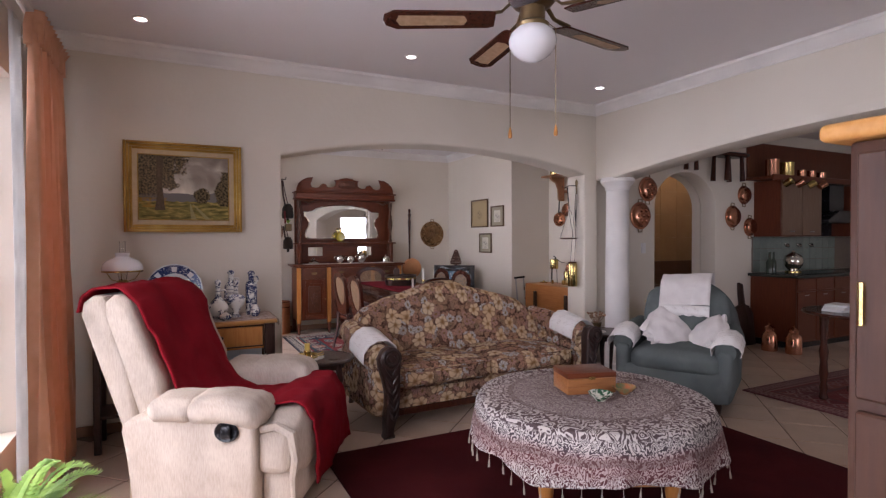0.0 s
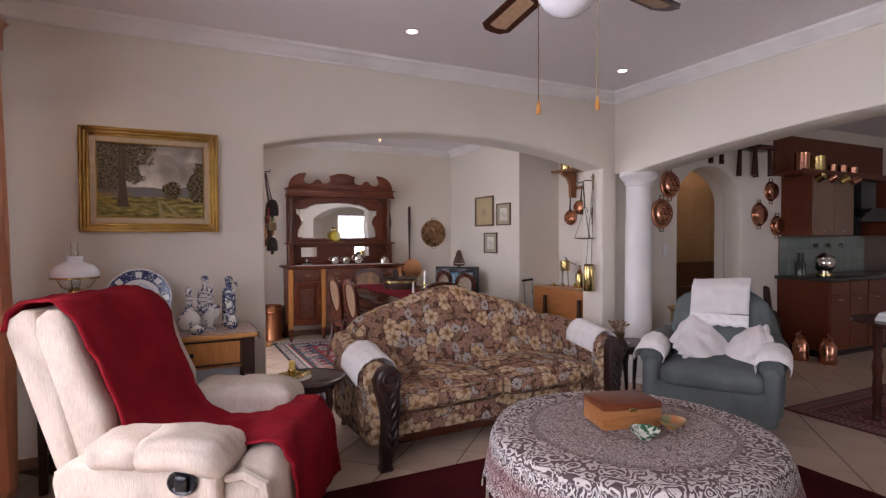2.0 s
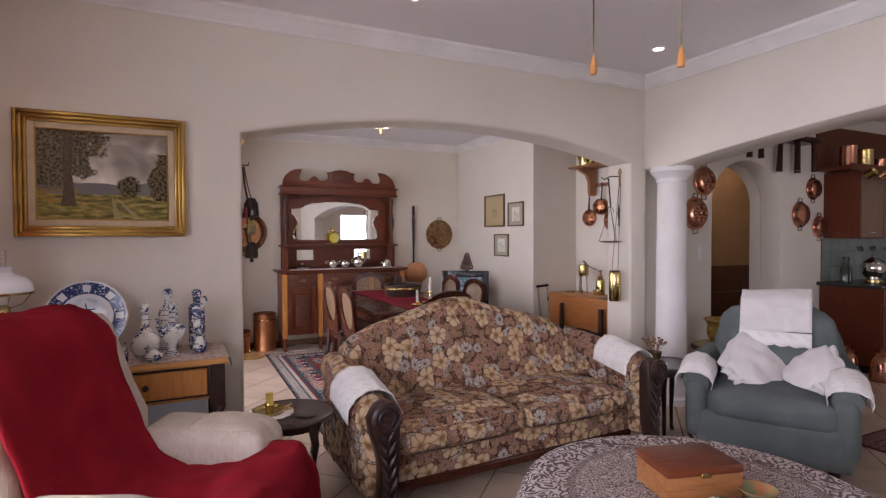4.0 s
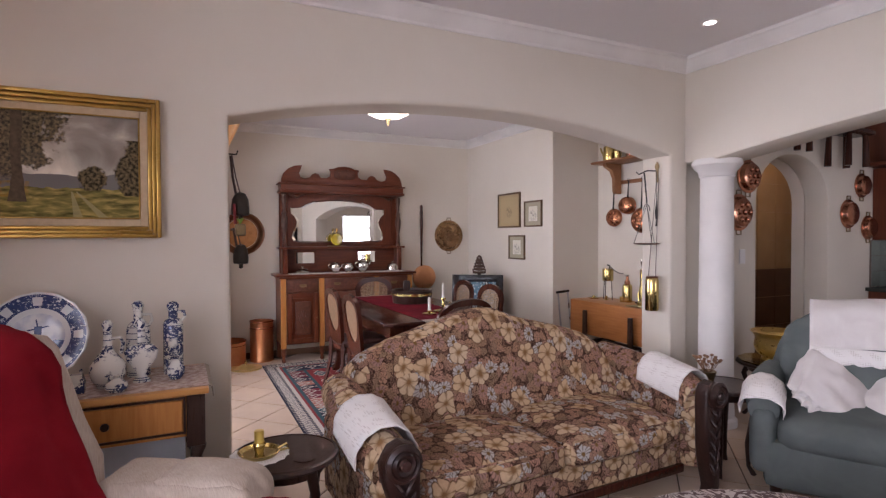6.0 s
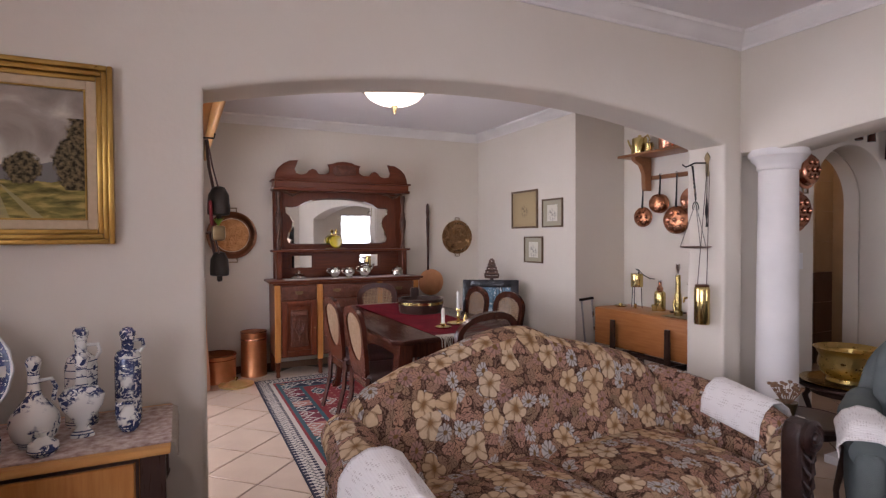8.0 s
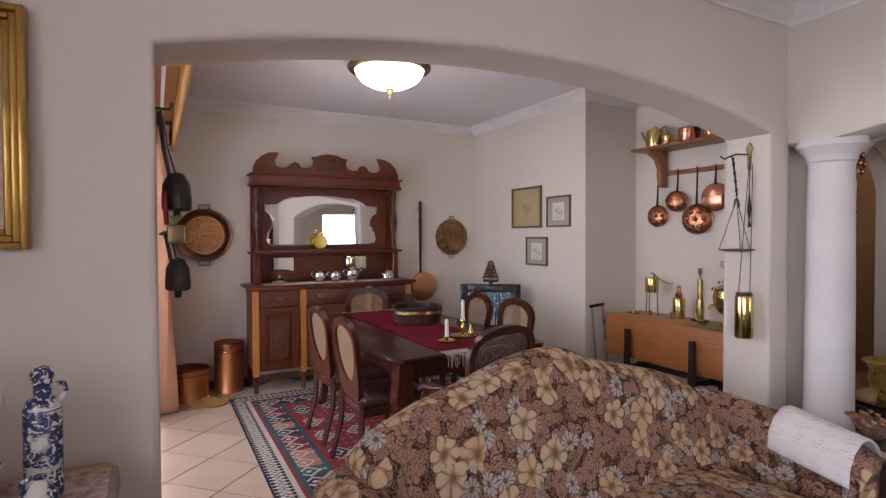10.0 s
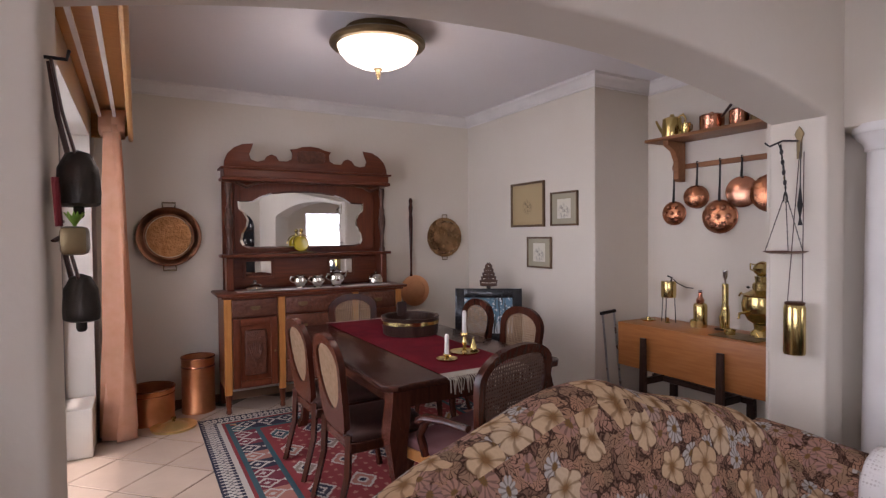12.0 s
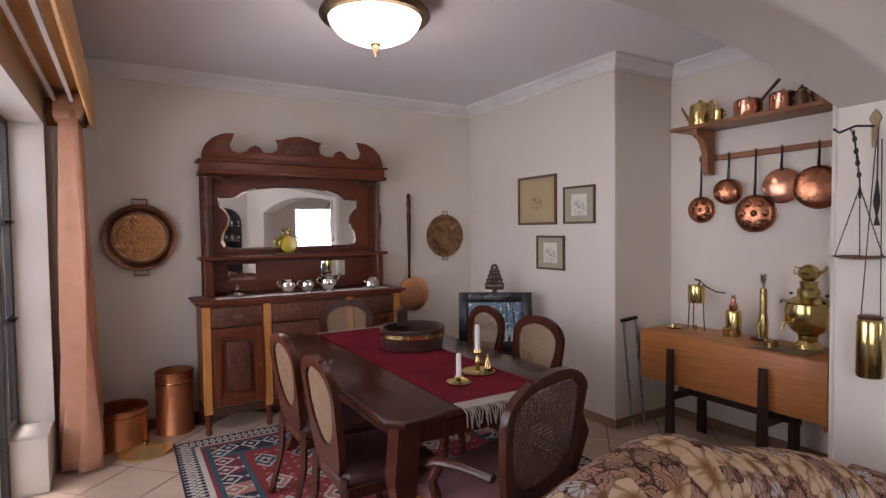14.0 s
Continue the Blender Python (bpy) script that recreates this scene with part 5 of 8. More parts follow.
def framed(name, w, h, fw, material, canvas, m, label, category="picture", slip=None, depth=0.03, steps=1):
    """A picture in x and z about its middle, its back at y = 0, facing -y."""
    p = thing(name, m, label, category)
    for k in range(steps):
        a, b = k * fw / steps, (k + 1) * fw / steps
        d = depth * (1 - 0.28 * k)
        for nm, x0, x1, z0, z1 in (("frame_side", -w / 2 + a, -w / 2 + b, -h / 2 + a, h / 2 - a), ("frame_side", w / 2 - b, w / 2 - a, -h / 2 + a, h / 2 - a), ("frame_rail", -w / 2 + b, w / 2 - b, -h / 2 + a, -h / 2 + b), ("frame_rail", -w / 2 + b, w / 2 - b, h / 2 - b, h / 2 - a)):
            part(nm, box(x0, x1, -d, 0, z0, z1, 0.004, 2), material, p)
    iw, ih = w / 2 - fw, h / 2 - fw
    if slip:
        sw, sm = slip
        for x0, x1, z0, z1 in ((-iw, -iw + sw, -ih, ih), (iw - sw, iw, -ih, ih), (-iw + sw, iw - sw, -ih, -ih + sw), (-iw + sw, iw - sw, ih - sw, ih)):
            part("slip", box(x0, x1, -0.014, 0, z0, z1, 0.002), sm, p)
        iw, ih = iw - sw, ih - sw
        for x0, x1, z0, z1 in ((-iw, -iw + 0.007, -ih, ih), (iw - 0.007, iw, -ih, ih), (-iw + 0.007, iw - 0.007, -ih, -ih + 0.007), (-iw + 0.007, iw - 0.007, ih - 0.007, ih)):
            part("inner_edge", box(x0, x1, -0.017, -0.001, z0, z1, 0.002), GOLD, p)
        iw, ih = iw - 0.007, ih - 0.007
    part("canvas", box(-iw, iw, -0.010, 0, -ih, ih), canvas, p)
    return p


SLIP = mat("linen_slip", (0.52, 0.40, 0.26), 0.9, scale=40)
framed("oil_painting", 0.785, 0.65, 0.055, GOLD, landscape(), pose(0.037, Y_ARCH - 0.001, 1.745), "gilt-framed oil landscape with a tree and a track", "painting", (0.032, SLIP), 0.045, 3)


def side_cabinet():
    c = thing("side_table", pose(0.24, 4.29, 0), "pine and dark wood side table with a drawer and twisted legs", "side table")
    part("tabletop", box(-0.37, 0.37, -0.25, 0.24, 0.775, 0.80, 0.006, 2), PINE, c)
    part("apron", box(-0.33, 0.33, -0.22, 0.22, 0.60, 0.775, 0.003), HONEY, c)
    d = part("drawer", box(-0.27, 0.27, -0.232, -0.215, 0.625, 0.755, 0.004), HONEY, c)
    for x0, x1, z0, z1 in ((-0.275, 0.275, 0.757, 0.766), (-0.275, 0.275, 0.614, 0.623), (-0.282, -0.273, 0.614, 0.766), (0.273, 0.282, 0.614, 0.766)):
        part("bead", box(x0, x1, -0.227, -0.221, z0, z1, 0.001), DARKW, d)
    part("knob", lathe([(0.0, 0.03), (0.014, 0.026), (0.016, 0.018), (0.008, 0.01), (0.008, 0)], 16, m=pose(0, -0.232, 0.69, 90, 0, 0)), DARKW, d)
    for x in (-0.32, 0.32):
        for y in (-0.21, 0.20):
            leg = part("leg", box(x - 0.035, x + 0.035, y - 0.028, y + 0.028, 0.56, 0.775, 0.003), DARKW, c)
            bm = bmesh.new()
            rings = []
            for k in range(40):
                z, r = 0.10 + 0.46 * k / 39, 0.025
                tw = k / 39 * 4 * math.pi
                rings.append([bm.verts.new((x + 0.008 * math.cos(tw) + r * (1 + 0.25 * math.cos(2 * a + 2 * tw)) * math.cos(a), y + 0.008 * math.sin(tw) + r * (1 + 0.25 * math.cos(2 * a + 2 * tw)) * math.sin(a), z)) for a in (2 * math.pi * i / 12 for i in range(12))])
            for p, q in zip(rings, rings[1:]):
                for i in range(12):
                    bm.faces.new([p[i], p[(i + 1) % 12], q[(i + 1) % 12], q[i]])
            part("twist", bm, DARKW, leg)
            part("foot", lathe([(0.02, 0), (0.034, 0.02), (0.03, 0.06), (0.034, 0.10)], 14, m=pose(x, y, 0)), DARKW, leg)


side_cabinet()
RUNNER2 = mat("woven_table_runner", (0.60, 0.50, 0.44), 0.95, color2=(0.28, 0.17, 0.14), scale=38, bump=0.002, bump_scale=180)
tr = thing("table_runner", pose(0.24, 4.29, 0.801), "faded woven runner with a fringe on the side table", "runner")
part("cloth", box(-0.38, 0.372, -0.22, 0.20, 0.0, 0.004, 0.001), RUNNER2, tr)
for k in range(34):
    y = -0.215 + k * 0.0125
    part("fringe_strand", tube([(0.37, y, 0.003), (0.385, y + 0.003 * math.sin(k * 2.1), -0.005), (0.39, y + 0.005 * math.sin(k * 1.3), -0.045 - 0.01 * math.sin(k * 3.7))], 0.003, 5), FRINGE, tr)
solid("storage_box", box(-0.02, 0.52, 4.16, 4.46, 0.0, 0.60, 0.01, 2), mat("pale_blue_card", (0.64, 0.71, 0.78), 0.6, scale=4), "pale blue box standing under the side table", "box")

p = thing("delft_plate", pose(-0.04, 4.43, 1.0, 78, 0, 0), "large blue and white plate with a windmill, on a stand", "plate")
part("dish", lathe([(0.0, 0.0), (0.08, 0.0), (0.105, 0.006), (0.12, 0.016), (0.18, 0.028), (0.187, 0.031), (0.184, 0.036), (0.12, 0.024), (0.10, 0.014), (0.075, 0.008), (0.0, 0.008)], 64, flute=16, depth=0.012), PLATE, p)
part("plate_stand", tube([(-0.08, -0.20, -0.02), (-0.08, -0.16, -0.03), (0.0, 0.05, -0.06), (0.08, -0.16, -0.03), (0.08, -0.20, -0.02)], 0.005, 6), DARKW, p)


def vessel(name, prof, x, y, label, handle=None, m=DELFT, cap=True, flat=1.0, z=0.806):
    v = thing(name, pose(x, y, z) @ Matrix.Diagonal((1.12, 1.12, 1.06, 1)), label, "bottle")
    part("vessel_body", lathe(prof, 28, m=Matrix.Diagonal((1, flat, 1, 1))), m, v)
    r, h = prof[-1]
    if cap:
        part("stopper", lathe([(r * 0.9, 0), (r * 1.15, 0.004), (r * 1.1, 0.012), (r * 1.3, 0.018), (r * 1.35, 0.03), (r * 0.8, 0.042), (0, 0.046)], 18, m=pose(0, 0, h)), m, v)
    if handle:
        part("handle", tube(handle, 0.006, 8), m, v)
    return v


vessel("delft_jug", [(0.0, 0), (0.036, 0), (0.038, 0.008), (0.052, 0.03), (0.06, 0.06), (0.056, 0.09), (0.036, 0.12), (0.02, 0.14), (0.014, 0.17), (0.014, 0.215)], 0.235, 4.22, "blue and white round jug bottle with a loop handle", [(0.012, 0, 0.185), (0.04, 0, 0.19), (0.05, 0, 0.165), (0.042, 0, 0.125)])
vessel("delft_bottle", [(0.0, 0), (0.042, 0), (0.043, 0.01), (0.043, 0.19), (0.036, 0.215), (0.016, 0.235), (0.016, 0.27)], 0.335, 4.38, "tall blue and white stoneware bottle", [(0.015, 0, 0.255), (0.045, 0, 0.255), (0.05, 0, 0.23), (0.036, 0, 0.205)])
vessel("delft_vase", [(0.0, 0), (0.03, 0), (0.03, 0.008), (0.014, 0.03), (0.02, 0.045), (0.05, 0.09), (0.058, 0.125), (0.04, 0.15), (0.016, 0.155), (0.012, 0.19), (0.014, 0.21)], 0.355, 4.24, "heart-shaped blue and white bottle vase on a foot", None, flat=0.5)
vessel("delft_bottle", [(0.0, 0), (0.036, 0), (0.037, 0.008), (0.037, 0.21), (0.03, 0.228), (0.017, 0.235), (0.017, 0.262)], 0.475, 4.36, "tall blue and white bottle with dense flowers", [(0.016, 0, 0.262), (0.04, 0, 0.262), (0.044, 0, 0.24), (0.032, 0, 0.222)], DELFT_DENSE)
vessel("delft_jug", [(0.0, 0), (0.02, 0), (0.031, 0.02), (0.033, 0.045), (0.02, 0.068), (0.012, 0.076), (0.013, 0.09)], 0.485, 4.24, "small blue and white jug", [(-0.012, 0, 0.086), (-0.03, 0, 0.08), (-0.03, 0, 0.05)], DELFT_DENSE, False)
vessel("delft_flask", [(0.0, 0), (0.025, 0), (0.036, 0.014), (0.034, 0.032), (0.016, 0.046), (0.008, 0.05), (0.009, 0.062)], 0.275, 4.12, "small squat blue and white flask", None, DELFT, False)
sh = thing("delft_house", pose(0.135, 4.16, 0.806), "small blue glazed windmill house ornament", "ornament")
part("house_body", box(-0.028, 0.028, -0.02, 0.02, 0, 0.04, 0.003), DELFT_DENSE, sh)
part("house_roof", prism([(-0.03, 0.04), (0.03, 0.04), (0.02, 0.075), (-0.02, 0.075)], 0.04, 0.003, m=pose(0, -0.02, 0)), DELFT_DENSE, sh)
part("chimney", box(0.01, 0.02, -0.006, 0.006, 0.075, 0.095, 0.002), DELFT_DENSE, sh)
solid("delft_clog", soft_box(0.05, 0.024, 0.022, 0.01, 6), DELFT_DENSE, "tiny blue and white clog ornament", "ornament", m=pose(0.065, 4.12, 0.817))

# oil lamp on a tall dark stand
st = thing("lamp_stand", pose(-0.345, 4.27, 0), "dark wooden stand with square legs below an oil lamp", "stand")
part("stand_top", box(-0.17, 0.17, -0.17, 0.17, 0.79, 0.815, 0.006, 2), DARKW, st)
for x in (-0.14, 0.14):
    for y in (-0.14, 0.14):
        part("leg", box(x - 0.02, x + 0.02, y - 0.02, y + 0.02, 0, 0.79, 0.004), DARKW, st)
part("shelf", box(-0.15, 0.15, -0.15, 0.15, 0.22, 0.24, 0.003), DARKW, st)
ol = thing("oil_lamp", pose(-0.345, 4.25, 0.816), "oil lamp with a white glass shade and a clear chimney", "lamp")
part("lamp_base", lathe([(0, 0), (0.06, 0), (0.058, 0.012), (0.03, 0.03), (0.018, 0.06), (0.02, 0.12), (0.05, 0.15), (0.058, 0.19), (0.04, 0.225), (0.025, 0.235), (0.025, 0.27)], 28), BRASS_OLD, ol)
part("burner", lathe([(0.03, 0.235), (0.034, 0.25), (0.03, 0.275), (0.02, 0.285)], 24), BRASS, ol)
part("shade_ring", lathe([(0.118, 0.335), (0.122, 0.338), (0.122, 0.345), (0.118, 0.348)], 40), BRASS, ol)
for a in (30, 150, 270):
    part("shade_arm", tube([(0.03 * math.cos(radians(a)), 0.03 * math.sin(radians(a)), 0.27), (0.08 * math.cos(radians(a)), 0.08 * math.sin(radians(a)), 0.285), (0.119 * math.cos(radians(a)), 0.119 * math.sin(radians(a)), 0.34)], 0.003, 6), BRASS, ol)
part("shade", lathe([(0.119, 0.346), (0.121, 0.36), (0.115, 0.385), (0.095, 0.41), (0.062, 0.425), (0.045, 0.432), (0.04, 0.44), (0.044, 0.462), (0.041, 0.463), (0.036, 0.44), (0.042, 0.428), (0.09, 0.405), (0.112, 0.38), (0.116, 0.348)], 44), WHITE_GLASS, ol)
part("chimney", lathe([(0.022, 0.285), (0.03, 0.33), (0.022, 0.38), (0.018, 0.46), (0.019, 0.54), (0.017, 0.54), (0.016, 0.46), (0.02, 0.38), (0.028, 0.33), (0.02, 0.286)], 24), GLASS, ol)


def pedestal(name, x, y, r, h, label, legs=3, cab=False):
    t = thing(name, pose(x, y, 0), label, "side table")
    part("tabletop", lathe([(0, h - 0.022), (r * 0.96, h - 0.022), (r, h - 0.012), (r * 0.985, h), (r * 0.93, h + 0.003), (r * 0.92, h - 0.001), (0, h - 0.001)], 40), DARKW, t)
    part("apron", lathe([(r * 0.7, h - 0.07), (r * 0.72, h - 0.07), (r * 0.72, h - 0.022), (r * 0.7, h - 0.022)], 32), DARKW, t)
    for k in range(legs):
        a = 2 * math.pi * (k + 0.35) / legs
        c, s = math.cos(a), math.sin(a)
        part("leg", tube([(r * 0.68 * c, r * 0.68 * s, h - 0.03), (r * 0.80 * c, r * 0.80 * s, h * 0.75), (r * 0.62 * c, r * 0.62 * s, h * 0.35), (r * 0.66 * c, r * 0.66 * s, 0.05), (r * 0.80 * c, r * 0.80 * s, 0.0)], [0.024, 0.02, 0.014, 0.012, 0.016], 10), DARKW, t)
    return t


pedestal("side_table", 0.89, 3.90, 0.22, 0.53, "small round dark wood table between recliner and sofa", 4)
solid("doily", lathe([(0, 0.0), (0.112, 0.0), (0.117, 0.002), (0.112, 0.003), (0, 0.003)], 48, flute=16, depth=0.04), LACE, "round white crocheted doily on the small table", "doily", m=pose(0.79, 3.91, 0.532))
ch = thing("candlestick", pose(0.79, 3.91, 0.536) @ Matrix.Diagonal((1.45, 1.45, 1.4, 1)), "short brass chamberstick holding a yellow candle stub", "candlestick")
part("dish", lathe([(0, 0), (0.05, 0), (0.058, 0.012), (0.055, 0.013), (0.045, 0.005), (0.012, 0.006), (0.014, 0.02), (0.018, 0.03), (0.016, 0.036), (0, 0.036)], 30), BRASS, ch)
part("candle", lathe([(0, 0.036), (0.013, 0.036), (0.013, 0.07), (0, 0.072)], 16), mat("yellow_wax", (0.55, 0.38, 0.08), 0.5), ch)
part("handle", tube([(0.05, 0, 0.01), (0.075, 0, 0.02), (0.08, 0, 0.005), (0.055, 0, 0.004)], 0.004, 6), BRASS, ch)
solid("coaster", lathe([(0, 0), (0.045, 0), (0.046, 0.004), (0, 0.005)], 28), DARKW, "round dark leather coaster on the small table", "coaster", m=pose(0.95, 3.80, 0.532))

pedestal("side_table", 3.47, 3.82, 0.21, 0.52, "small round dark table with curved legs beside the sofa", 4)
solid("doily", lathe([(0, 0.0), (0.085, 0.0), (0.088, 0.002), (0, 0.003)], 40, flute=14, depth=0.04), LACE, "small round crocheted doily on the dark table", "doily", m=pose(3.37, 3.85, 0.522))
vs = thing("dried_flower_vase", pose(3.37, 3.85, 0.526), "small brass pot of dried brown flowers", "vase")
part("pot", lathe([(0, 0), (0.03, 0), (0.034, 0.01), (0.04, 0.04), (0.048, 0.07), (0.05, 0.08), (0.045, 0.08), (0.0, 0.06)], 24), BRASS_OLD, vs)
DRIED = mat("dried_petals", (0.20, 0.10, 0.05), 0.9, color2=(0.30, 0.17, 0.10), scale=50)
for k in range(26):
    a, sp = k * 2.4, 0.03 + 0.05 * random.random()
    tip = Vector((sp * math.cos(a), sp * math.sin(a), 0.12 + 0.04 * random.random()))
    st_ = part("stem", tube([(0.01 * math.cos(a), 0.01 * math.sin(a), 0.06), tip], 0.0015, 5), DRIED, vs)
    part("bloom", lathe([(0, -0.006), (0.009, 0.0), (0.012, 0.008), (0.004, 0.012), (0, 0.01)], 7, m=Matrix.Translation(tip)), DRIED, vs)

# low table with a brass bowl behind the column
bt = pedestal("side_table", 4.68, 4.24, 0.30, 0.44, "small dark round table with a brass bowl on it", 4)
bb = thing("brass_bowl", pose(4.68, 4.24, 0.443) @ Matrix.Diagonal((1.4, 1.4, 1.25, 1)), "large embossed brass planter bowl on a brass tray", "bowl")
EMBOSSED = metal("embossed_brass", (0.78, 0.58, 0.20), 0.30, dents=0.004, dent_scale=45)
part("bowl_body", lathe([(0, 0.012), (0.09, 0.012), (0.085, 0.03), (0.115, 0.06), (0.125, 0.10), (0.118, 0.15), (0.13, 0.175), (0.145, 0.19), (0.14, 0.192), (0.11, 0.165), (0.10, 0.05), (0, 0.04)], 40), EMBOSSED, bb)
part("tray", lathe([(0, 0), (0.19, 0), (0.20, 0.012), (0.19, 0.013), (0.17, 0.006), (0, 0.006)], 44, flute=12, depth=0.02), BRASS, bb)
solid("white_box", box(4.30, 4.52, 4.03, 4.18, 0.0, 0.05, 0.004), WHITE, "white box on the floor beside the column", "box")

# ceiling fan
fan = thing("ceiling_fan", pose(1.425, 2.125, 0), "ceiling fan with cane-inset dark blades and a white globe lamp", "ceiling fan")
part("canopy", lathe([(0.0, H - 0.001), (0.065, H - 0.001), (0.06, H - 0.04), (0.03, H - 0.055), (0.014, H - 0.06), (0.014, H - 0.16), (0.0, H - 0.16)], 28), BRASS_OLD, fan)
part("motor", lathe([(0.0, 2.60), (0.07, 2.595), (0.105, 2.56), (0.115, 2.50), (0.11, 2.44), (0.085, 2.41), (0.055, 2.40), (0.055, 2.34), (0.075, 2.325), (0.07, 2.31), (0, 2.31)], 36), BRASS_OLD, fan)
part("globe", lathe([(0.055, 2.325), (0.065, 2.315), (0.098, 2.285), (0.108, 2.255), (0.103, 2.225), (0.082, 2.195), (0.05, 2.172), (0.02, 2.162), (0.0, 2.16)], 40), WHITE_GLASS, fan)
for k in range(5):
    d = Matrix.Translation((0, 0, 2.35)) @ Matrix.Rotation(radians(10 + 72 * k), 4, "Z") @ Matrix.Rotation(radians(11), 4, "X")
    outl = [(0.17, -0.05), (0.20, -0.062), (0.62, -0.07), (0.665, -0.04), (0.675, 0.0), (0.665, 0.04), (0.62, 0.07), (0.20, 0.062), (0.17, 0.05)]
    up = Matrix(((1, 0, 0, 0), (0, 0, 1, 0), (0, 1, 0, -0.004), (0, 0, 0, 1)))
    bl = part("blade", merge(None, prism(outl, 0.008, 0.002), d @ up), MAHOG, fan)
    cin = [(0.31, -0.034), (0.60, -0.038), (0.615, 0.0), (0.60, 0.038), (0.31, 0.034), (0.295, 0.0)]
    part("cane_inset", merge(None, prism(cin, 0.011, 0.0), d @ Matrix(((1, 0, 0, 0), (0, 0, 1, 0), (0, 1, 0, -0.0055), (0, 0, 0, 1)))), CANE, bl, "pale woven cane inset")
    part("blade_arm", tube([(0.09 * math.cos(radians(10 + 72 * k)), 0.09 * math.sin(radians(10 + 72 * k)), 2.43), (0.14 * math.cos(radians(10 + 72 * k)), 0.14 * math.sin(radians(10 + 72 * k)), 2.385), (0.24 * math.cos(radians(10 + 72 * k)), 0.24 * math.sin(radians(10 + 72 * k)), 2.372)], [0.014, 0.012, 0.018], 8, flat=0.5), BRASS_OLD, fan)
for x, y in ((-0.075, 0.07), (0.075, -0.07)):
    c = part("pull_chain", tube([(x * 0.6, y * 0.6, 2.33), (x, y, 2.30), (x, y, 1.87)], 0.0022, 6), BRASS_OLD, fan)
    part("pull_knob", lathe([(0, 1.82), (0.008, 1.823), (0.01, 1.835), (0.006, 1.86), (0.002, 1.872)], 12, m=pose(x, y, 0)), HONEY, c)

for x, y in ((-0.21, 4.02), (1.60, 3.93), (3.50, 3.95)):
    dl = thing("downlight", pose(x, y, H), "small round recessed downlight, switched on", "downlight", "ceiling downlights")
    part("bezel", lathe([(0.036, -0.001), (0.05, -0.001), (0.05, -0.006), (0.038, -0.010)], 28), TRIM, dl)
    part("bulb", lathe([(0, -0.003), (0.036, -0.003), (0.034, -0.006), (0, -0.008)], 24), LIT_SPOT, dl)
    lamp("downlight_beam", "SPOT", look((x, y, H - 0.03), (x, y, 0)), 7, (1.0, 0.9, 0.75), radius=0.03, spot=100)

# tall cabinet close to the start
tc = thing("tall_cabinet", pose(0.98, 0.62, 0), "tall brown cabinet with an orange pine cornice and brass hinges", "cabinet")
part("carcass", box(0.0, 0.55, -1.1, 0.0, 0.0, 1.52, 0.006, 2), CABINET, tc)
part("cornice", box(-0.03, 0.6, -1.13, 0.035, 1.522, 1.553, 0.011, 3), PINE, tc)
for k in range(2):
    z0, z1 = ((0.08, 1.08), (1.10, 1.50))[k]
    d = part("door", box(-0.02, -0.002, -0.54, -0.02, z0, z1, 0.004), CABINET, tc)
    part("hinge", tube([(-0.022, -0.03, z0 + 0.12), (-0.022, -0.03, z0 + 0.19)], 0.006, 8), BRASS, d)
part("side_panel", box(0.06, 0.50, 0.0, 0.012, 0.10, 1.05, 0.004), CABINET, tc)

# fern by the window
fern = thing("fern", pose(-0.36, 1.53, -0.0), "bright green feathery fern in a pot on a stand", "plant")
part("stand", lathe([(0.13, 0), (0.12, 0.03), (0.03, 0.06), (0.03, 0.48), (0.13, 0.52), (0.13, 0.54), (0, 0.54)], 20), DARKW, fern)
part("pot", lathe([(0, 0.541), (0.08, 0.541), (0.11, 0.70), (0.118, 0.72), (0.10, 0.72), (0, 0.69)], 24), mat("terracotta", (0.36, 0.16, 0.09), 0.8), fern)
FERN = mat("fern_green", (0.16, 0.32, 0.035), 0.6, color2=(0.30, 0.46, 0.07), scale=20)
FERN.node_tree.nodes["Principled BSDF"].inputs["Subsurface Weight"].default_value = 0.0
for k in range(34):
    a = k * 2.399
    L, lift = 0.10 + 0.10 * random.random(), 0.06 + 0.12 * random.random()
    bm = bmesh.new()
    for j in range(1, 26):
        t = j / 25
        c = Vector((L * t * math.cos(a), L * t * math.sin(a), 0.70 + lift * math.sin(t * 2.0) * 0.9))
        w = 0.035 * (1 - t) ** 0.6 + 0.006
        for sgn in (-1, 1):
            s = Vector((-math.sin(a), math.cos(a), 0)) * sgn
            f = Vector((math.cos(a), math.sin(a), 0.4 + 0.3 * random.random()))
            p = [c, c + s * w * 0.5 + f * 0.012, c + s * w + f * 0.014, c + s * w * 0.55 - f * 0.002]
            bm.faces.new([bm.verts.new(q) for q in p])
    part("frond", bm, FERN, fern, smooth=False)

# ---- kitchen ----


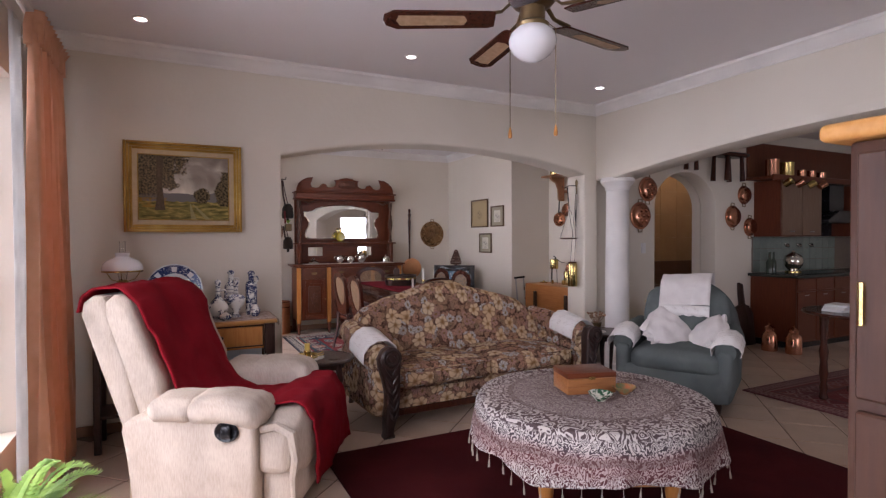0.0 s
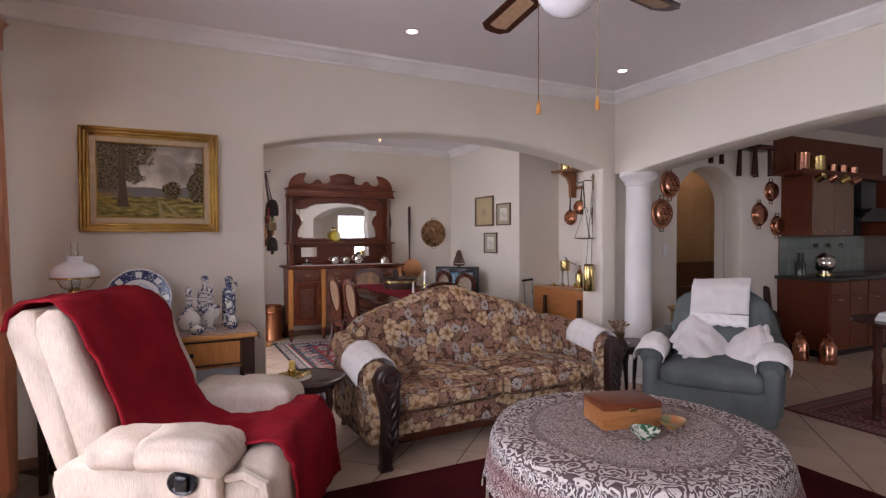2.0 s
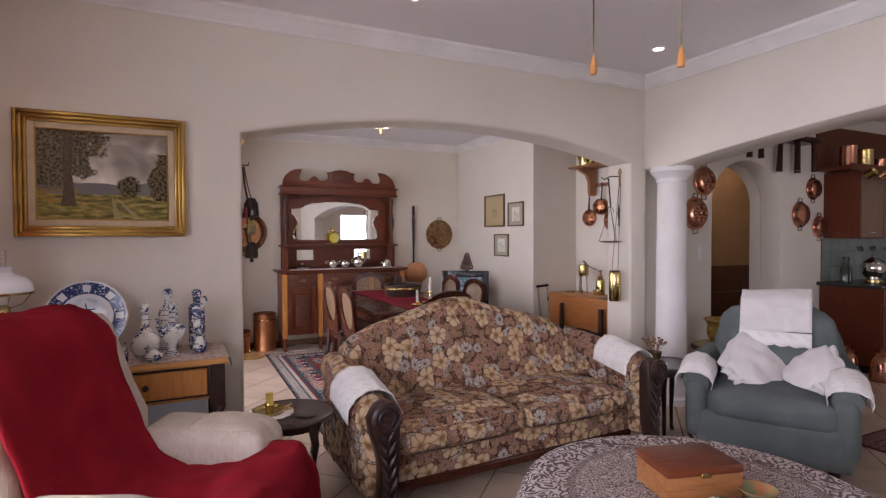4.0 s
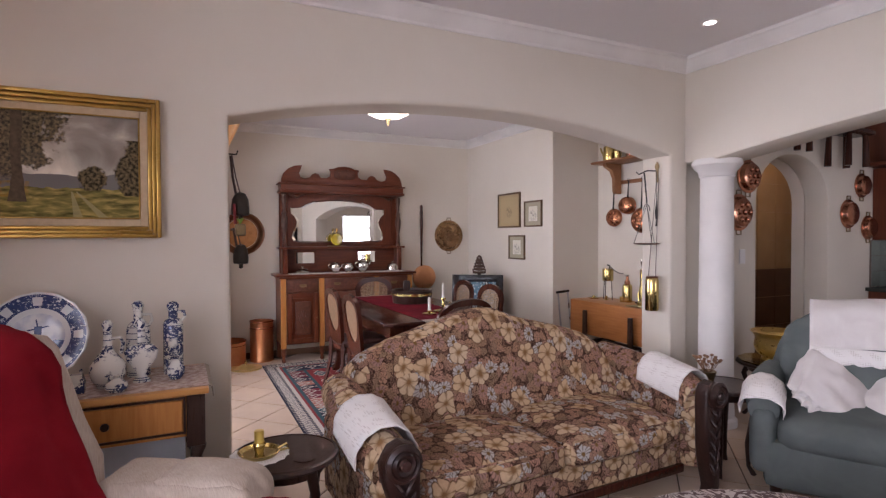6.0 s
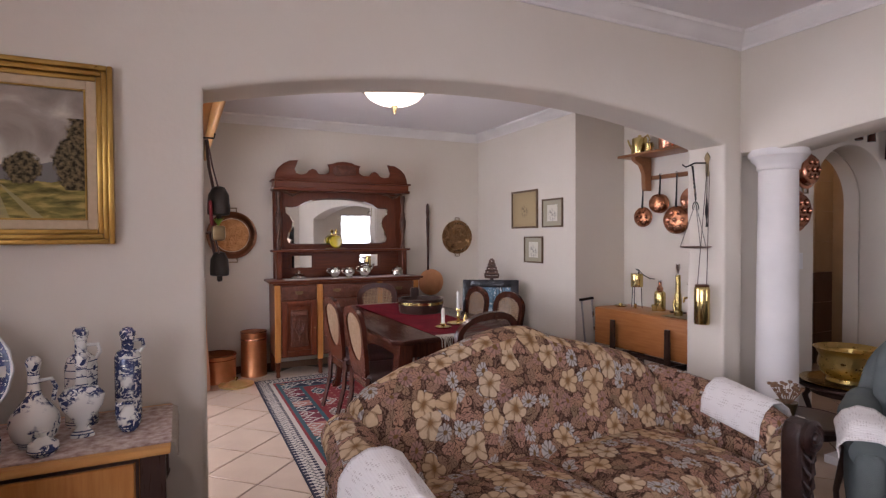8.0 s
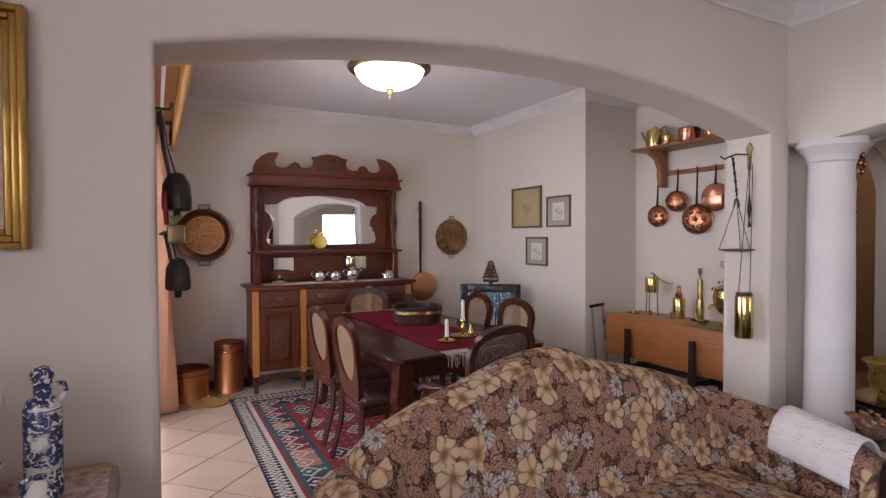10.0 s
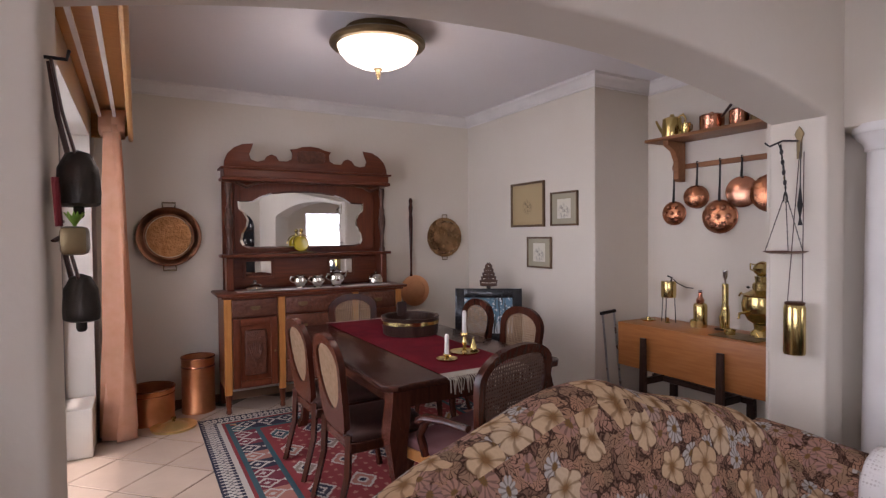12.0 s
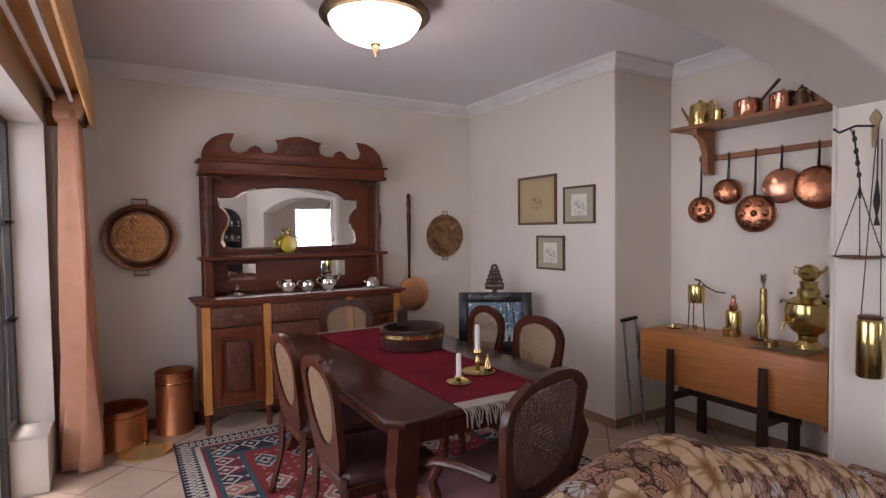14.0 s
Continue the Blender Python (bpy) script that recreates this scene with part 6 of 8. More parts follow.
def pan(name, x, z, r, label, handles=True, bumps=0, y=Y_KIT, facing=None, material=COPPER):
    """A round pan hung flat on a wall that faces -y."""
    p = thing(name, facing or pose(x, y, z), label, "pan")
    up = Matrix.Rotation(radians(90), 4, "X")
    part("pan_body", lathe([(0, 0.004), (r * 0.95, 0.004), (r, 0.008), (r * 0.99, 0.016), (r * 0.84, 0.02), (r * 0.76, 0.055), (r * 0.6, 0.066), (0, 0.07)], 36, m=up), material, p)
    if handles:
        for s in (-1, 1):
            part("handle", tube([(-0.03, -0.01, s * r * 0.97), (-0.028, -0.012, s * (r + 0.03)), (0.028, -0.012, s * (r + 0.03)), (0.03, -0.01, s * r * 0.97)], 0.006, 8), BRASS_OLD, p)
    for k in range(bumps):
        a = 2 * math.pi * k / max(bumps - 1, 1)
        rr = 0 if k == bumps - 1 else r * 0.45
        part("dimple", lathe([(r * 0.17, 0), (r * 0.15, 0.012), (r * 0.07, 0.02), (0, 0.022)], 16, m=pose(rr * math.cos(a), -0.064, rr * math.sin(a)) @ up), material, p)
    return p


pan("jelly_mould", 4.825, 1.925, 0.14, "round dimpled copper mould hung on the wall", True, 7)
pan("jelly_mould", 4.71, 1.62, 0.155, "round dimpled copper mould hung beside the column", True, 7)
pan("copper_pan", 6.53, 1.915, 0.12, "round copper pan with two handles on the wall", True)
pan("copper_pan", 6.31, 1.635, 0.14, "polished round copper pan hung on the kitchen wall", True)
pan("copper_pan", 6.65, 1.505, 0.12, "round copper pan hung beside the cupboards", True)
sw = solid("light_switch", box(4.73, 4.80, Y_KIT - 0.012, Y_KIT - 0.001, 1.19, 1.31, 0.003), WHITE, "white light switch plate on the wall", "switch")
for x in (5.50, 6.06):
    s_ = thing("wooden_stool", pose(x, Y_KIT, 0), "small dark wooden stool hung upside high on the wall", "stool")
    if x > 5.6:
        part("stool_seat", soft_box(0.52, 0.20, 0.06, 0.028, 6, m=pose(0.02, -0.13, 2.38)), MAHOG, s_)
        for dx, dy in ((-0.17, -0.06), (-0.10, -0.19), (0.10, -0.06), (0.16, -0.19)):
            part("leg", tube([(dx, dy, 2.36), (dx * 1.12, dy - 0.0, 2.06)], [0.022, 0.03], 10), MAHOG, s_)
    else:
        part("stool_seat", soft_box(0.34, 0.20, 0.05, 0.024, 6, m=pose(-0.10, -0.13, 2.42)), MAHOG, s_)
        for dx in (-0.14, 0.02):
            part("leg", tube([(dx, -0.10, 2.40), (dx * 1.1, -0.10, 2.17)], [0.02, 0.028], 10), MAHOG, s_)

for k in range(3):
    x0 = 6.68 + k * 0.78
    b_ = thing("base_cabinet", pose(x0, 4.02, 0), "cherry wood kitchen base cabinet with doors", "cabinet", "kitchen base cabinets")
    part("carcass", box(0.0, 0.775, 0.02, 0.595, 0.08, 0.87, 0.003), KITCH, b_)
    part("toe_kick", box(0.0, 0.775, 0.07, 0.58, 0.0, 0.078), BLACK, b_)
    for j in range(2):
        d = part("door", box(0.01 + j * 0.385, 0.385 + j * 0.385, 0.0, 0.018, 0.10, 0.70, 0.004), KITCH, b_)
        part("handle", tube([(0.15 + j * 0.385, -0.005, 0.66), (0.19 + j * 0.385, -0.02, 0.66), (0.23 + j * 0.385, -0.005, 0.66)], 0.005, 6), STEEL, d)
        part("drawer_front", box(0.01 + j * 0.385, 0.385 + j * 0.385, 0.0, 0.018, 0.72, 0.86, 0.004), KITCH, b_)
    if k == 1:
        continue
    u_ = thing("wall_cupboard", pose((6.74, 0, 8.50)[k], 4.25, 0) @ Matrix.Diagonal((1.1 if k == 0 else 0.85, 1, 1, 1)), "cherry wood kitchen wall cupboard", "cupboard", "kitchen wall cupboards")
    part("carcass", box(0.0, 0.775, 0.02, 0.366, 1.38, 2.09, 0.003), KITCH, u_)
    for j in range(2):
        # door colour paled to grey-beige: the reflection on the cherry wood is painted in
        d = part("door", box(0.01 + j * 0.385, 0.385 + j * 0.385, 0.0, 0.018, 1.39, 2.08, 0.004), wood("glossy_door_sheen_tint", (0.17, 0.10, 0.065), (0.21, 0.13, 0.085), 0.22) if k == 0 and j == 0 else bpy.data.materials["glossy_door_sheen_tint"], u_)
        part("handle", tube([(0.15 + j * 0.385, -0.005, 1.44), (0.19 + j * 0.385, -0.022, 1.44), (0.23 + j * 0.385, -0.005, 1.44)], 0.005, 6), STEEL, d)
hood = thing("extractor_hood", pose(8.05, 4.61, 0), "black extractor hood with a square chimney over the worktop", "extractor hood")
part("chimney", box(-0.17, 0.17, -0.30, 0.0, 1.70, 2.09, 0.004), BLACK, hood)
part("canopy", merge(None, prism([(-0.44, 1.56), (0.44, 1.56), (0.44, 1.60), (0.18, 1.72), (-0.18, 1.72), (-0.44, 1.60)], 0.44, 0.004), pose(0, -0.44, 0)), BLACK, hood)
solid("hood_backing", box(7.60, 8.495, 4.607, 4.617, 1.382, 2.10), BLACK, "black panel behind the extractor hood", "panel")
solid("worktop", box(6.62, X_END - 0.004, 3.99, 4.614, 0.872, 0.91, 0.006, 2), mat("dark_stone_worktop", (0.035, 0.04, 0.035), 0.2, scale=60), "dark polished stone kitchen worktop", "worktop")
splash = solid("backsplash", box(6.70, X_END - 0.01, 4.606, 4.616, 0.912, 1.378), GROUT, "green-grey tiled splashback", "splashback", kind="structure")
SPLASH_T = mat("green_grey_tile", (0.20, 0.24, 0.21), 0.25, scale=5, random_tint=0.08)
for i in range(12):
    for k in range(3):
        part("tile", box(6.71 + i * 0.155, 6.86 + i * 0.155, 4.600, 4.606, 0.915 + k * 0.154, 1.065 + k * 0.154, 0.002), SPLASH_T, splash)
sf = thing("plate_shelf", pose(6.60, 4.25, 0), "dark red wooden shelf above the cupboards with copper on it", "shelf")
part("board", box(-0.04, 2.4, 0.02, 0.36, 2.10, 2.135, 0.004), KITCH, sf)
part("lip", box(-0.05, 2.4, -0.01, 0.018, 2.08, 2.15, 0.005), KITCH, sf)
part("cupboard_back", box(-0.02, 2.4, 0.345, 0.365, 2.14, 2.6), KITCH, sf)
for k in range(9):
    part("hook_cup", lathe([(0, 0), (0.04, 0), (0.044, 0.09), (0.04, 0.09), (0, 0.01)], 18, m=pose(0.12 + k * 0.24, -0.05, 2.02, 60, 0, 20 * k)), (BRASS, COPPER)[k % 2], sf) if k < 4 else None
for x, r, h, mt, lab in ((6.78, 0.08, 0.22, COPPER, "tall polished copper canister on the shelf"), (7.08, 0.085, 0.20, BRASS, "brass measuring jug on the shelf"), (7.40, 0.05, 0.12, COPPER, "small copper mug on the shelf"), (7.62, 0.05, 0.12, COPPER, "small copper cup on the shelf"), (7.85, 0.055, 0.11, COPPER, "copper beaker on the shelf")):
    j_ = thing("canister", pose(x, 4.40, 2.136), lab, "canister")
    part("vessel_body", lathe([(0, 0), (r, 0), (r, 0.01), (r * 0.97, h * 0.9), (r * 1.02, h), (r * 0.95, h), (0, h * 0.95)], 28), mt, j_)
    part("handle", tube([(r * 0.95, 0, h * 0.8), (r * 1.5, 0, h * 0.75), (r * 1.45, 0, h * 0.35), (r * 0.95, 0, h * 0.3)], 0.007, 8), mt, j_)
sv = thing("copper_urn", pose(6.98, 4.25, 0.912), "squat silver and brass urn on the worktop", "urn")
part("urn_body", lathe([(0, 0), (0.08, 0), (0.085, 0.03), (0.06, 0.05), (0.10, 0.10), (0.11, 0.17), (0.09, 0.21), (0.10, 0.215), (0.05, 0.25), (0.015, 0.27), (0.018, 0.285), (0, 0.29)], 32), SILVER, sv)
part("brass_foot", lathe([(0.082, 0.004), (0.09, 0.006), (0.09, 0.03), (0.084, 0.034)], 32), BRASS, sv)
for x, r in ((6.74, 0.04), (6.82, 0.032)):
    solid("bottle", lathe([(0, 0), (r, 0), (r, 0.14), (r * 0.4, 0.19), (r * 0.35, 0.26), (r * 0.42, 0.27), (0, 0.27)], 20), mat("dark_glass", (0.03, 0.045, 0.03), 0.1), "dark glass bottle on the worktop", "bottle", m=pose(x, 4.40, 0.912))
for x in (7.35, 7.62, 7.9):
    solid("ladle", tube([(0, 0, 0), (0.02, -0.02, -0.03), (0.05, -0.02, -0.03), (0.07, 0, 0)], [0.012, 0.02, 0.02, 0.012], 10), SILVER, "small silver ladle hung on the splashback", "ladle", m=pose(x, 4.585, 1.28))
for x, y in ((6.40, 4.18), (6.46, 3.93)):
    cn = thing("milk_can", pose(x, y, 0), "polished copper milk can with a lid on the floor", "can", "copper cans")
    part("can_body", lathe([(0, 0), (0.085, 0), (0.088, 0.01), (0.085, 0.19), (0.06, 0.23), (0.05, 0.24), (0.052, 0.27), (0, 0.27)], 32), COPPER, cn)
    part("lid", lathe([(0.056, 0.271), (0.06, 0.28), (0.03, 0.30), (0.012, 0.31), (0.016, 0.33), (0, 0.335)], 24), COPPER, cn)
    part("handle", tube([(0.084, 0, 0.18), (0.11, 0, 0.17), (0.108, 0, 0.09), (0.085, 0, 0.08)], 0.007, 8), COPPER, cn)
ds = solid("bellows_chair", prism([(-0.16, 0), (0.16, 0), (0.17, 0.40), (0.10, 0.50), (0.035, 0.52), (0.03, 0.78), (-0.03, 0.80), (-0.035, 0.52), (-0.10, 0.50), (-0.17, 0.40)], 0.06, 0.012, 2), DARKW, "dark wooden bellows leaning against the kitchen wall", "bellows", m=pose(6.45, 4.48, 0.0, -7, 0, 0))
solid("kitchen_rug", box(-1.0, 1.0, -0.75, 0.75, 0.001, 0.012, 0.003), KILIM_RED, "faded red patterned rug on the tiles", "rug", m=pose(5.48, 2.46, 0))
kt = thing("occasional_table", pose(5.06, 2.53, 0), "dark wooden gateleg table with turned legs on the red rug", "table")
part("tabletop", lathe([(0, 0.725), (0.44, 0.725), (0.45, 0.735), (0.44, 0.75), (0, 0.75)], 40), MAHOG, kt)
LEG = [(0.024, 0), (0.034, 0.02), (0.024, 0.06), (0.03, 0.10), (0.022, 0.14), (0.034, 0.22), (0.026, 0.32), (0.036, 0.40), (0.022, 0.48), (0.032, 0.56), (0.03, 0.60), (0.035, 0.725)]
for x, y in ((-0.26, -0.18), (-0.26, 0.18), (0.26, -0.18), (0.26, 0.18)):
    part("leg", lathe(LEG, 16, m=pose(x, y, 0.013)), MAHOG, kt)
part("stretcher", box(-0.24, 0.24, -0.02, 0.02, 0.12, 0.16, 0.006), MAHOG, kt)
for k in range(3):
    solid("book", box(-0.11, 0.11, -0.08, 0.08, 0.0, 0.02, 0.002), (WHITE, LINEN, WHITE)[k], "pale hardback book in a stack on the table", "book", "stack of books", m=pose(4.90, 2.64, 0.751 + 0.0205 * k, 0, 0, 8 * k - 6))
fv = thing("flower_vase", pose(5.11, 2.53, 0.751), "dark vase of red hydrangea flowers on the table", "vase")
part("vase_body", lathe([(0, 0), (0.06, 0), (0.085, 0.06), (0.07, 0.14), (0.05, 0.17), (0.06, 0.19), (0, 0.18)], 24), BLACK, fv)
PETAL = mat("pink_red_petals", (0.36, 0.06, 0.06), 0.8, color2=(0.50, 0.16, 0.12), scale=30)
for k in range(14):
    a, r = k * 2.4, 0.13 * math.sqrt(k / 14)
    bm = bmesh.new()
    for j in range(40):
        d = Vector((random.gauss(0, 1), random.gauss(0, 1), random.gauss(0, 1))).normalized()
        s = d.cross(Vector((0.3, 0.5, 0.8))).normalized() * 0.012
        u = d.cross(s).normalized() * 0.012
        c = d * 0.05
        bm.faces.new([bm.verts.new(c + q) for q in (s, u, -s, -u)])
    part("flower_head", bm, PETAL, fv, smooth=False, m=pose(r * math.cos(a), r * math.sin(a), 0.25 + 0.05 * math.cos(k)))

# ---- dining room ----


def dresser():
    d = thing("sideboard", pose(2.31, 8.30, 0), "carved red-brown mirror-back sideboard with silver on its top", "sideboard")
    part("worktop", box(-0.855, 0.845, -0.45, -0.01, 0.975, 1.0, 0.008, 2), DRESS_X, d)
    part("cornice_strip", box(-0.82, 0.81, -0.435, -0.02, 0.955, 0.975, 0.004), DRESS_X, d)
    part("carcass", box(-0.80, 0.79, -0.40, -0.02, 0.20, 0.955, 0.003), DRESS, d)
    for x in (-0.775, -0.34, 0.33, 0.765):
        l = part("pilaster", box(x - 0.03, x + 0.03, -0.425, -0.395, 0.16, 0.955, 0.004), HONEY, d)
        part("foot", lathe([(0.014, 0), (0.024, 0.015), (0.018, 0.05), (0.027, 0.08), (0.022, 0.10), (0.03, 0.16)], 14, m=pose(x, -0.405, 0)), DRESS, l)
    for x in (-0.775, 0.765):
        part("back_foot", box(x - 0.025, x + 0.025, -0.07, -0.03, 0, 0.2, 0.003), DRESS, d)

    def pull(x, z, owner):
        h = part("pull_plate", box(x - 0.04, x + 0.04, -0.437, -0.432, z - 0.014, z + 0.014, 0.002), BRASS_OLD, owner)
        part("drop_handle", tube([(x - 0.03, -0.438, z), (x - 0.022, -0.452, z - 0.016), (x + 0.022, -0.452, z - 0.016), (x + 0.03, -0.438, z)], 0.004, 6), BRASS_OLD, h)

    for x0, x1 in ((-0.74, -0.375), (0.365, 0.73)):
        dr = part("drawer", box(x0, x1, -0.43, -0.401, 0.80, 0.945, 0.006, 2), CARVED_PANEL, d)
        pull((x0 + x1) / 2, 0.875, dr)
        dd = part("door", box(x0, x1, -0.42, -0.401, 0.21, 0.79, 0.004), DRESS, d)
        for a, b, e, f in ((x0, x0 + 0.06, 0.21, 0.79), (x1 - 0.06, x1, 0.21, 0.79), (x0 + 0.06, x1 - 0.06, 0.21, 0.27), (x0 + 0.06, x1 - 0.06, 0.73, 0.79)):
            part("door_rail", box(a, b, -0.436, -0.4205, e, f, 0.005, 2), DRESS, dd)
        part("carved_panel", box(x0 + 0.095, x1 - 0.095, -0.432, -0.4205, 0.31, 0.69, 0.012, 3), CARVED_PANEL, dd, "panel carved with a flowering vase")
        cx = (x0 + x1) / 2
        for k in range(-3, 4):
            part("carved_leaf", tube([(cx, -0.434, 0.38 + 0.01 * abs(k)), (cx + k * 0.011, -0.437, 0.48), (cx + k * 0.019, -0.434, 0.60 - 0.016 * abs(k))], [0.006, 0.009, 0.004], 6), CARVED_PANEL, dd)
        part("knob", lathe([(0, 0.016), (0.01, 0.012), (0.006, 0)], 12, m=pose(x1 - 0.03, -0.437, 0.50, 90, 0, 0)), BRASS_OLD, dd)
    for k in range(4):
        z0 = 0.80 - 0.195 * k
        dr = part("drawer", box(-0.305, 0.295, -0.43, -0.401, z0 + 0.005, z0 + (0.145 if k == 0 else 0.185), 0.006, 2), CARVED_PANEL, d)
        for x in (-0.16, 0.15):
            pull(x, z0 + 0.085, dr)
    # mirror back
    part("back_panel", box(-0.755, 0.755, -0.045, -0.012, 1.0, 1.97, 0.003), DRESS, d)
    part("lower_panel", box(-0.70, 0.70, -0.07, -0.046, 1.02, 1.27, 0.003), DRESS_X, d)
    part("mid_shelf", box(-0.79, 0.775, -0.24, -0.046, 1.29, 1.315, 0.006, 2), DRESS_X, d)
    for x in (-0.46, 0.31):
        m_ = part("small_mirror_frame", box(x - 0.135, x + 0.135, -0.082, -0.0705, 1.09, 1.27, 0.004), DRESS, d)
        part("small_mirror", box(x - 0.11, x + 0.11, -0.0885, -0.0825, 1.112, 1.248, 0.003), MIRROR, m_, "small bevelled mirror")
    # frame round the large mirror
    outer = [(-0.66, 1.34), (0.66, 1.34), (0.66, 1.96), (-0.66, 1.96)]
    part("mirror_board", prism(outer, 0.022, 0.003, m=pose(0, -0.068, 0)), DRESS, d)
    half = [(0.0, 1.365), (0.50, 1.365), (0.555, 1.385), (0.575, 1.43), (0.56, 1.50), (0.525, 1.56), (0.515, 1.62), (0.545, 1.68), (0.585, 1.715), (0.59, 1.785), (0.46, 1.79), (0.40, 1.83), (0.30, 1.865), (0.15, 1.885), (0.0, 1.89)]
    ml = [(-x, z) for x, z in half[::-1][:-1]] + half[:-1]
    mm = part("mirror", prism(ml, 0.008, 0.0, m=pose(-0.04, -0.078, 0)), MIRROR, d, "large bevelled shaped mirror")
    inner = [(x * 0.965 - 0.04, 1.62 + (z - 1.62) * 0.945) for x, z in ml]
    full = [(x - 0.04, z) for x, z in ml]
    bm = bmesh.new()
    a = [bm.verts.new((x, -0.0785, z)) for x, z in full]
    b = [bm.verts.new((x, -0.0825, z)) for x, z in inner]
    n = len(a)
    for i in range(n):
        bm.faces.new([a[i], a[(i + 1) % n], b[(i + 1) % n], b[i]])
    bm.faces.new(b)
    part("bevel", bm, MIRROR, mm, smooth=False)
    col = [(0.028, 0.0), (0.028, 0.03), (0.018, 0.045), (0.022, 0.08), (0.016, 0.15), (0.024, 0.20), (0.034, 0.26), (0.036, 0.32), (0.022, 0.38), (0.028, 0.40), (0.016, 0.43), (0.02, 0.52), (0.028, 0.56), (0.026, 0.62)]
    for x in (-0.715, 0.715):
        part("turned_column", lathe(col, 20, m=pose(x, -0.15, 1.316)), CARVE, d)
        part("side_bracket", prism([(-0.03, 1.0), (0.03, 1.0), (0.03, 1.29), (-0.03, 1.29)], 0.15, 0.01, m=pose(x, -0.20, 0)), DRESS, d)
        part("scroll", tube([(x * 0.93, -0.20, 1.94), (x * 0.80, -0.20, 1.90), (x * 0.70, -0.20, 1.935), (x * 0.55, -0.20, 1.945)], [0.02, 0.025, 0.02, 0.008], 8, flat=0.6), CARVE, d)
    part("cornice", box(-0.775, 0.775, -0.235, -0.012, 1.955, 1.985, 0.005, 2), DRESS_X, d)
    part("frieze", box(-0.76, 0.76, -0.225, -0.012, 1.985, 2.05, 0.004), DRESS_X, d)
    part("frieze_bead", box(-0.785, 0.785, -0.245, -0.012, 2.05, 2.068, 0.006, 2), DRESS_X, d)
    h = [(0.0, 0.225), (0.08, 0.215), (0.13, 0.195), (0.19, 0.185), (0.17, 0.15), (0.175, 0.10), (0.22, 0.075), (0.29, 0.075), (0.315, 0.115), (0.355, 0.13), (0.395, 0.11), (0.42, 0.075), (0.475, 0.06), (0.53, 0.075), (0.545, 0.12), (0.525, 0.165), (0.51, 0.215), (0.60, 0.205), (0.67, 0.17), (0.725, 0.115), (0.75, 0.05), (0.755, 0.0)]
    crest = [(-x, z) for x, z in h[::-1][:-1]] + h
    part("crest", prism([(x, z + 2.068) for x, z in crest], 0.028, 0.006, 2, m=pose(0, -0.20, 0)), DRESS_X, d, "carved scrolled cresting")
    part("crest_carving", soft_box(0.24, 0.02, 0.10, 0.01, 6, 0.01, m=pose(0, -0.205, 2.19)), CARVED_PANEL, d)


dresser()
DZ = 1.001
solid("runner", box(1.62, 3.02, 7.93, 8.06, DZ, DZ + 0.003, 0.001), LACE, "narrow white lace runner on the sideboard top", "runner")


def teapot(x, y, s, label, spout=True):
    t = thing("silver_pot", pose(x, y, DZ + 0.004, 0, 0, 20), label, "teapot")
    part("pot_body", lathe([(0, 0), (0.035 * s, 0), (0.028 * s, 0.012 * s), (0.04 * s, 0.03 * s), (0.062 * s, 0.055 * s), (0.06 * s, 0.08 * s), (0.04 * s, 0.10 * s), (0.044 * s, 0.108 * s), (0.036 * s, 0.108 * s), (0, 0.1 * s)], 28), SILVER, t)
    if spout:
        part("lid", lathe([(0.04 * s, 0.109 * s), (0.03 * s, 0.122 * s), (0.008 * s, 0.13 * s), (0.01 * s, 0.145 * s), (0, 0.15 * s)], 20), SILVER, t)
        part("spout", tube([(0.055 * s, 0, 0.06 * s), (0.085 * s, 0, 0.075 * s), (0.095 * s, 0, 0.10 * s), (0.11 * s, 0, 0.108 * s)], [0.014 * s, 0.011 * s, 0.008 * s, 0.007 * s], 10), SILVER, t)
    part("handle", tube([(-0.055 * s, 0, 0.09 * s), (-0.085 * s, 0, 0.095 * s), (-0.095 * s, 0, 0.07 * s), (-0.06 * s, 0, 0.05 * s)], 0.006 * s, 8), SILVER, t)


teapot(2.17, 8.02, 1.1, "small silver milk jug on the lace runner", False)
teapot(2.32, 7.99, 1.05, "small silver sugar pot on the lace runner", False)
teapot(2.50, 8.00, 1.25, "silver teapot on the lace runner")
rb = thing("silver_dish", pose(2.90, 8.03, DZ + 0.004), "round silver covered butter dish on the sideboard", "dish")
part("dish", lathe([(0, 0), (0.06, 0), (0.085, 0.012), (0.082, 0.014), (0, 0.008)], 30), SILVER, rb)
part("dome", lathe([(0.07, 0.014), (0.07, 0.05), (0.055, 0.085), (0.03, 0.10), (0.01, 0.105), (0.012, 0.12), (0, 0.125)], 30), SILVER, rb)
cd = thing("glass_dish", pose(1.78, 8.03, DZ + 0.004), "low cut-glass covered dish on the sideboard", "dish")
part("dish", lathe([(0, 0), (0.05, 0), (0.085, 0.02), (0.08, 0.03), (0, 0.012)], 30, flute=18, depth=0.02), SILVER, cd)
part("lid", lathe([(0.07, 0.031), (0.05, 0.05), (0.02, 0.058), (0.012, 0.07), (0.016, 0.082), (0, 0.09)], 30, flute=18, depth=0.02), SILVER, cd)
yb = thing("brass_bottle", pose(2.215, 8.13, 1.316), "flat round yellow glass bottle in a brass stand before the mirror", "bottle")
part("flask", lathe([(0, -0.02), (0.06, -0.018), (0.072, 0.0), (0.06, 0.018), (0, 0.02)], 32, m=pose(0, 0, 0.085, 90, 0, 0)), mat("yellow_glass", (0.55, 0.42, 0.03), 0.12), yb)
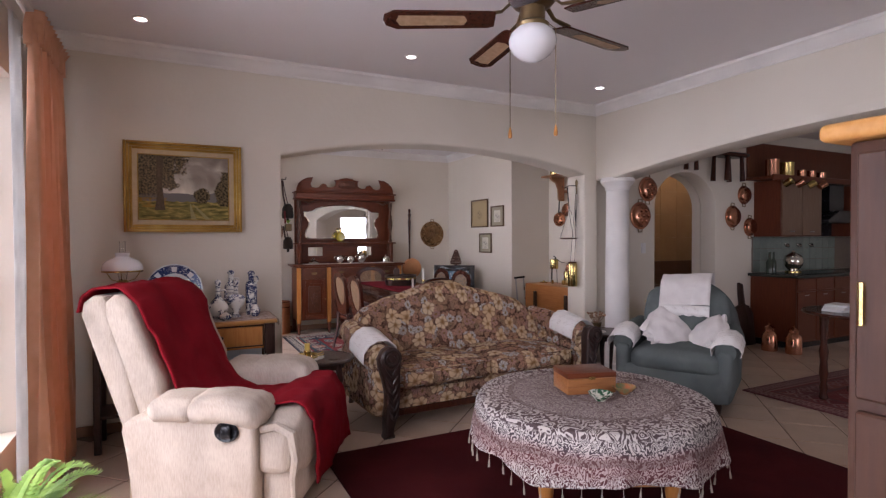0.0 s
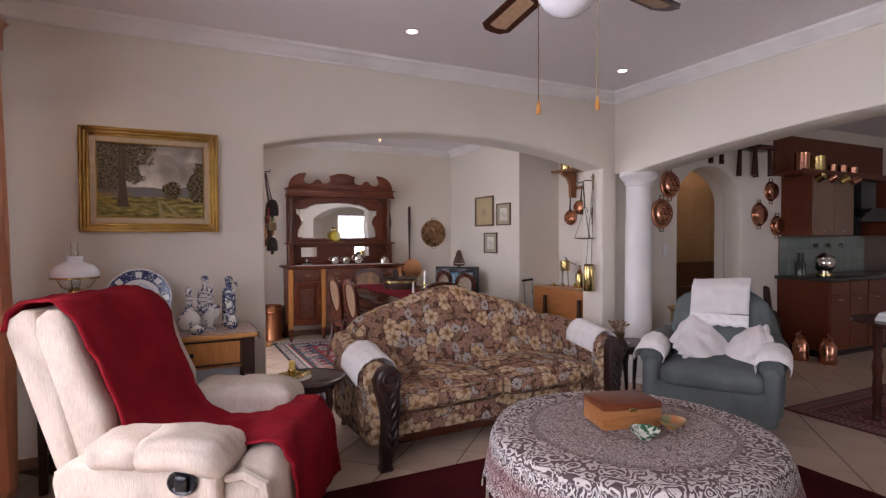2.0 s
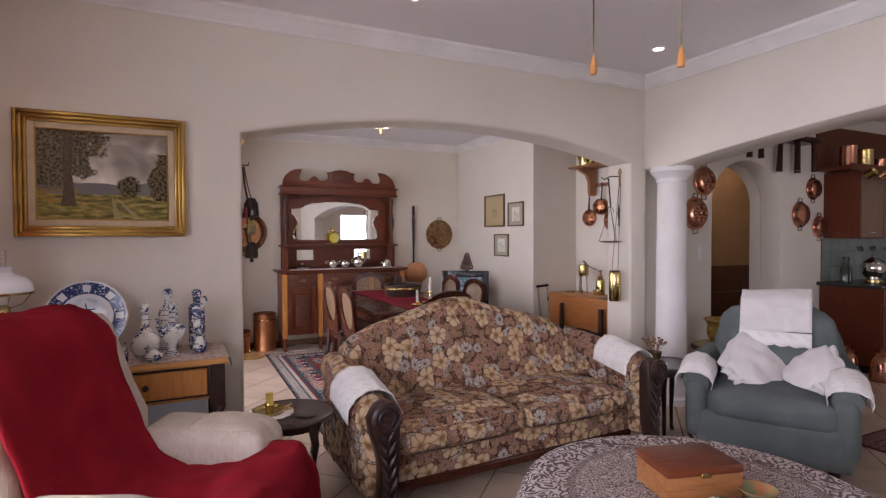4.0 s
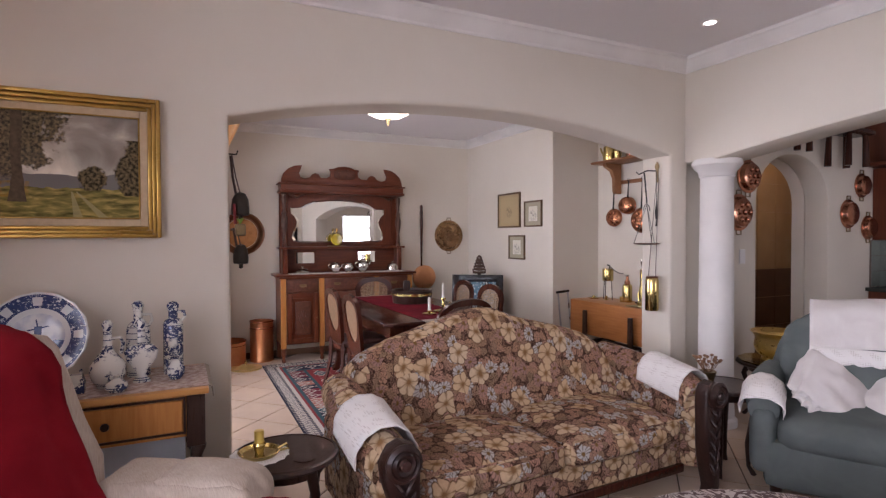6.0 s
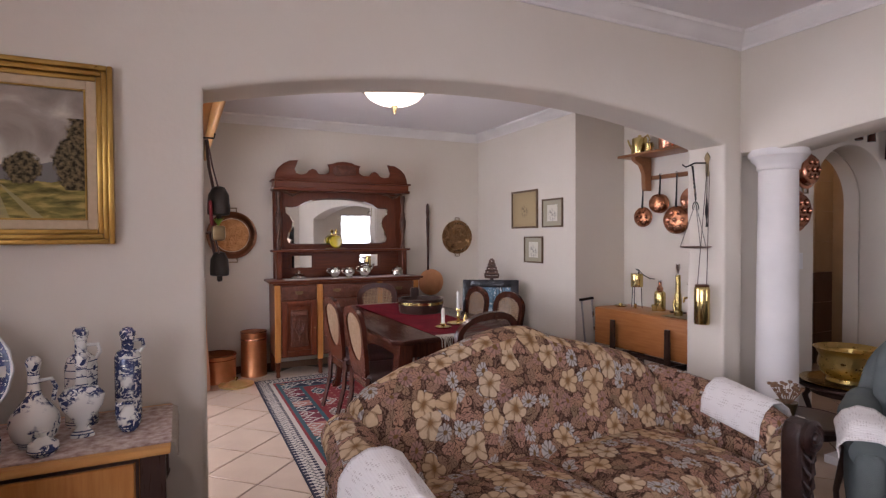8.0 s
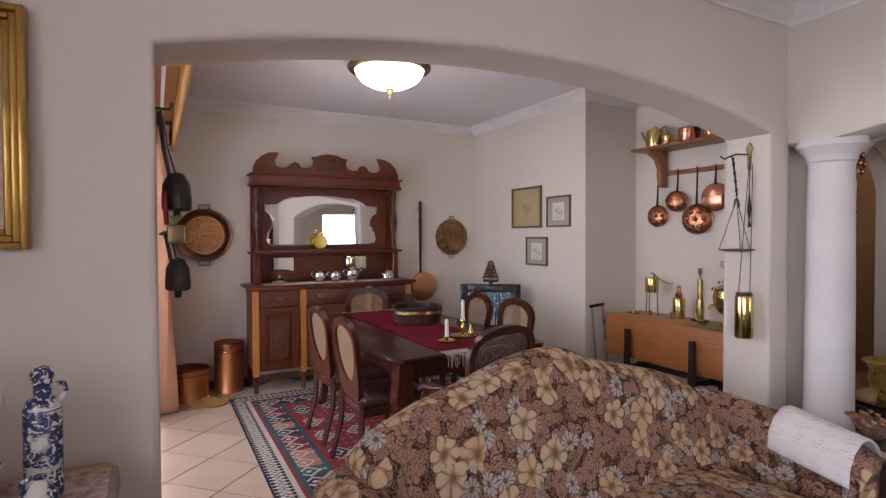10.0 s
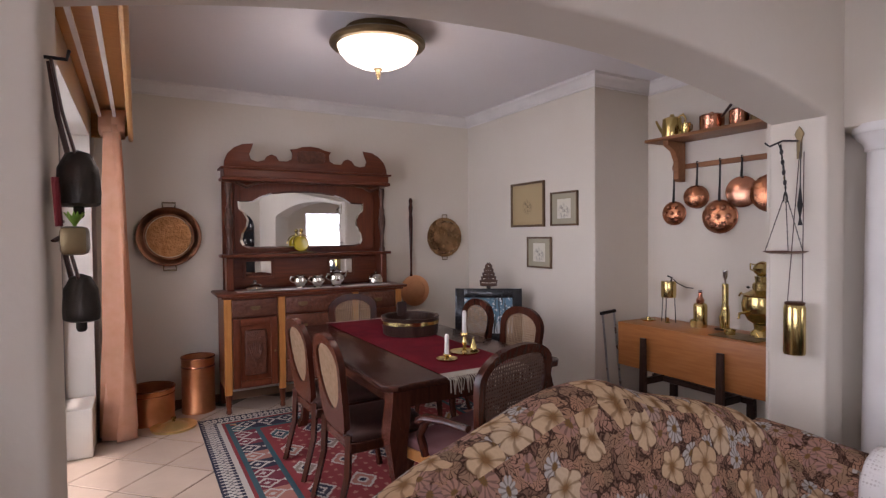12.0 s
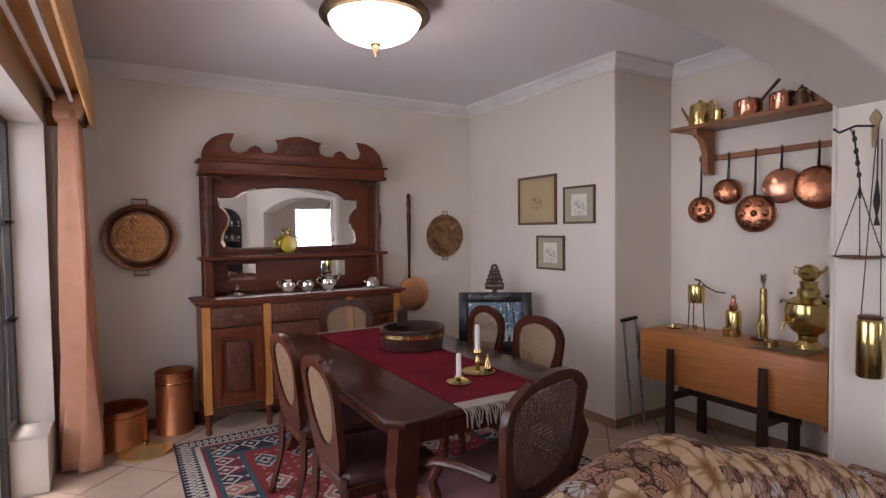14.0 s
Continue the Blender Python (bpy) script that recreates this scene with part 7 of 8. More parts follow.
part("neck", lathe([(0.014, 0.15), (0.012, 0.19), (0.02, 0.20), (0.014, 0.22), (0, 0.225)], 16), BRASS, yb)
part("stand_arch", tube([(0.082 * math.cos(a), -0.01, 0.085 + 0.082 * math.sin(a)) for a in [math.pi * k / 14 for k in range(15)]], 0.005, 8), BRASS, yb)
part("stand_base", box(-0.11, 0.11, -0.035, 0.03, 0.0, 0.014, 0.004), BRASS_OLD, yb)

# on the back wall
tp = thing("copper_tray", pose(1.14, Y_DIN - 0.005, 1.475), "large round embossed copper tray with two handles on the wall", "tray")
up = Matrix.Rotation(radians(90), 4, "X")
part("rim", lathe([(0.178, 0.004), (0.20, 0.002), (0.235, 0.04), (0.25, 0.045), (0.247, 0.05), (0.228, 0.046), (0.195, 0.012), (0.178, 0.010)], 56, m=up), COPPER_OLD, tp)
part("plate", lathe([(0, 0.004), (0.172, 0.004), (0.172, 0.011), (0, 0.013)], 48, m=up), mat("embossed_copper", (0.50, 0.26, 0.11), 0.35, 1.0, (0.38, 0.18, 0.07), 16, 0.015, 42), tp)
for s in (-1, 1):
    part("handle", tube([(-0.045, -0.03, s * 0.245), (-0.05, -0.04, s * 0.285), (0.05, -0.04, s * 0.285), (0.045, -0.03, s * 0.245)], 0.007, 8), BRASS_OLD, tp)
wp = thing("bed_warmer", pose(3.43, Y_DIN - 0.01, 0), "copper bed warmer with a long turned wooden handle on the wall", "bed warmer")
part("handle", lathe([(0.012, 1.02), (0.016, 1.03), (0.011, 1.08), (0.014, 1.3), (0.019, 1.55), (0.022, 1.65), (0.015, 1.70), (0.024, 1.76), (0.016, 1.80), (0.022, 1.83), (0.01, 1.86)], 16, m=pose(-0.02, -0.03, 0)), MAHOG, wp)
part("warming_pan", lathe([(0, 0), (0.15, 0), (0.165, 0.015), (0.16, 0.045), (0.14, 0.055), (0.05, 0.062), (0, 0.062)], 40, m=pose(0.02, -0.005, 0.885) @ up), COPPER_BRIGHT, wp)
part("lid_ring", lathe([(0.10, 0.056), (0.112, 0.056), (0.112, 0.064), (0.10, 0.066)], 36, m=pose(0.02, -0.005, 0.885) @ up), COPPER_BRIGHT, wp)
pan("colander", 3.835, 1.445, 0.215, "deep copper bowl with two small handles on the wall", True, 0, Y_DIN - 0.002, material=metal("bronzed_copper", (0.36, 0.22, 0.11), 0.26, (0.25, 0.15, 0.075), 0.001, 20))

# framed prints on the side wall
SK1 = sketch("sepia_print", (0.42, 0.32, 0.17), (0.19, 0.16, (0.40, 0.30, 0.16)))
SK2 = sketch("ink_print", (0.66, 0.62, 0.52), (0.085, 0.085, (0.36, 0.32, 0.22)))
FRAMEW = wood("narrow_print_frame", (0.10, 0.06, 0.03), (0.16, 0.10, 0.05), 0.35)
face = lambda y, z: Matrix.Translation((X_DIN - 0.001, y, z)) @ Matrix.Rotation(radians(-90), 4, "Z")
framed("framed_print", 0.50, 0.425, 0.022, FRAMEW, SK1, face(7.25, 1.75), "sepia animal print in a narrow gilt-brown frame", "picture", depth=0.022)
framed("framed_print", 0.345, 0.30, 0.018, FRAMEW, SK2, face(6.745, 1.69), "small mounted ink print in a narrow brown frame", "picture", depth=0.02)
framed("framed_print", 0.345, 0.29, 0.018, FRAMEW, SK2, face(7.08, 1.30), "small mounted ink drawing in a narrow brown frame", "picture", depth=0.02)

# chest with a standing picture in the corner
solid("low_chest", box(-0.32, 0.32, -0.02, 0.40, 0.0, 0.46, 0.008, 2), DARKW, "low dark wooden chest in the corner", "chest", m=pose(3.74, 7.33, 0, 0, 0, -36))
sp = framed("standing_picture", 0.62, 0.50, 0.085, BLACK, winter(), pose(3.74, 7.33, 0.715, -6, 0, -36), "black-framed winter scene leaning on a chest", "picture", depth=0.03)
fo = thing("carved_ornament", pose(3.86, 7.50, 0.46, 0, 0, -36), "dark carved openwork finial behind the picture", "ornament")
part("upright", box(-0.02, 0.02, -0.015, 0.015, 0, 0.52, 0.003), DARKW, fo)
for k in range(5):
    w, z = 0.075 * (1 - k / 5.5), 0.52 + 0.038 * k
    for s in (-1, 1):
        part("scroll", tube([(0, 0, z), (s * w, 0, z + 0.005), (s * w * 1.05, 0, z + 0.035), (s * w * 0.4, 0, z + 0.05), (0, 0, z + 0.06)], [0.018, 0.017, 0.015, 0.013, 0.012], 8), CARVE, fo)

# ceiling lamp
cl = thing("ceiling_lamp", pose(2.245, 6.36, 0), "flush ceiling lamp, lit white glass bowl, ribbed bronze rim", "ceiling lamp")
part("rim", lathe([(0.0, H - 0.001), (0.20, H - 0.001), (0.21, H - 0.04), (0.265, H - 0.055), (0.295, H - 0.075), (0.30, H - 0.095), (0.285, H - 0.11), (0.255, H - 0.112), (0.25, H - 0.09), (0.0, H - 0.09)], 96, flute=48, depth=0.006), BRASS_OLD, cl)
part("glass_bowl", lathe([(0.252, H - 0.105), (0.24, H - 0.14), (0.20, H - 0.185), (0.13, H - 0.22), (0.05, H - 0.237), (0.0, H - 0.24)], 48), LIT_BOWL, cl)
part("finial", lathe([(0.0, 0.0), (0.03, -0.002), (0.024, -0.015), (0.012, -0.024), (0.017, -0.04), (0.01, -0.054), (0.005, -0.068), (0, -0.072)], 20, m=pose(0, 0, H - 0.238)), BRASS_OLD, cl)
lamp("dining_lamp", "POINT", pose(2.245, 6.36, H - 0.36), 11, (1.0, 0.92, 0.80), radius=0.12)

# table
rugd = thing("kilim_rug", pose(2.44, 6.37, 0), "kilim rug with a navy and white zigzag border and red field", "rug")
part("weave", box(-1.15, 1.15, -1.45, 1.45, 0.001, 0.009, 0.002), KILIM, rugd)
for k in range(92):
    x = -1.14 + k * 0.025
    part("fringe_strand", tube([(x, 1.45, 0.005), (x + 0.006 * math.sin(k * 1.9), 1.475, 0.004), (x + 0.012 * math.sin(k * 2.7), 1.51, 0.003)], 0.003, 5), FRINGE, rugd)

dt = thing("dining_table", pose(2.44, 6.44, 0.01), "dark mahogany dining table with heavy cabriole legs", "dining table")
c_ = 0.06
outl = [(-0.55 + c_, -0.97), (-0.30, -0.955), (0.0, -0.95), (0.30, -0.955), (0.55 - c_, -0.97), (0.55, -0.97 + c_), (0.54, 0), (0.55, 0.97 - c_), (0.55 - c_, 0.97), (-0.55 + c_, 0.97), (-0.55, 0.97 - c_), (-0.54, 0), (-0.55, -0.97 + c_)]
part("tabletop", merge(None, prism(outl, 0.035, 0.012, 3), Matrix(((1, 0, 0, 0), (0, 0, 1, 0), (0, 1, 0, 0.715), (0, 0, 0, 1)))), MAHOG_X, dt)
part("apron", box(-0.46, 0.46, -0.88, 0.88, 0.61, 0.714, 0.006), MAHOG, dt)
for sx in (-1, 1):
    for sy in (-1, 1):
        x, y = sx * 0.44, sy * 0.86
        part("leg", tube([(x, y, 0.70), (x + sx * 0.01, y + sy * 0.01, 0.60), (x + sx * 0.035, y + sy * 0.035, 0.50), (x + sx * 0.02, y + sy * 0.02, 0.36), (x - sx * 0.01, y - sy * 0.01, 0.18), (x, y, 0.06), (x + sx * 0.02, y + sy * 0.02, 0.0)], [0.065, 0.07, 0.07, 0.05, 0.036, 0.036, 0.05], 4), MAHOG, dt)

rn = thing("table_runner", pose(2.47, 6.47, 0.761), "maroon table runner with a cream fringe on the dining table", "runner")
part("cloth", box(-0.25, 0.25, -0.92, 0.93, 0.0, 0.004, 0.001), RUNNER, rn)
for s, y0 in ((-1, -0.92), (1, 0.93)):
    for k in range(46):
        x = -0.245 + k * 0.0109
        if s < 0:
            pts = [(x, y0, 0.002), (x, y0 - 0.07, 0.001), (x + 0.006 * math.sin(k), y0 - 0.10, -0.012), (x + 0.012 * math.sin(k * 1.7), y0 - 0.104, -0.07 - 0.012 * math.sin(k * 2.3))]
        else:
            pts = [(x, y0, 0.002), (x + 0.01 * math.sin(k * 2.1), y0 + 0.045, 0.002)]
        part("fringe_strand", tube(pts, 0.003, 5), FRINGE, rn)

tub = thing("wooden_tub", pose(2.60, 6.66, 0.766), "dark coopered wooden tub with a brass band on the table", "tub")
part("tub_wall", lathe([(0, 0.01), (0.185, 0.01), (0.19, 0.0), (0.195, 0.005), (0.205, 0.12), (0.21, 0.125), (0.205, 0.13), (0.185, 0.125), (0.18, 0.025), (0, 0.022)], 48), DARKW, tub)
part("band", lathe([(0.199, 0.075), (0.206, 0.076), (0.207, 0.10), (0.20, 0.101)], 48), BRASS, tub)
part("tub_handle", prism([(-0.04, 0.10), (0.04, 0.10), (0.04, 0.19), (0.03, 0.205), (-0.03, 0.205), (-0.04, 0.19)], 0.02, 0.004, m=pose(0.02, 0.18, 0)), DARKW, tub)


def candle(x, y, h, dish, ch, label, bell=False):
    c = thing("candlestick", pose(x, y, 0.766), label, "candlestick")
    part("dish", lathe([(0, 0), (dish * 0.9, 0), (dish, 0.01), (dish * 0.96, 0.011), (dish * 0.8, 0.004), (0.02, 0.004), (0.012, 0.012), (0.01, h * 0.4), (0.016, h * 0.5), (0.01, h * 0.6), (0.012, h * 0.85), (0.024, h * 0.9), (0.022, h), (0, h)], 30), BRASS, c)
    wax = part("candle", lathe([(0, h), (0.013, h), (0.0125, h + ch * 0.9), (0.008, h + ch), (0, h + ch)], 16), WAX, c)
    part("wick", tube([(0, 0, h + ch), (0.002, 0, h + ch + 0.01)], 0.001, 5), BLACK, wax)
    if bell:
        part("snuffer", lathe([(0.022, 0.012), (0.02, 0.03), (0.008, 0.06), (0.005, 0.075), (0.008, 0.08), (0, 0.085)], 18, m=pose(0.07, 0.01, 0)), BRASS, c)


candle(2.40, 5.79, 0.035, 0.062, 0.11, "low brass chamberstick with a white candle on the runner")
candle(2.585, 5.90, 0.12, 0.09, 0.13, "brass candlestick with a tall white candle and a snuffer", True)


def dining_chair(m, arms=False, label="dark mahogany dining chair with a cane back and leather seat", back=MAHOG, wide=0.44):
    c = c_thing = thing("dining_chair", m, label, "chair", "chairs round the dining table")
    hw = wide / 2
    part("seat", soft_box(wide, 0.43, 0.07, 0.03, 8, 0.012, m=pose(0, 0.03, 0.45)), DUSTY if arms else LEATHER, c)
    part("seat_frame", box(-hw, hw, -0.19, 0.24, 0.37, 0.425, 0.006), HONEY if arms else MAHOG, c)
    for x in (-hw + 0.025, hw - 0.025):
        part("front_leg", tube([(x, 0.21, 0.40), (x * 1.04, 0.225, 0.30), (x, 0.21, 0.12), (x * 1.05, 0.225, 0.0)], [0.024, 0.024, 0.016, 0.02], 8), MAHOG, c)
        part("back_leg", tube([(x, -0.19, 0.46), (x, -0.20, 0.25), (x, -0.265, 0.0)], [0.021, 0.02, 0.018], 4), MAHOG, c)
    tilt = pose(0, -0.185, 0.44, 7, 0, 0)
    ah, ar, fw = 0.37, 0.14, 0.05
    span = lambda z: hw * (0.90 + 0.10 * min(1.0, z / 0.3))
    o, i = [], []
    for k in range(28):
        a = 2 * math.pi * k / 28
        c, q = math.cos(a), math.sin(a)
        zo = ah + ar * q if q > 0 else ah + ah * q * abs(q) ** 0.15
        lift = 0.05 if arms else 0.11
        zi = ah - 0.01 + (ar - 0.04) * q if q > 0 else ah - 0.01 + (ah - lift - 0.01) * q
        wide_o = hw * abs(c) ** (0.9 if q > 0 else 0.22) * (1 if q > 0 else 0.92 + 0.08 * (1 + q))
        o.append((math.copysign(wide_o, c), zo))
        i.append(((hw - fw) * c if not arms else math.copysign((hw - fw) * abs(c) ** 0.6, c), zi))
    n = len(o)
    fr = bmesh.new()
    vs_ = [[fr.verts.new((x, y, z)) for x, z in pts] for y, pts in ((-0.016, o), (0.016, o), (-0.013, i), (0.013, i))]
    for k in range(n):
        j = (k + 1) % n
        fr.faces.new([vs_[0][k], vs_[0][j], vs_[1][j], vs_[1][k]])
        fr.faces.new([vs_[2][k], vs_[2][j], vs_[3][j], vs_[3][k]])
        fr.faces.new([vs_[0][k], vs_[0][j], vs_[2][j], vs_[2][k]])
        fr.faces.new([vs_[1][k], vs_[1][j], vs_[3][j], vs_[3][k]])
    fr.transform(tilt)
    part("back_frame", fr, back, c_thing)
    cp = bmesh.new()
    zs, xs = [z for _, z in i], [x for x, _ in i]
    mid, up_r, low_r = ah - 0.01, max(zs) - ah + 0.01, ah - 0.01 - min(zs)
    pitch, strip = (0.019, 0.008) if arms else (0.0165, 0.0058)
    power = 0.6 if arms else 1.0
    reach = lambda z: (hw - fw) * max(0.0, 1 - (abs(z - mid) / (up_r if z > mid else low_r)) ** 2) ** (power / 2)
    tall = lambda x, r: r * max(0.0, 1 - (abs(x) / (hw - fw)) ** (2 / power)) ** 0.5
    for k in range(1, int(2 * (hw - fw) / pitch)):
        x = -(hw - fw) + k * pitch
        box(x - strip / 2, x + strip / 2, -0.0015, 0.0015, mid - tall(x, low_r), mid + tall(x, up_r), bm=cp)
    for k in range(1, int((up_r + low_r) / pitch)):
        z = mid - low_r + k * pitch
        if reach(z) > 0.01:
            box(-reach(z), reach(z), 0.0005, 0.0035, z - strip / 2, z + strip / 2, bm=cp)
    cp.transform(tilt)
    part("cane_panel", cp, CANE if not arms else bpy.data.materials["dark_cane"], c_thing, smooth=False)["kind"] = "stuff"
    c = c_thing
    if arms:
        for s in (-1, 1):
            x = s * (hw + 0.02)
            part("armrest", tube([(x, -0.20, 0.62), (x * 1.02, -0.06, 0.625), (x * 1.03, 0.05, 0.615), (x * 1.02, 0.10, 0.59)], [0.022, 0.024, 0.03, 0.026], 10, flat=0.7), MAHOG, c)
            part("arm_support", tube([(x, 0.05, 0.605), (x * 1.03, 0.09, 0.53), (x * 0.97, 0.07, 0.43)], [0.02, 0.02, 0.022], 8), MAHOG, c)
    return c


mat("dark_cane", (0.09, 0.04, 0.022), 0.5, color2=(0.06, 0.028, 0.016), scale=40)
one = dining_chair(pose(1.99, 5.93, 0.01, 0, 0, -90))
copy_thing(one, pose(1.99, 6.55, 0.01, 0, 0, -88))
copy_thing(one, pose(3.02, 6.20, 0.01, 0, 0, 92))
copy_thing(one, pose(3.02, 6.78, 0.01, 0, 0, 88))
copy_thing(one, pose(2.54, 7.46, 0.01, 0, 0, 180))
dining_chair(pose(2.36, 5.41, 0.01, 0, 0, 17), True, "dark mahogany carver chair with a cane back and rose seat", MAHOG, 0.58)

# copper on the floor
for name, x, y, r, h, lab in (("copper_pot", 0.97, 8.07, 0.175, 0.27, "wide oval copper pot on the tiled floor"), ("copper_bin", 1.33, 8.16, 0.13, 0.46, "tall copper cylinder bin on the tiled floor")):
    c = thing(name, pose(x, y, 0), lab, "pot")
    part("wall", lathe([(0, 0.006), (r * 1.02, 0), (r * 1.03, 0.012), (r, 0.02), (r, h - 0.012), (r * 1.02, h - 0.006), (r * 1.02, h), (r * 0.97, h), (r * 0.965, 0.02), (0, 0.02)], 44), COPPER_POT, c)
    part("rolled_rim", lathe([(r * 1.0, h - 0.002), (r * 1.04, h - 0.006), (r * 1.045, h + 0.002), (r * 1.0, h + 0.006)], 44), COPPER, c)
    part("seam_ring", lathe([(r * 1.001, h * 0.82), (r * 1.025, h * 0.83), (r * 1.025, h * 0.84), (r * 1.001, h * 0.85)], 44), COPPER, c)
bl_ = thing("dish_dome", pose(1.12, 7.80, 0), "domed brass serving cover lying on the floor tiles", "dish cover")
part("lid_plate", lathe([(0, 0.052), (0.05, 0.046), (0.085, 0.03), (0.105, 0.014), (0.12, 0.012), (0.15, 0.02), (0.165, 0.018), (0.16, 0.0), (0, 0.0)], 44), BRASS_SOFT, bl_)
part("knob", lathe([(0.012, 0.048), (0.01, 0.062), (0.02, 0.072), (0.018, 0.084), (0, 0.088)], 18), BRASS, bl_)

# bells on the left reveal of the arch
for y, z, s, lab in ((4.60, 1.60, 0.88, "large dark bronze cow bell on a leather strap"), (4.60, 1.34, 0.74, "dark bronze cow bell on a leather strap")):
    b = thing("cow_bell", pose(0.79, y, z, 0, 0, 20), lab, "bell")
    part("bell_body", lathe([(0.05 * s, -0.075 * s), (0.062 * s, -0.07 * s), (0.064 * s, -0.04 * s), (0.058 * s, 0.02 * s), (0.035 * s, 0.055 * s), (0.0, 0.065 * s)], 24, m=Matrix.Diagonal((0.72, 1.1, 1, 1))), BELL, b)
    part("clapper", soft_box(0.02, 0.02, 0.035, 0.008, 4, m=pose(0, 0, -0.085 * s)), BELL, b)
    for dy in (-0.016, 0.018):
        part("strap", tube([(-0.01, dy * 1.4, 0.05 * s), (-0.03, dy, 0.13), (-0.045, dy * 0.4, 0.24 if s > 0.8 else 0.12)], 0.009, 8, flat=0.4), LEATHER, b)
hb = thing("goat_bell", pose(0.785, 4.56, 1.46), "small square brass goat bell with greenery on a red strap", "bell")
part("bell_body", soft_box(0.05, 0.075, 0.06, 0.01, 4), BRASS_OLD, hb)
part("strap", tube([(-0.03, -0.02, 0.13), (-0.025, -0.02, 0.03)], 0.014, 8, flat=0.5), mat("red_ribbon", (0.18, 0.01, 0.015), 0.7), hb)
for k in range(12):
    a = k * 2.4
    part("leaf", tube([(0, 0, 0.03), (0.012 * math.cos(a), 0.02 * math.sin(a), 0.05), (0.02 * math.cos(a), 0.035 * math.sin(a), 0.06)], [0.003, 0.004, 0.001], 5, flat=0.4), FERN, hb)
hk = solid("wall_hook", tube([(0, 0, 0), (0.04, 0, 0), (0.045, 0, 0.02)], 0.004, 6), IRON, "black iron hook on the arch reveal", "hook", m=pose(0.735, 4.60, 1.85))

# ---- nook ----
sh_ = thing("wall_shelf", pose(X_NOOK, 0, 0), "brown wooden wall shelf with brackets and a hanging rail", "shelf")
part("board", box(-0.28, -0.002, 4.95, 6.20, 2.20, 2.225, 0.005, 2), SHELFW, sh_)
part("rail", box(-0.03, -0.002, 4.90, 6.13, 1.985, 2.025, 0.004), SHELFW, sh_)
brk = [(0.0, 2.198), (-0.22, 2.198), (-0.21, 2.16), (-0.13, 2.12), (-0.09, 2.04), (-0.085, 1.90), (-0.06, 1.88), (0.0, 1.88)]
for y in (6.00, 5.03):
    part("bracket", prism(brk, 0.05, 0.004, m=pose(-0.031, y, 0)), SHELFW, sh_)


def saucepan(y, z, r, label, kind=0):
    p = thing("copper_saucepan", Matrix.Translation((X_NOOK - 0.035, y, z)) @ Matrix.Rotation(radians(-90), 4, "Z") @ pose(0, 0, 0, 0, 0, 12), label, "pan", "copper pans on the rail")
    d = 0.03 if kind == 1 else 0.07
    if kind == 2:
        part("lid_disc", lathe([(0, 0.0), (r, 0), (r, 0.006), (r * 0.9, 0.012), (r * 0.3, 0.02), (0, 0.022)], 36, m=up), COPPER, p)
    else:
        part("pan_body", lathe([(0, d + 0.014), (r * 0.4, d + 0.011), (r * 0.75, d + 0.004), (r * 0.94, d - 0.004), (r, d - 0.014), (r, 0.006), (r * 1.03, 0.0), (r * 0.97, 0.0), (r * 0.95, d - 0.012), (0, d - 0.01)], 36, m=up), COPPER_PAN, p)
        part("rim", lathe([(r * 1.0, 0.0), (r * 1.04, 0.002), (r * 1.04, 0.01), (r * 1.0, 0.012)], 36, m=up), COPPER, p)
    if kind == 1:
        for k in range(7):
            a = 2 * math.pi * k / 6
            rr = 0 if k == 6 else r * 0.58
            part("dimple", lathe([(r * 0.18, 0), (r * 0.15, 0.014), (r * 0.06, 0.022), (0, 0.023)], 16, m=pose(rr * math.cos(a), -d - 0.004 - (0.01 if k == 6 else 0.0), rr * math.sin(a)) @ up), COPPER, p)
    top = 2.0 - z
    part("handle", tube([(0, -0.02, r * 0.96), (0, -0.012, r + (top - r) * 0.4), (0, -0.005, top - 0.01), (0, 0.0, top + 0.015)], [0.011, 0.008, 0.007, 0.006], 8), IRON, p)
    part("hook", tube([(0, 0.01, top + 0.03), (0, -0.02, top + 0.03), (0, -0.024, top + 0.005)], 0.003, 6), IRON, p)


saucepan(6.10, 1.63, 0.095, "small dimpled copper pan hung from the rail", 1)
saucepan(5.89, 1.75, 0.088, "small round copper saucepan hung from the rail")
saucepan(5.70, 1.59, 0.125, "large dimpled copper egg pan hung from the rail", 1)
saucepan(5.53, 1.765, 0.115, "bright copper lid hung from the rail", 2)
saucepan(5.31, 1.74, 0.13, "dark copper saucepan hung from the rail")

ke = thing("brass_kettle", pose(4.63, 6.03, 2.226), "straight-sided brass kettle with a long spout on the shelf", "kettle")
part("kettle_body", lathe([(0, 0), (0.075, 0), (0.078, 0.01), (0.07, 0.15), (0.06, 0.158), (0.02, 0.17), (0.016, 0.185), (0, 0.188)], 30), BRASS, ke)
part("spout", tube([(0, 0.07, 0.03), (0, 0.13, 0.12), (0, 0.15, 0.16)], [0.015, 0.01, 0.008], 10), BRASS, ke)
part("handle", tube([(0, -0.06, 0.155), (0, -0.10, 0.17), (0, -0.125, 0.13), (0, -0.105, 0.06), (0, -0.072, 0.04)], 0.008, 8), BRASS, ke)
mg = thing("brass_mug", pose(4.57, 5.86, 2.226), "small brass mug on the shelf", "mug")
part("mug_body", lathe([(0, 0), (0.035, 0), (0.033, 0.07), (0.038, 0.08), (0, 0.07)], 22), BRASS, mg)
part("handle", tube([(0, -0.033, 0.065), (0, -0.055, 0.06), (0, -0.05, 0.025), (0, -0.034, 0.02)], 0.005, 6), BRASS, mg)
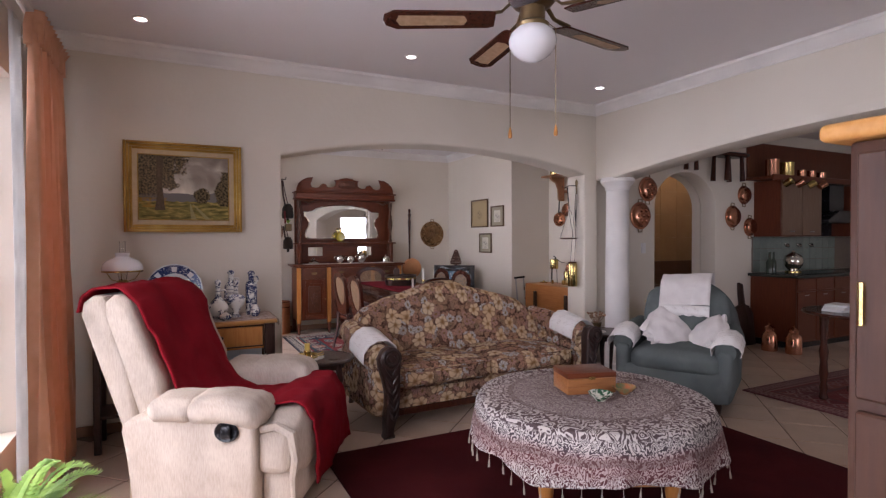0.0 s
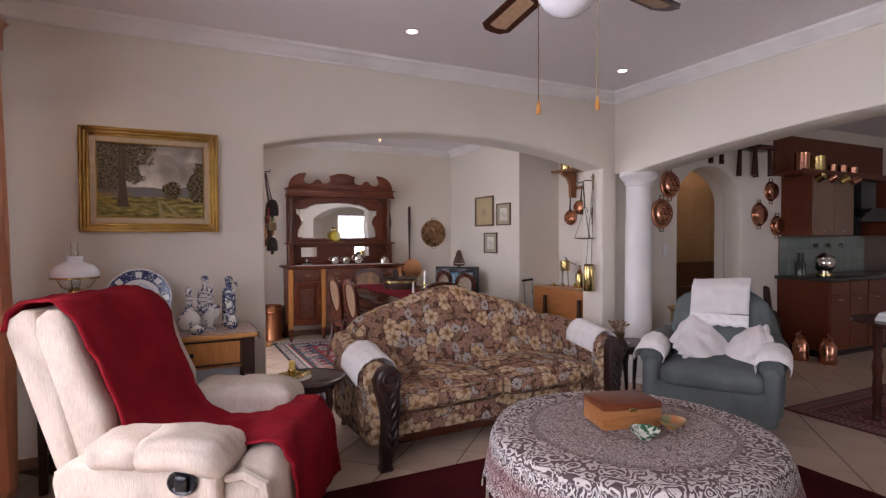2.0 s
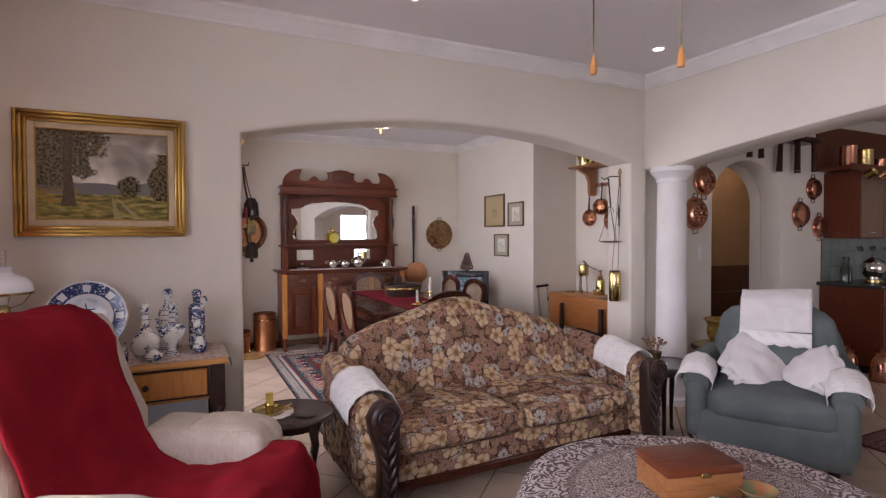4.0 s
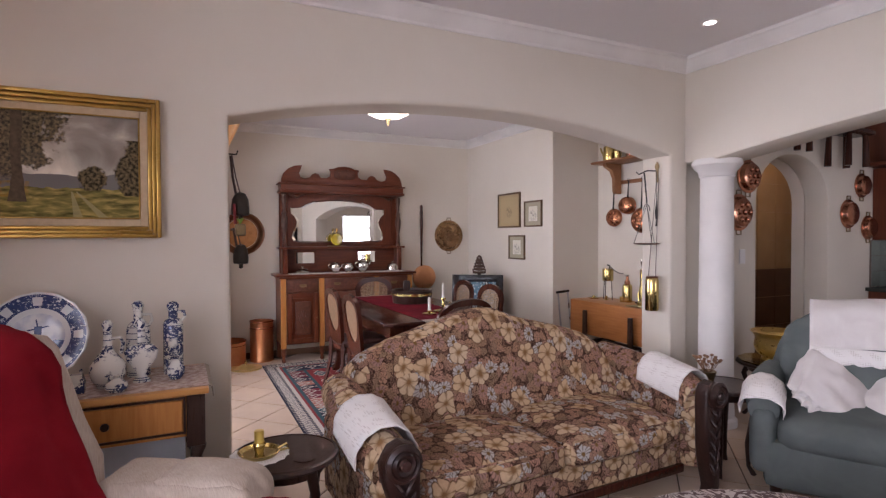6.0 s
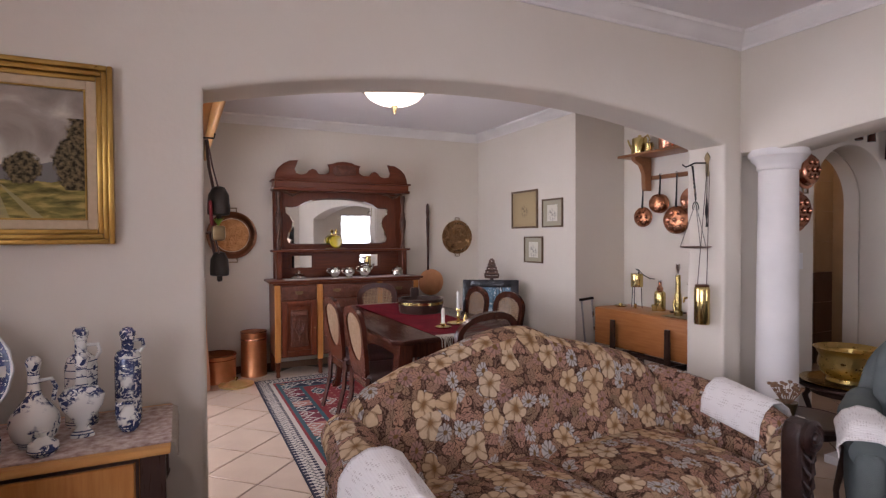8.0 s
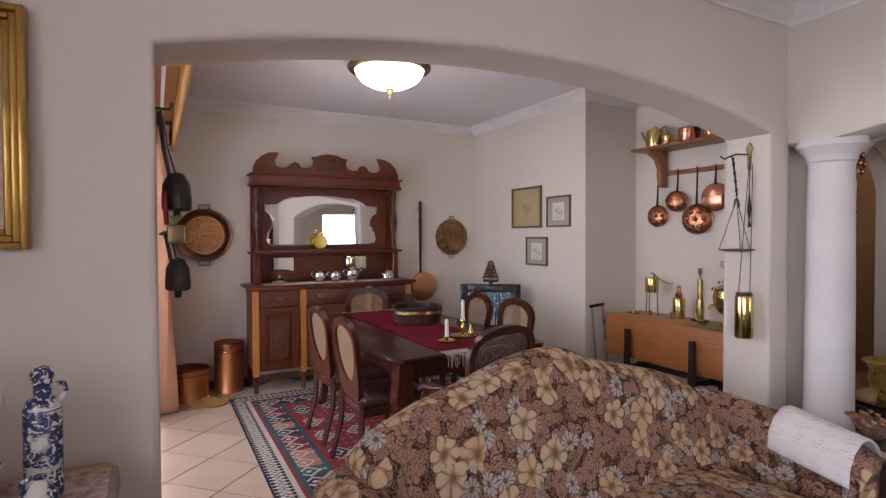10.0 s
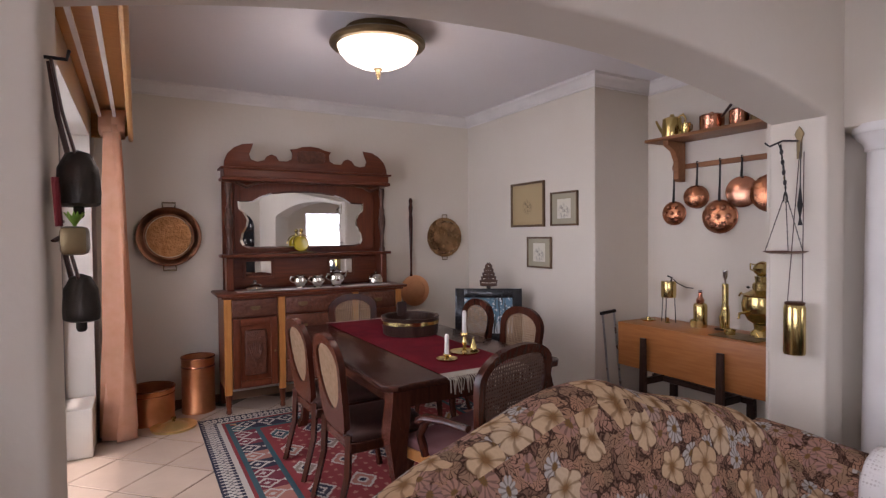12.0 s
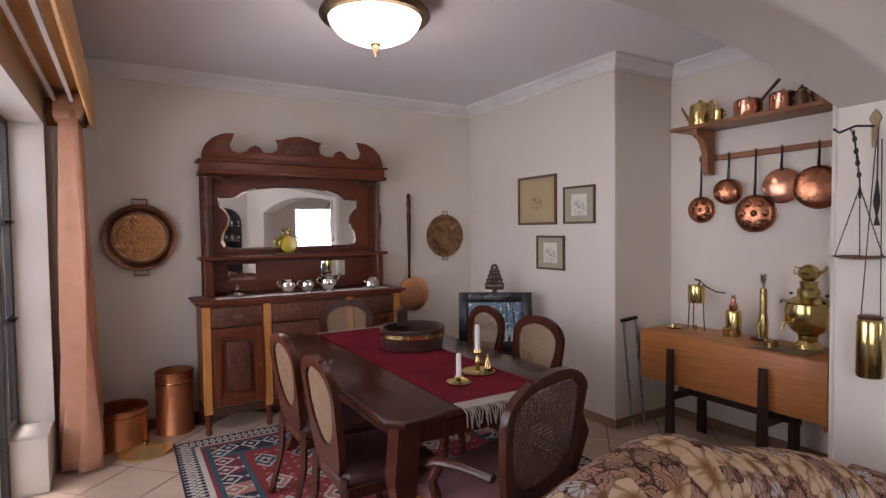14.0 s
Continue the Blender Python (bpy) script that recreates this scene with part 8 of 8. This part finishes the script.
for y, r, h, lab in ((5.68, 0.085, 0.10, "lidded copper saucepan on the shelf"), (5.46, 0.075, 0.10, "lidded polished copper pot on the shelf")):
    c = thing("copper_pot", pose(4.62, y, 2.226), lab, "pot")
    part("pot_body", lathe([(0, 0), (r, 0), (r, h), (r * 1.03, h + 0.004), (0, h + 0.004)], 32), COPPER, c)
    part("lid", lathe([(r * 1.04, h + 0.005), (r * 0.9, h + 0.014), (0.012, h + 0.02), (0.012, h + 0.035), (0, h + 0.038)], 28), COPPER, c)
    part("handle", tube([(-0.01, -r * 0.95, h * 0.8), (-0.03, -r - 0.06, h + 0.03), (-0.05, -r - 0.14, h + 0.09)], [0.009, 0.01, 0.012], 8), DARKW, c)
jr = thing("copper_jug", pose(4.60, 5.22, 2.226), "copper jug with a long dark handle on the shelf", "jug")
part("jug_body", lathe([(0, 0), (0.05, 0), (0.07, 0.05), (0.06, 0.12), (0.045, 0.15), (0.055, 0.19), (0, 0.18)], 28), COPPER_OLD, jr)
part("handle", tube([(0, 0.05, 0.14), (0, 0.11, 0.10), (0, 0.17, 0.05)], 0.012, 8), DARKW, jr)
for y in (5.32, 5.10):
    solid("glass_jar", lathe([(0, 0), (0.035, 0), (0.037, 0.06), (0.025, 0.08), (0.028, 0.095), (0, 0.09)], 20), BRASS_OLD, "small brass jar on the shelf", "jar", m=pose(4.56, y, 2.226))

dk = thing("drop_leaf_table", pose(4.34, 5.68, 0), "teak drop-leaf table with its front leaf down and dark tapered legs", "table")
part("tabletop", box(0.0, 0.42, -0.62, 0.62, 0.728, 0.75, 0.004, 2), TEAK, dk)
part("front_leaf", box(-0.022, -0.002, -0.62, 0.62, 0.40, 0.748, 0.004, 2), TEAK, dk)
part("end_panel", box(0.0, 0.40, -0.615, -0.595, 0.36, 0.726, 0.003), TEAK, dk)
for y in (-0.30, 0.33):
    for x in (0.0, 0.36):
        part("leg", merge(None, prism([(-0.035, 0.0), (0.035, 0.0), (0.022, 0.66), (-0.022, 0.66)], 0.03, 0.004), Matrix.Translation((x - 0.054, y, 0)) @ Matrix.Rotation(radians(90), 4, "Z")), DARKW, dk)
    part("foot_rail", box(-0.03, 0.36, y - 0.015, y + 0.015, 0.30, 0.35, 0.004), DARKW, dk)
part("stretcher", box(0.14, 0.18, -0.40, 0.42, 0.30, 0.34, 0.004), DARKW, dk)

TZ = 0.751
dm = thing("brass_burner", pose(4.62, 6.05, TZ), "brass drum on a thin stand with a curved pipe", "burner")
part("drum", lathe([(0, 0.20), (0.055, 0.20), (0.058, 0.21), (0.058, 0.32), (0.055, 0.33), (0, 0.33)], 30), BRASS, dm)
for x, y in ((0.0, -0.055), (0.0, 0.055), (-0.03, 0.0)):
    part("stand_leg", tube([(x, y, 0.20), (x * 1.2, y * 1.2, 0.0)], 0.004, 6), BLACK, dm)
part("pipe", tube([(0, -0.04, 0.35), (0, -0.08, 0.32), (0, -0.16, 0.29), (0, -0.22, 0.29)], 0.004, 6), IRON, dm)
part("tap", tube([(0, -0.02, 0.33), (0, -0.03, 0.36), (0, 0.01, 0.37)], 0.007, 6), IRON, dm)
part("cup", lathe([(0, 0), (0.025, 0), (0.012, 0.01), (0.014, 0.04), (0, 0.045)], 16, m=pose(-0.04, -0.02, 0)), BRASS, dm)
sd = solid("brass_dish", lathe([(0, 0), (0.05, 0), (0.065, 0.012), (0.06, 0.013), (0.02, 0.006), (0.015, 0.03), (0, 0.032)], 26), BRASS, "small brass candle dish on the teak table", "dish", m=pose(4.55, 6.19, TZ))
tl = thing("blow_lamp", pose(4.62, 5.77, TZ), "brass blow lamp with a copper neck on the teak table", "blow lamp")
part("tank", lathe([(0, 0), (0.048, 0), (0.05, 0.01), (0.05, 0.16), (0.045, 0.175), (0.02, 0.19), (0, 0.19)], 30), BRASS, tl)
part("neck", lathe([(0.028, 0.186), (0.03, 0.21), (0.016, 0.23), (0.014, 0.26), (0.02, 0.265), (0, 0.27)], 20), COPPER, tl)
part("tap", tube([(-0.02, 0, 0.275), (0.02, 0, 0.275)], 0.004, 6), IRON, tl)
part("burner_cup", lathe([(0, 0), (0.022, 0), (0.026, 0.05), (0.018, 0.06), (0, 0.05)], 18, m=pose(-0.05, 0.02, 0)), BRASS, tl)
sk = thing("brass_syringe", pose(4.62, 5.57, TZ), "tall brass pump lamp with a nickel tip on a dark foot", "pump")
part("foot", soft_box(0.07, 0.13, 0.02, 0.008, 4, m=pose(0, 0, 0.01)), DARKW, sk)
part("barrel", lathe([(0, 0.02), (0.03, 0.02), (0.032, 0.12), (0.026, 0.17), (0.026, 0.18), (0.022, 0.185), (0.022, 0.34), (0.018, 0.345), (0, 0.345)], 24), BRASS, sk)
part("tip", lathe([(0.006, 0.345), (0.006, 0.37), (0.018, 0.40), (0.018, 0.44), (0, 0.44)], 18), SILVER, sk)
part("side_tube", tube([(-0.04, 0.0, 0.02), (-0.04, 0.01, 0.10), (-0.02, 0.0, 0.14)], 0.012, 8), BRASS, sk)
sa = thing("samovar", pose(4.60, 5.29, TZ + 0.009) @ Matrix.Diagonal((1, 1, 1.10, 1)), "round brass samovar with a small teapot on top", "samovar")
part("samovar_base", lathe([(0, 0), (0.075, 0), (0.07, 0.02), (0.05, 0.04), (0.055, 0.07), (0, 0.07)], 32), BRASS, sa)
part("urn_body", lathe([(0.05, 0.07), (0.09, 0.095), (0.122, 0.15), (0.128, 0.20), (0.118, 0.245), (0.125, 0.255), (0.09, 0.27), (0.06, 0.285), (0.062, 0.32), (0.045, 0.335), (0.05, 0.37), (0, 0.37)], 40), BRASS, sa)
part("teapot", lathe([(0.03, 0.372), (0.055, 0.395), (0.06, 0.42), (0.045, 0.445), (0.02, 0.46), (0, 0.465)], 28), BRASS, sa)
part("teapot_spout", tube([(0, -0.05, 0.41), (0, -0.085, 0.43), (0, -0.10, 0.455)], [0.012, 0.008, 0.006], 8), BRASS, sa)
part("teapot_handle", tube([(0, 0.052, 0.44), (0, 0.085, 0.445), (0, 0.085, 0.41), (0, 0.055, 0.40)], 0.005, 8), BRASS, sa)
part("spigot", tube([(-0.115, 0.04, 0.15), (-0.165, 0.06, 0.145), (-0.17, 0.062, 0.11)], [0.01, 0.009, 0.008], 8), BRASS, sa)
for s in (-1, 1):
    h = part("handle", tube([(0, s * 0.115, 0.24), (0, s * 0.15, 0.255), (0, s * 0.165, 0.235)], 0.007, 8), BRASS, sa)
    part("grip", lathe([(0, -0.01), (0.016, 0), (0, 0.01)], 14, m=pose(0, s * 0.10, 0.295)), BLACK, h)
ty = thing("brass_tray", pose(4.48, 5.36, TZ), "square brass tray with a small pot on the table", "tray")
part("tray_plate", box(-0.12, 0.10, -0.17, 0.17, 0.0, 0.008, 0.003), BRASS_OLD, ty)
part("small_pot", lathe([(0, 0.009), (0.035, 0.009), (0.037, 0.04), (0.03, 0.05), (0, 0.05)], 22, m=pose(-0.01, 0.08, 0)), BRASS, ty)
ff = thing("folding_frame", pose(4.24, 6.30, 0, 0, -4, 0), "slim grey metal folding frame leaning by the wall", "frame")
for x in (0.0, 0.13):
    part("upright", tube([(x, 0, 0.0), (x, 0.04, 0.82)], 0.009, 8), STEEL, ff)
part("top_bar", box(-0.02, 0.15, 0.03, 0.055, 0.81, 0.835, 0.004), BLACK, ff)

# balance scale on the right reveal
sc = thing("hanging_scale", pose(3.85, 4.68, 0), "old hanging scale with a copper pan and chains on the reveal", "scale")
part("bracket", prism([(-0.012, 1.84), (0.012, 1.84), (0.014, 1.94), (0.024, 1.965), (0.012, 1.99), (0.0, 2.005), (-0.012, 1.99), (-0.024, 1.965), (-0.014, 1.94)], 0.006, 0.002, m=Matrix.Translation((-0.001, 0, 0)) @ Matrix.Rotation(radians(90), 4, "Z")), BRASS_OLD, sc)
part("beam_bow", tube([(-0.09 + 0.055 * math.cos(a), 0.02 + 0.02 * math.cos(a), 1.62 + 0.05 * math.sin(a)) for a in [math.pi * k / 8 for k in range(9)]], 0.0035, 6), IRON, sc)
part("weight_hook", tube([(-0.03, -0.02, 1.92), (-0.032, -0.02, 1.70), (-0.034, -0.02, 1.60), (-0.032, -0.02, 1.54), (-0.03, -0.02, 1.50)], [0.003, 0.003, 0.014, 0.004, 0.012], 8, flat=0.5), IRON, sc)
part("hook_arm", tube([(-0.015, 0, 1.93), (-0.06, 0.05, 1.935), (-0.09, 0.10, 1.91), (-0.10, 0.12, 1.93)], 0.005, 8), IRON, sc)
shackle = part("shackle", tube([(-0.085, 0.06, 1.92), (-0.09, 0.05, 1.90), (-0.088, 0.03, 1.80), (-0.09, 0.02, 1.67)], 0.0028, 6), IRON, sc)
for k in range(9):
    part("link", lathe([(0.006, -0.002), (0.010, 0.0), (0.006, 0.002)], 10, m=pose(-0.089, 0.045 - 0.003 * k, 1.90 - 0.026 * k, 90, 0, 90 * (k % 2)) @ Matrix.Diagonal((1, 1.5, 1, 1))), BRASS_OLD if k == 6 else IRON, shackle)
part("scale_pan", lathe([(0, 0), (0.07, 0.002), (0.10, 0.012), (0.098, 0.015), (0.068, 0.006), (0, 0.004)], 36, m=pose(-0.09, 0.02, 1.355)), COPPER_OLD, sc)
for a in (20, 140, 260):
    e = Vector((-0.09 + 0.095 * math.cos(radians(a)), 0.02 + 0.095 * math.sin(radians(a)), 1.366))
    s0 = Vector((-0.09, 0.02, 1.665))
    ch_ = part("chain", tube([s0, s0.lerp(e, 0.5), e], 0.0018, 5), IRON, sc)
    for k in range(16):
        c = s0.lerp(e, (k + 0.5) / 16)
        part("link", lathe([(0.003, -0.002), (0.006, 0.0), (0.003, 0.002)], 8, m=Matrix.Translation(c) @ pose(0, 0, 0, 90 * (k % 2), 0, 30)), IRON, ch_)
cy = thing("brass_cylinder", pose(3.775, 4.66, 0.85), "brass cylinder weight hanging on a long cord", "cylinder")
part("cylinder_body", lathe([(0, 0), (0.046, 0.0), (0.05, 0.008), (0.049, 0.235), (0.044, 0.25), (0, 0.25)], 32), BRASS, cy)
part("collar", lathe([(0.044, 0.25), (0.046, 0.262), (0.038, 0.266), (0, 0.266)], 28), COPPER_OLD, cy)
for dy in (-0.035, 0.035):
    part("cord", tube([(0, dy, 0.26), (0.055, dy * 0.3, 1.02)], 0.0025, 6), LEATHER, cy)

# display alcove on the rear wall
al = thing("display_cabinet", pose(3.42, Y_REAR, 0), "dark arched display cabinet with glasses on shelves", "cabinet")
part("cabinet_back", prism([(-0.42, 0.0), (0.42, 0.0)] + [(x, z) for x, z in arc(0, math.pi, 0.42, 16, 0, 1.75)], 0.02, m=pose(0, 0.002, 0)), BLACK, al)
for z in (0.45, 0.85, 1.25, 1.65):
    part("shelf", box(-0.40, 0.40, 0.022, 0.16, z, z + 0.02, 0.003), MAHOG, al)
for k in range(10):
    part("goblet", lathe([(0, 0), (0.025, 0), (0.004, 0.01), (0.004, 0.06), (0.03, 0.08), (0.034, 0.14), (0, 0.13)], 14, m=pose(-0.32 + 0.16 * (k % 5), 0.09, 1.27 + 0.40 * (k // 5))), SILVER, al)

framed("framed_print", 0.34, 0.46, 0.03, BLACK, SK1, pose(4.6, Y_REAR + 0.001, 1.78, 0, 0, 180), "small dark-framed print on the rear wall", "picture", depth=0.02)

# ---- floor tiles, laid diagonally ----
SIDE, GAP = 0.375, 0.004
bmt = box(-SIDE / 2 + GAP, SIDE / 2 - GAP, -SIDE / 2 + GAP, SIDE / 2 - GAP, -0.006, 0.0, 0.0025)
tile_mesh = finish(bmt, TILE)
made, rest = 0, bmesh.new()
spots = []
for i in range(-26, 34):
    for j in range(-14, 34):
        # the joints run along x - y and x + y
        u, v = 1.39 / math.sqrt(2) + SIDE * (i + 0.5), SIDE * (j + 0.5) + 0.1
        x, y = (u + v) / math.sqrt(2), (v - u) / math.sqrt(2)
        if (-0.93 if y < 4.5 else 0.42) < x < X_END and Y_REAR < y < Y_DIN:
            spots.append((x, y))
near = lambda p: (0.5 < p[0] < 2.3 and p[1] > 4.4) or (3.3 < p[0] < 6.8 and 1.2 < p[1] < 4.7) or (-0.9 < p[0] < 4.0 and 2.9 < p[1] < 4.7) or (p[0] < 0.9 and p[1] > 1.5)
for x, y in spots:
    if near((x, y)) and made < 290:
        o = new("tile", tile_mesh)
        o.parent = floor
        o.matrix_local = pose(x, y, 0, 0, 0, -45)
        made += 1
    else:
        m_ = pose(x, y, 0, 0, 0, -45)
        q = [rest.verts.new(m_ @ Vector(c)) for c in ((-SIDE / 2 + GAP, -SIDE / 2 + GAP, 0), (SIDE / 2 - GAP, -SIDE / 2 + GAP, 0), (SIDE / 2 - GAP, SIDE / 2 - GAP, 0), (-SIDE / 2 + GAP, SIDE / 2 - GAP, 0))]
        w = [rest.verts.new(p.co + Vector((0, 0, -0.006))) for p in q]
        rest.faces.new(q)
        for k in range(4):
            rest.faces.new([q[k], w[k], w[(k + 1) % 4], q[(k + 1) % 4]])
more = part("far_tiles", rest, TILE, floor)
more["kind"] = "stuff"
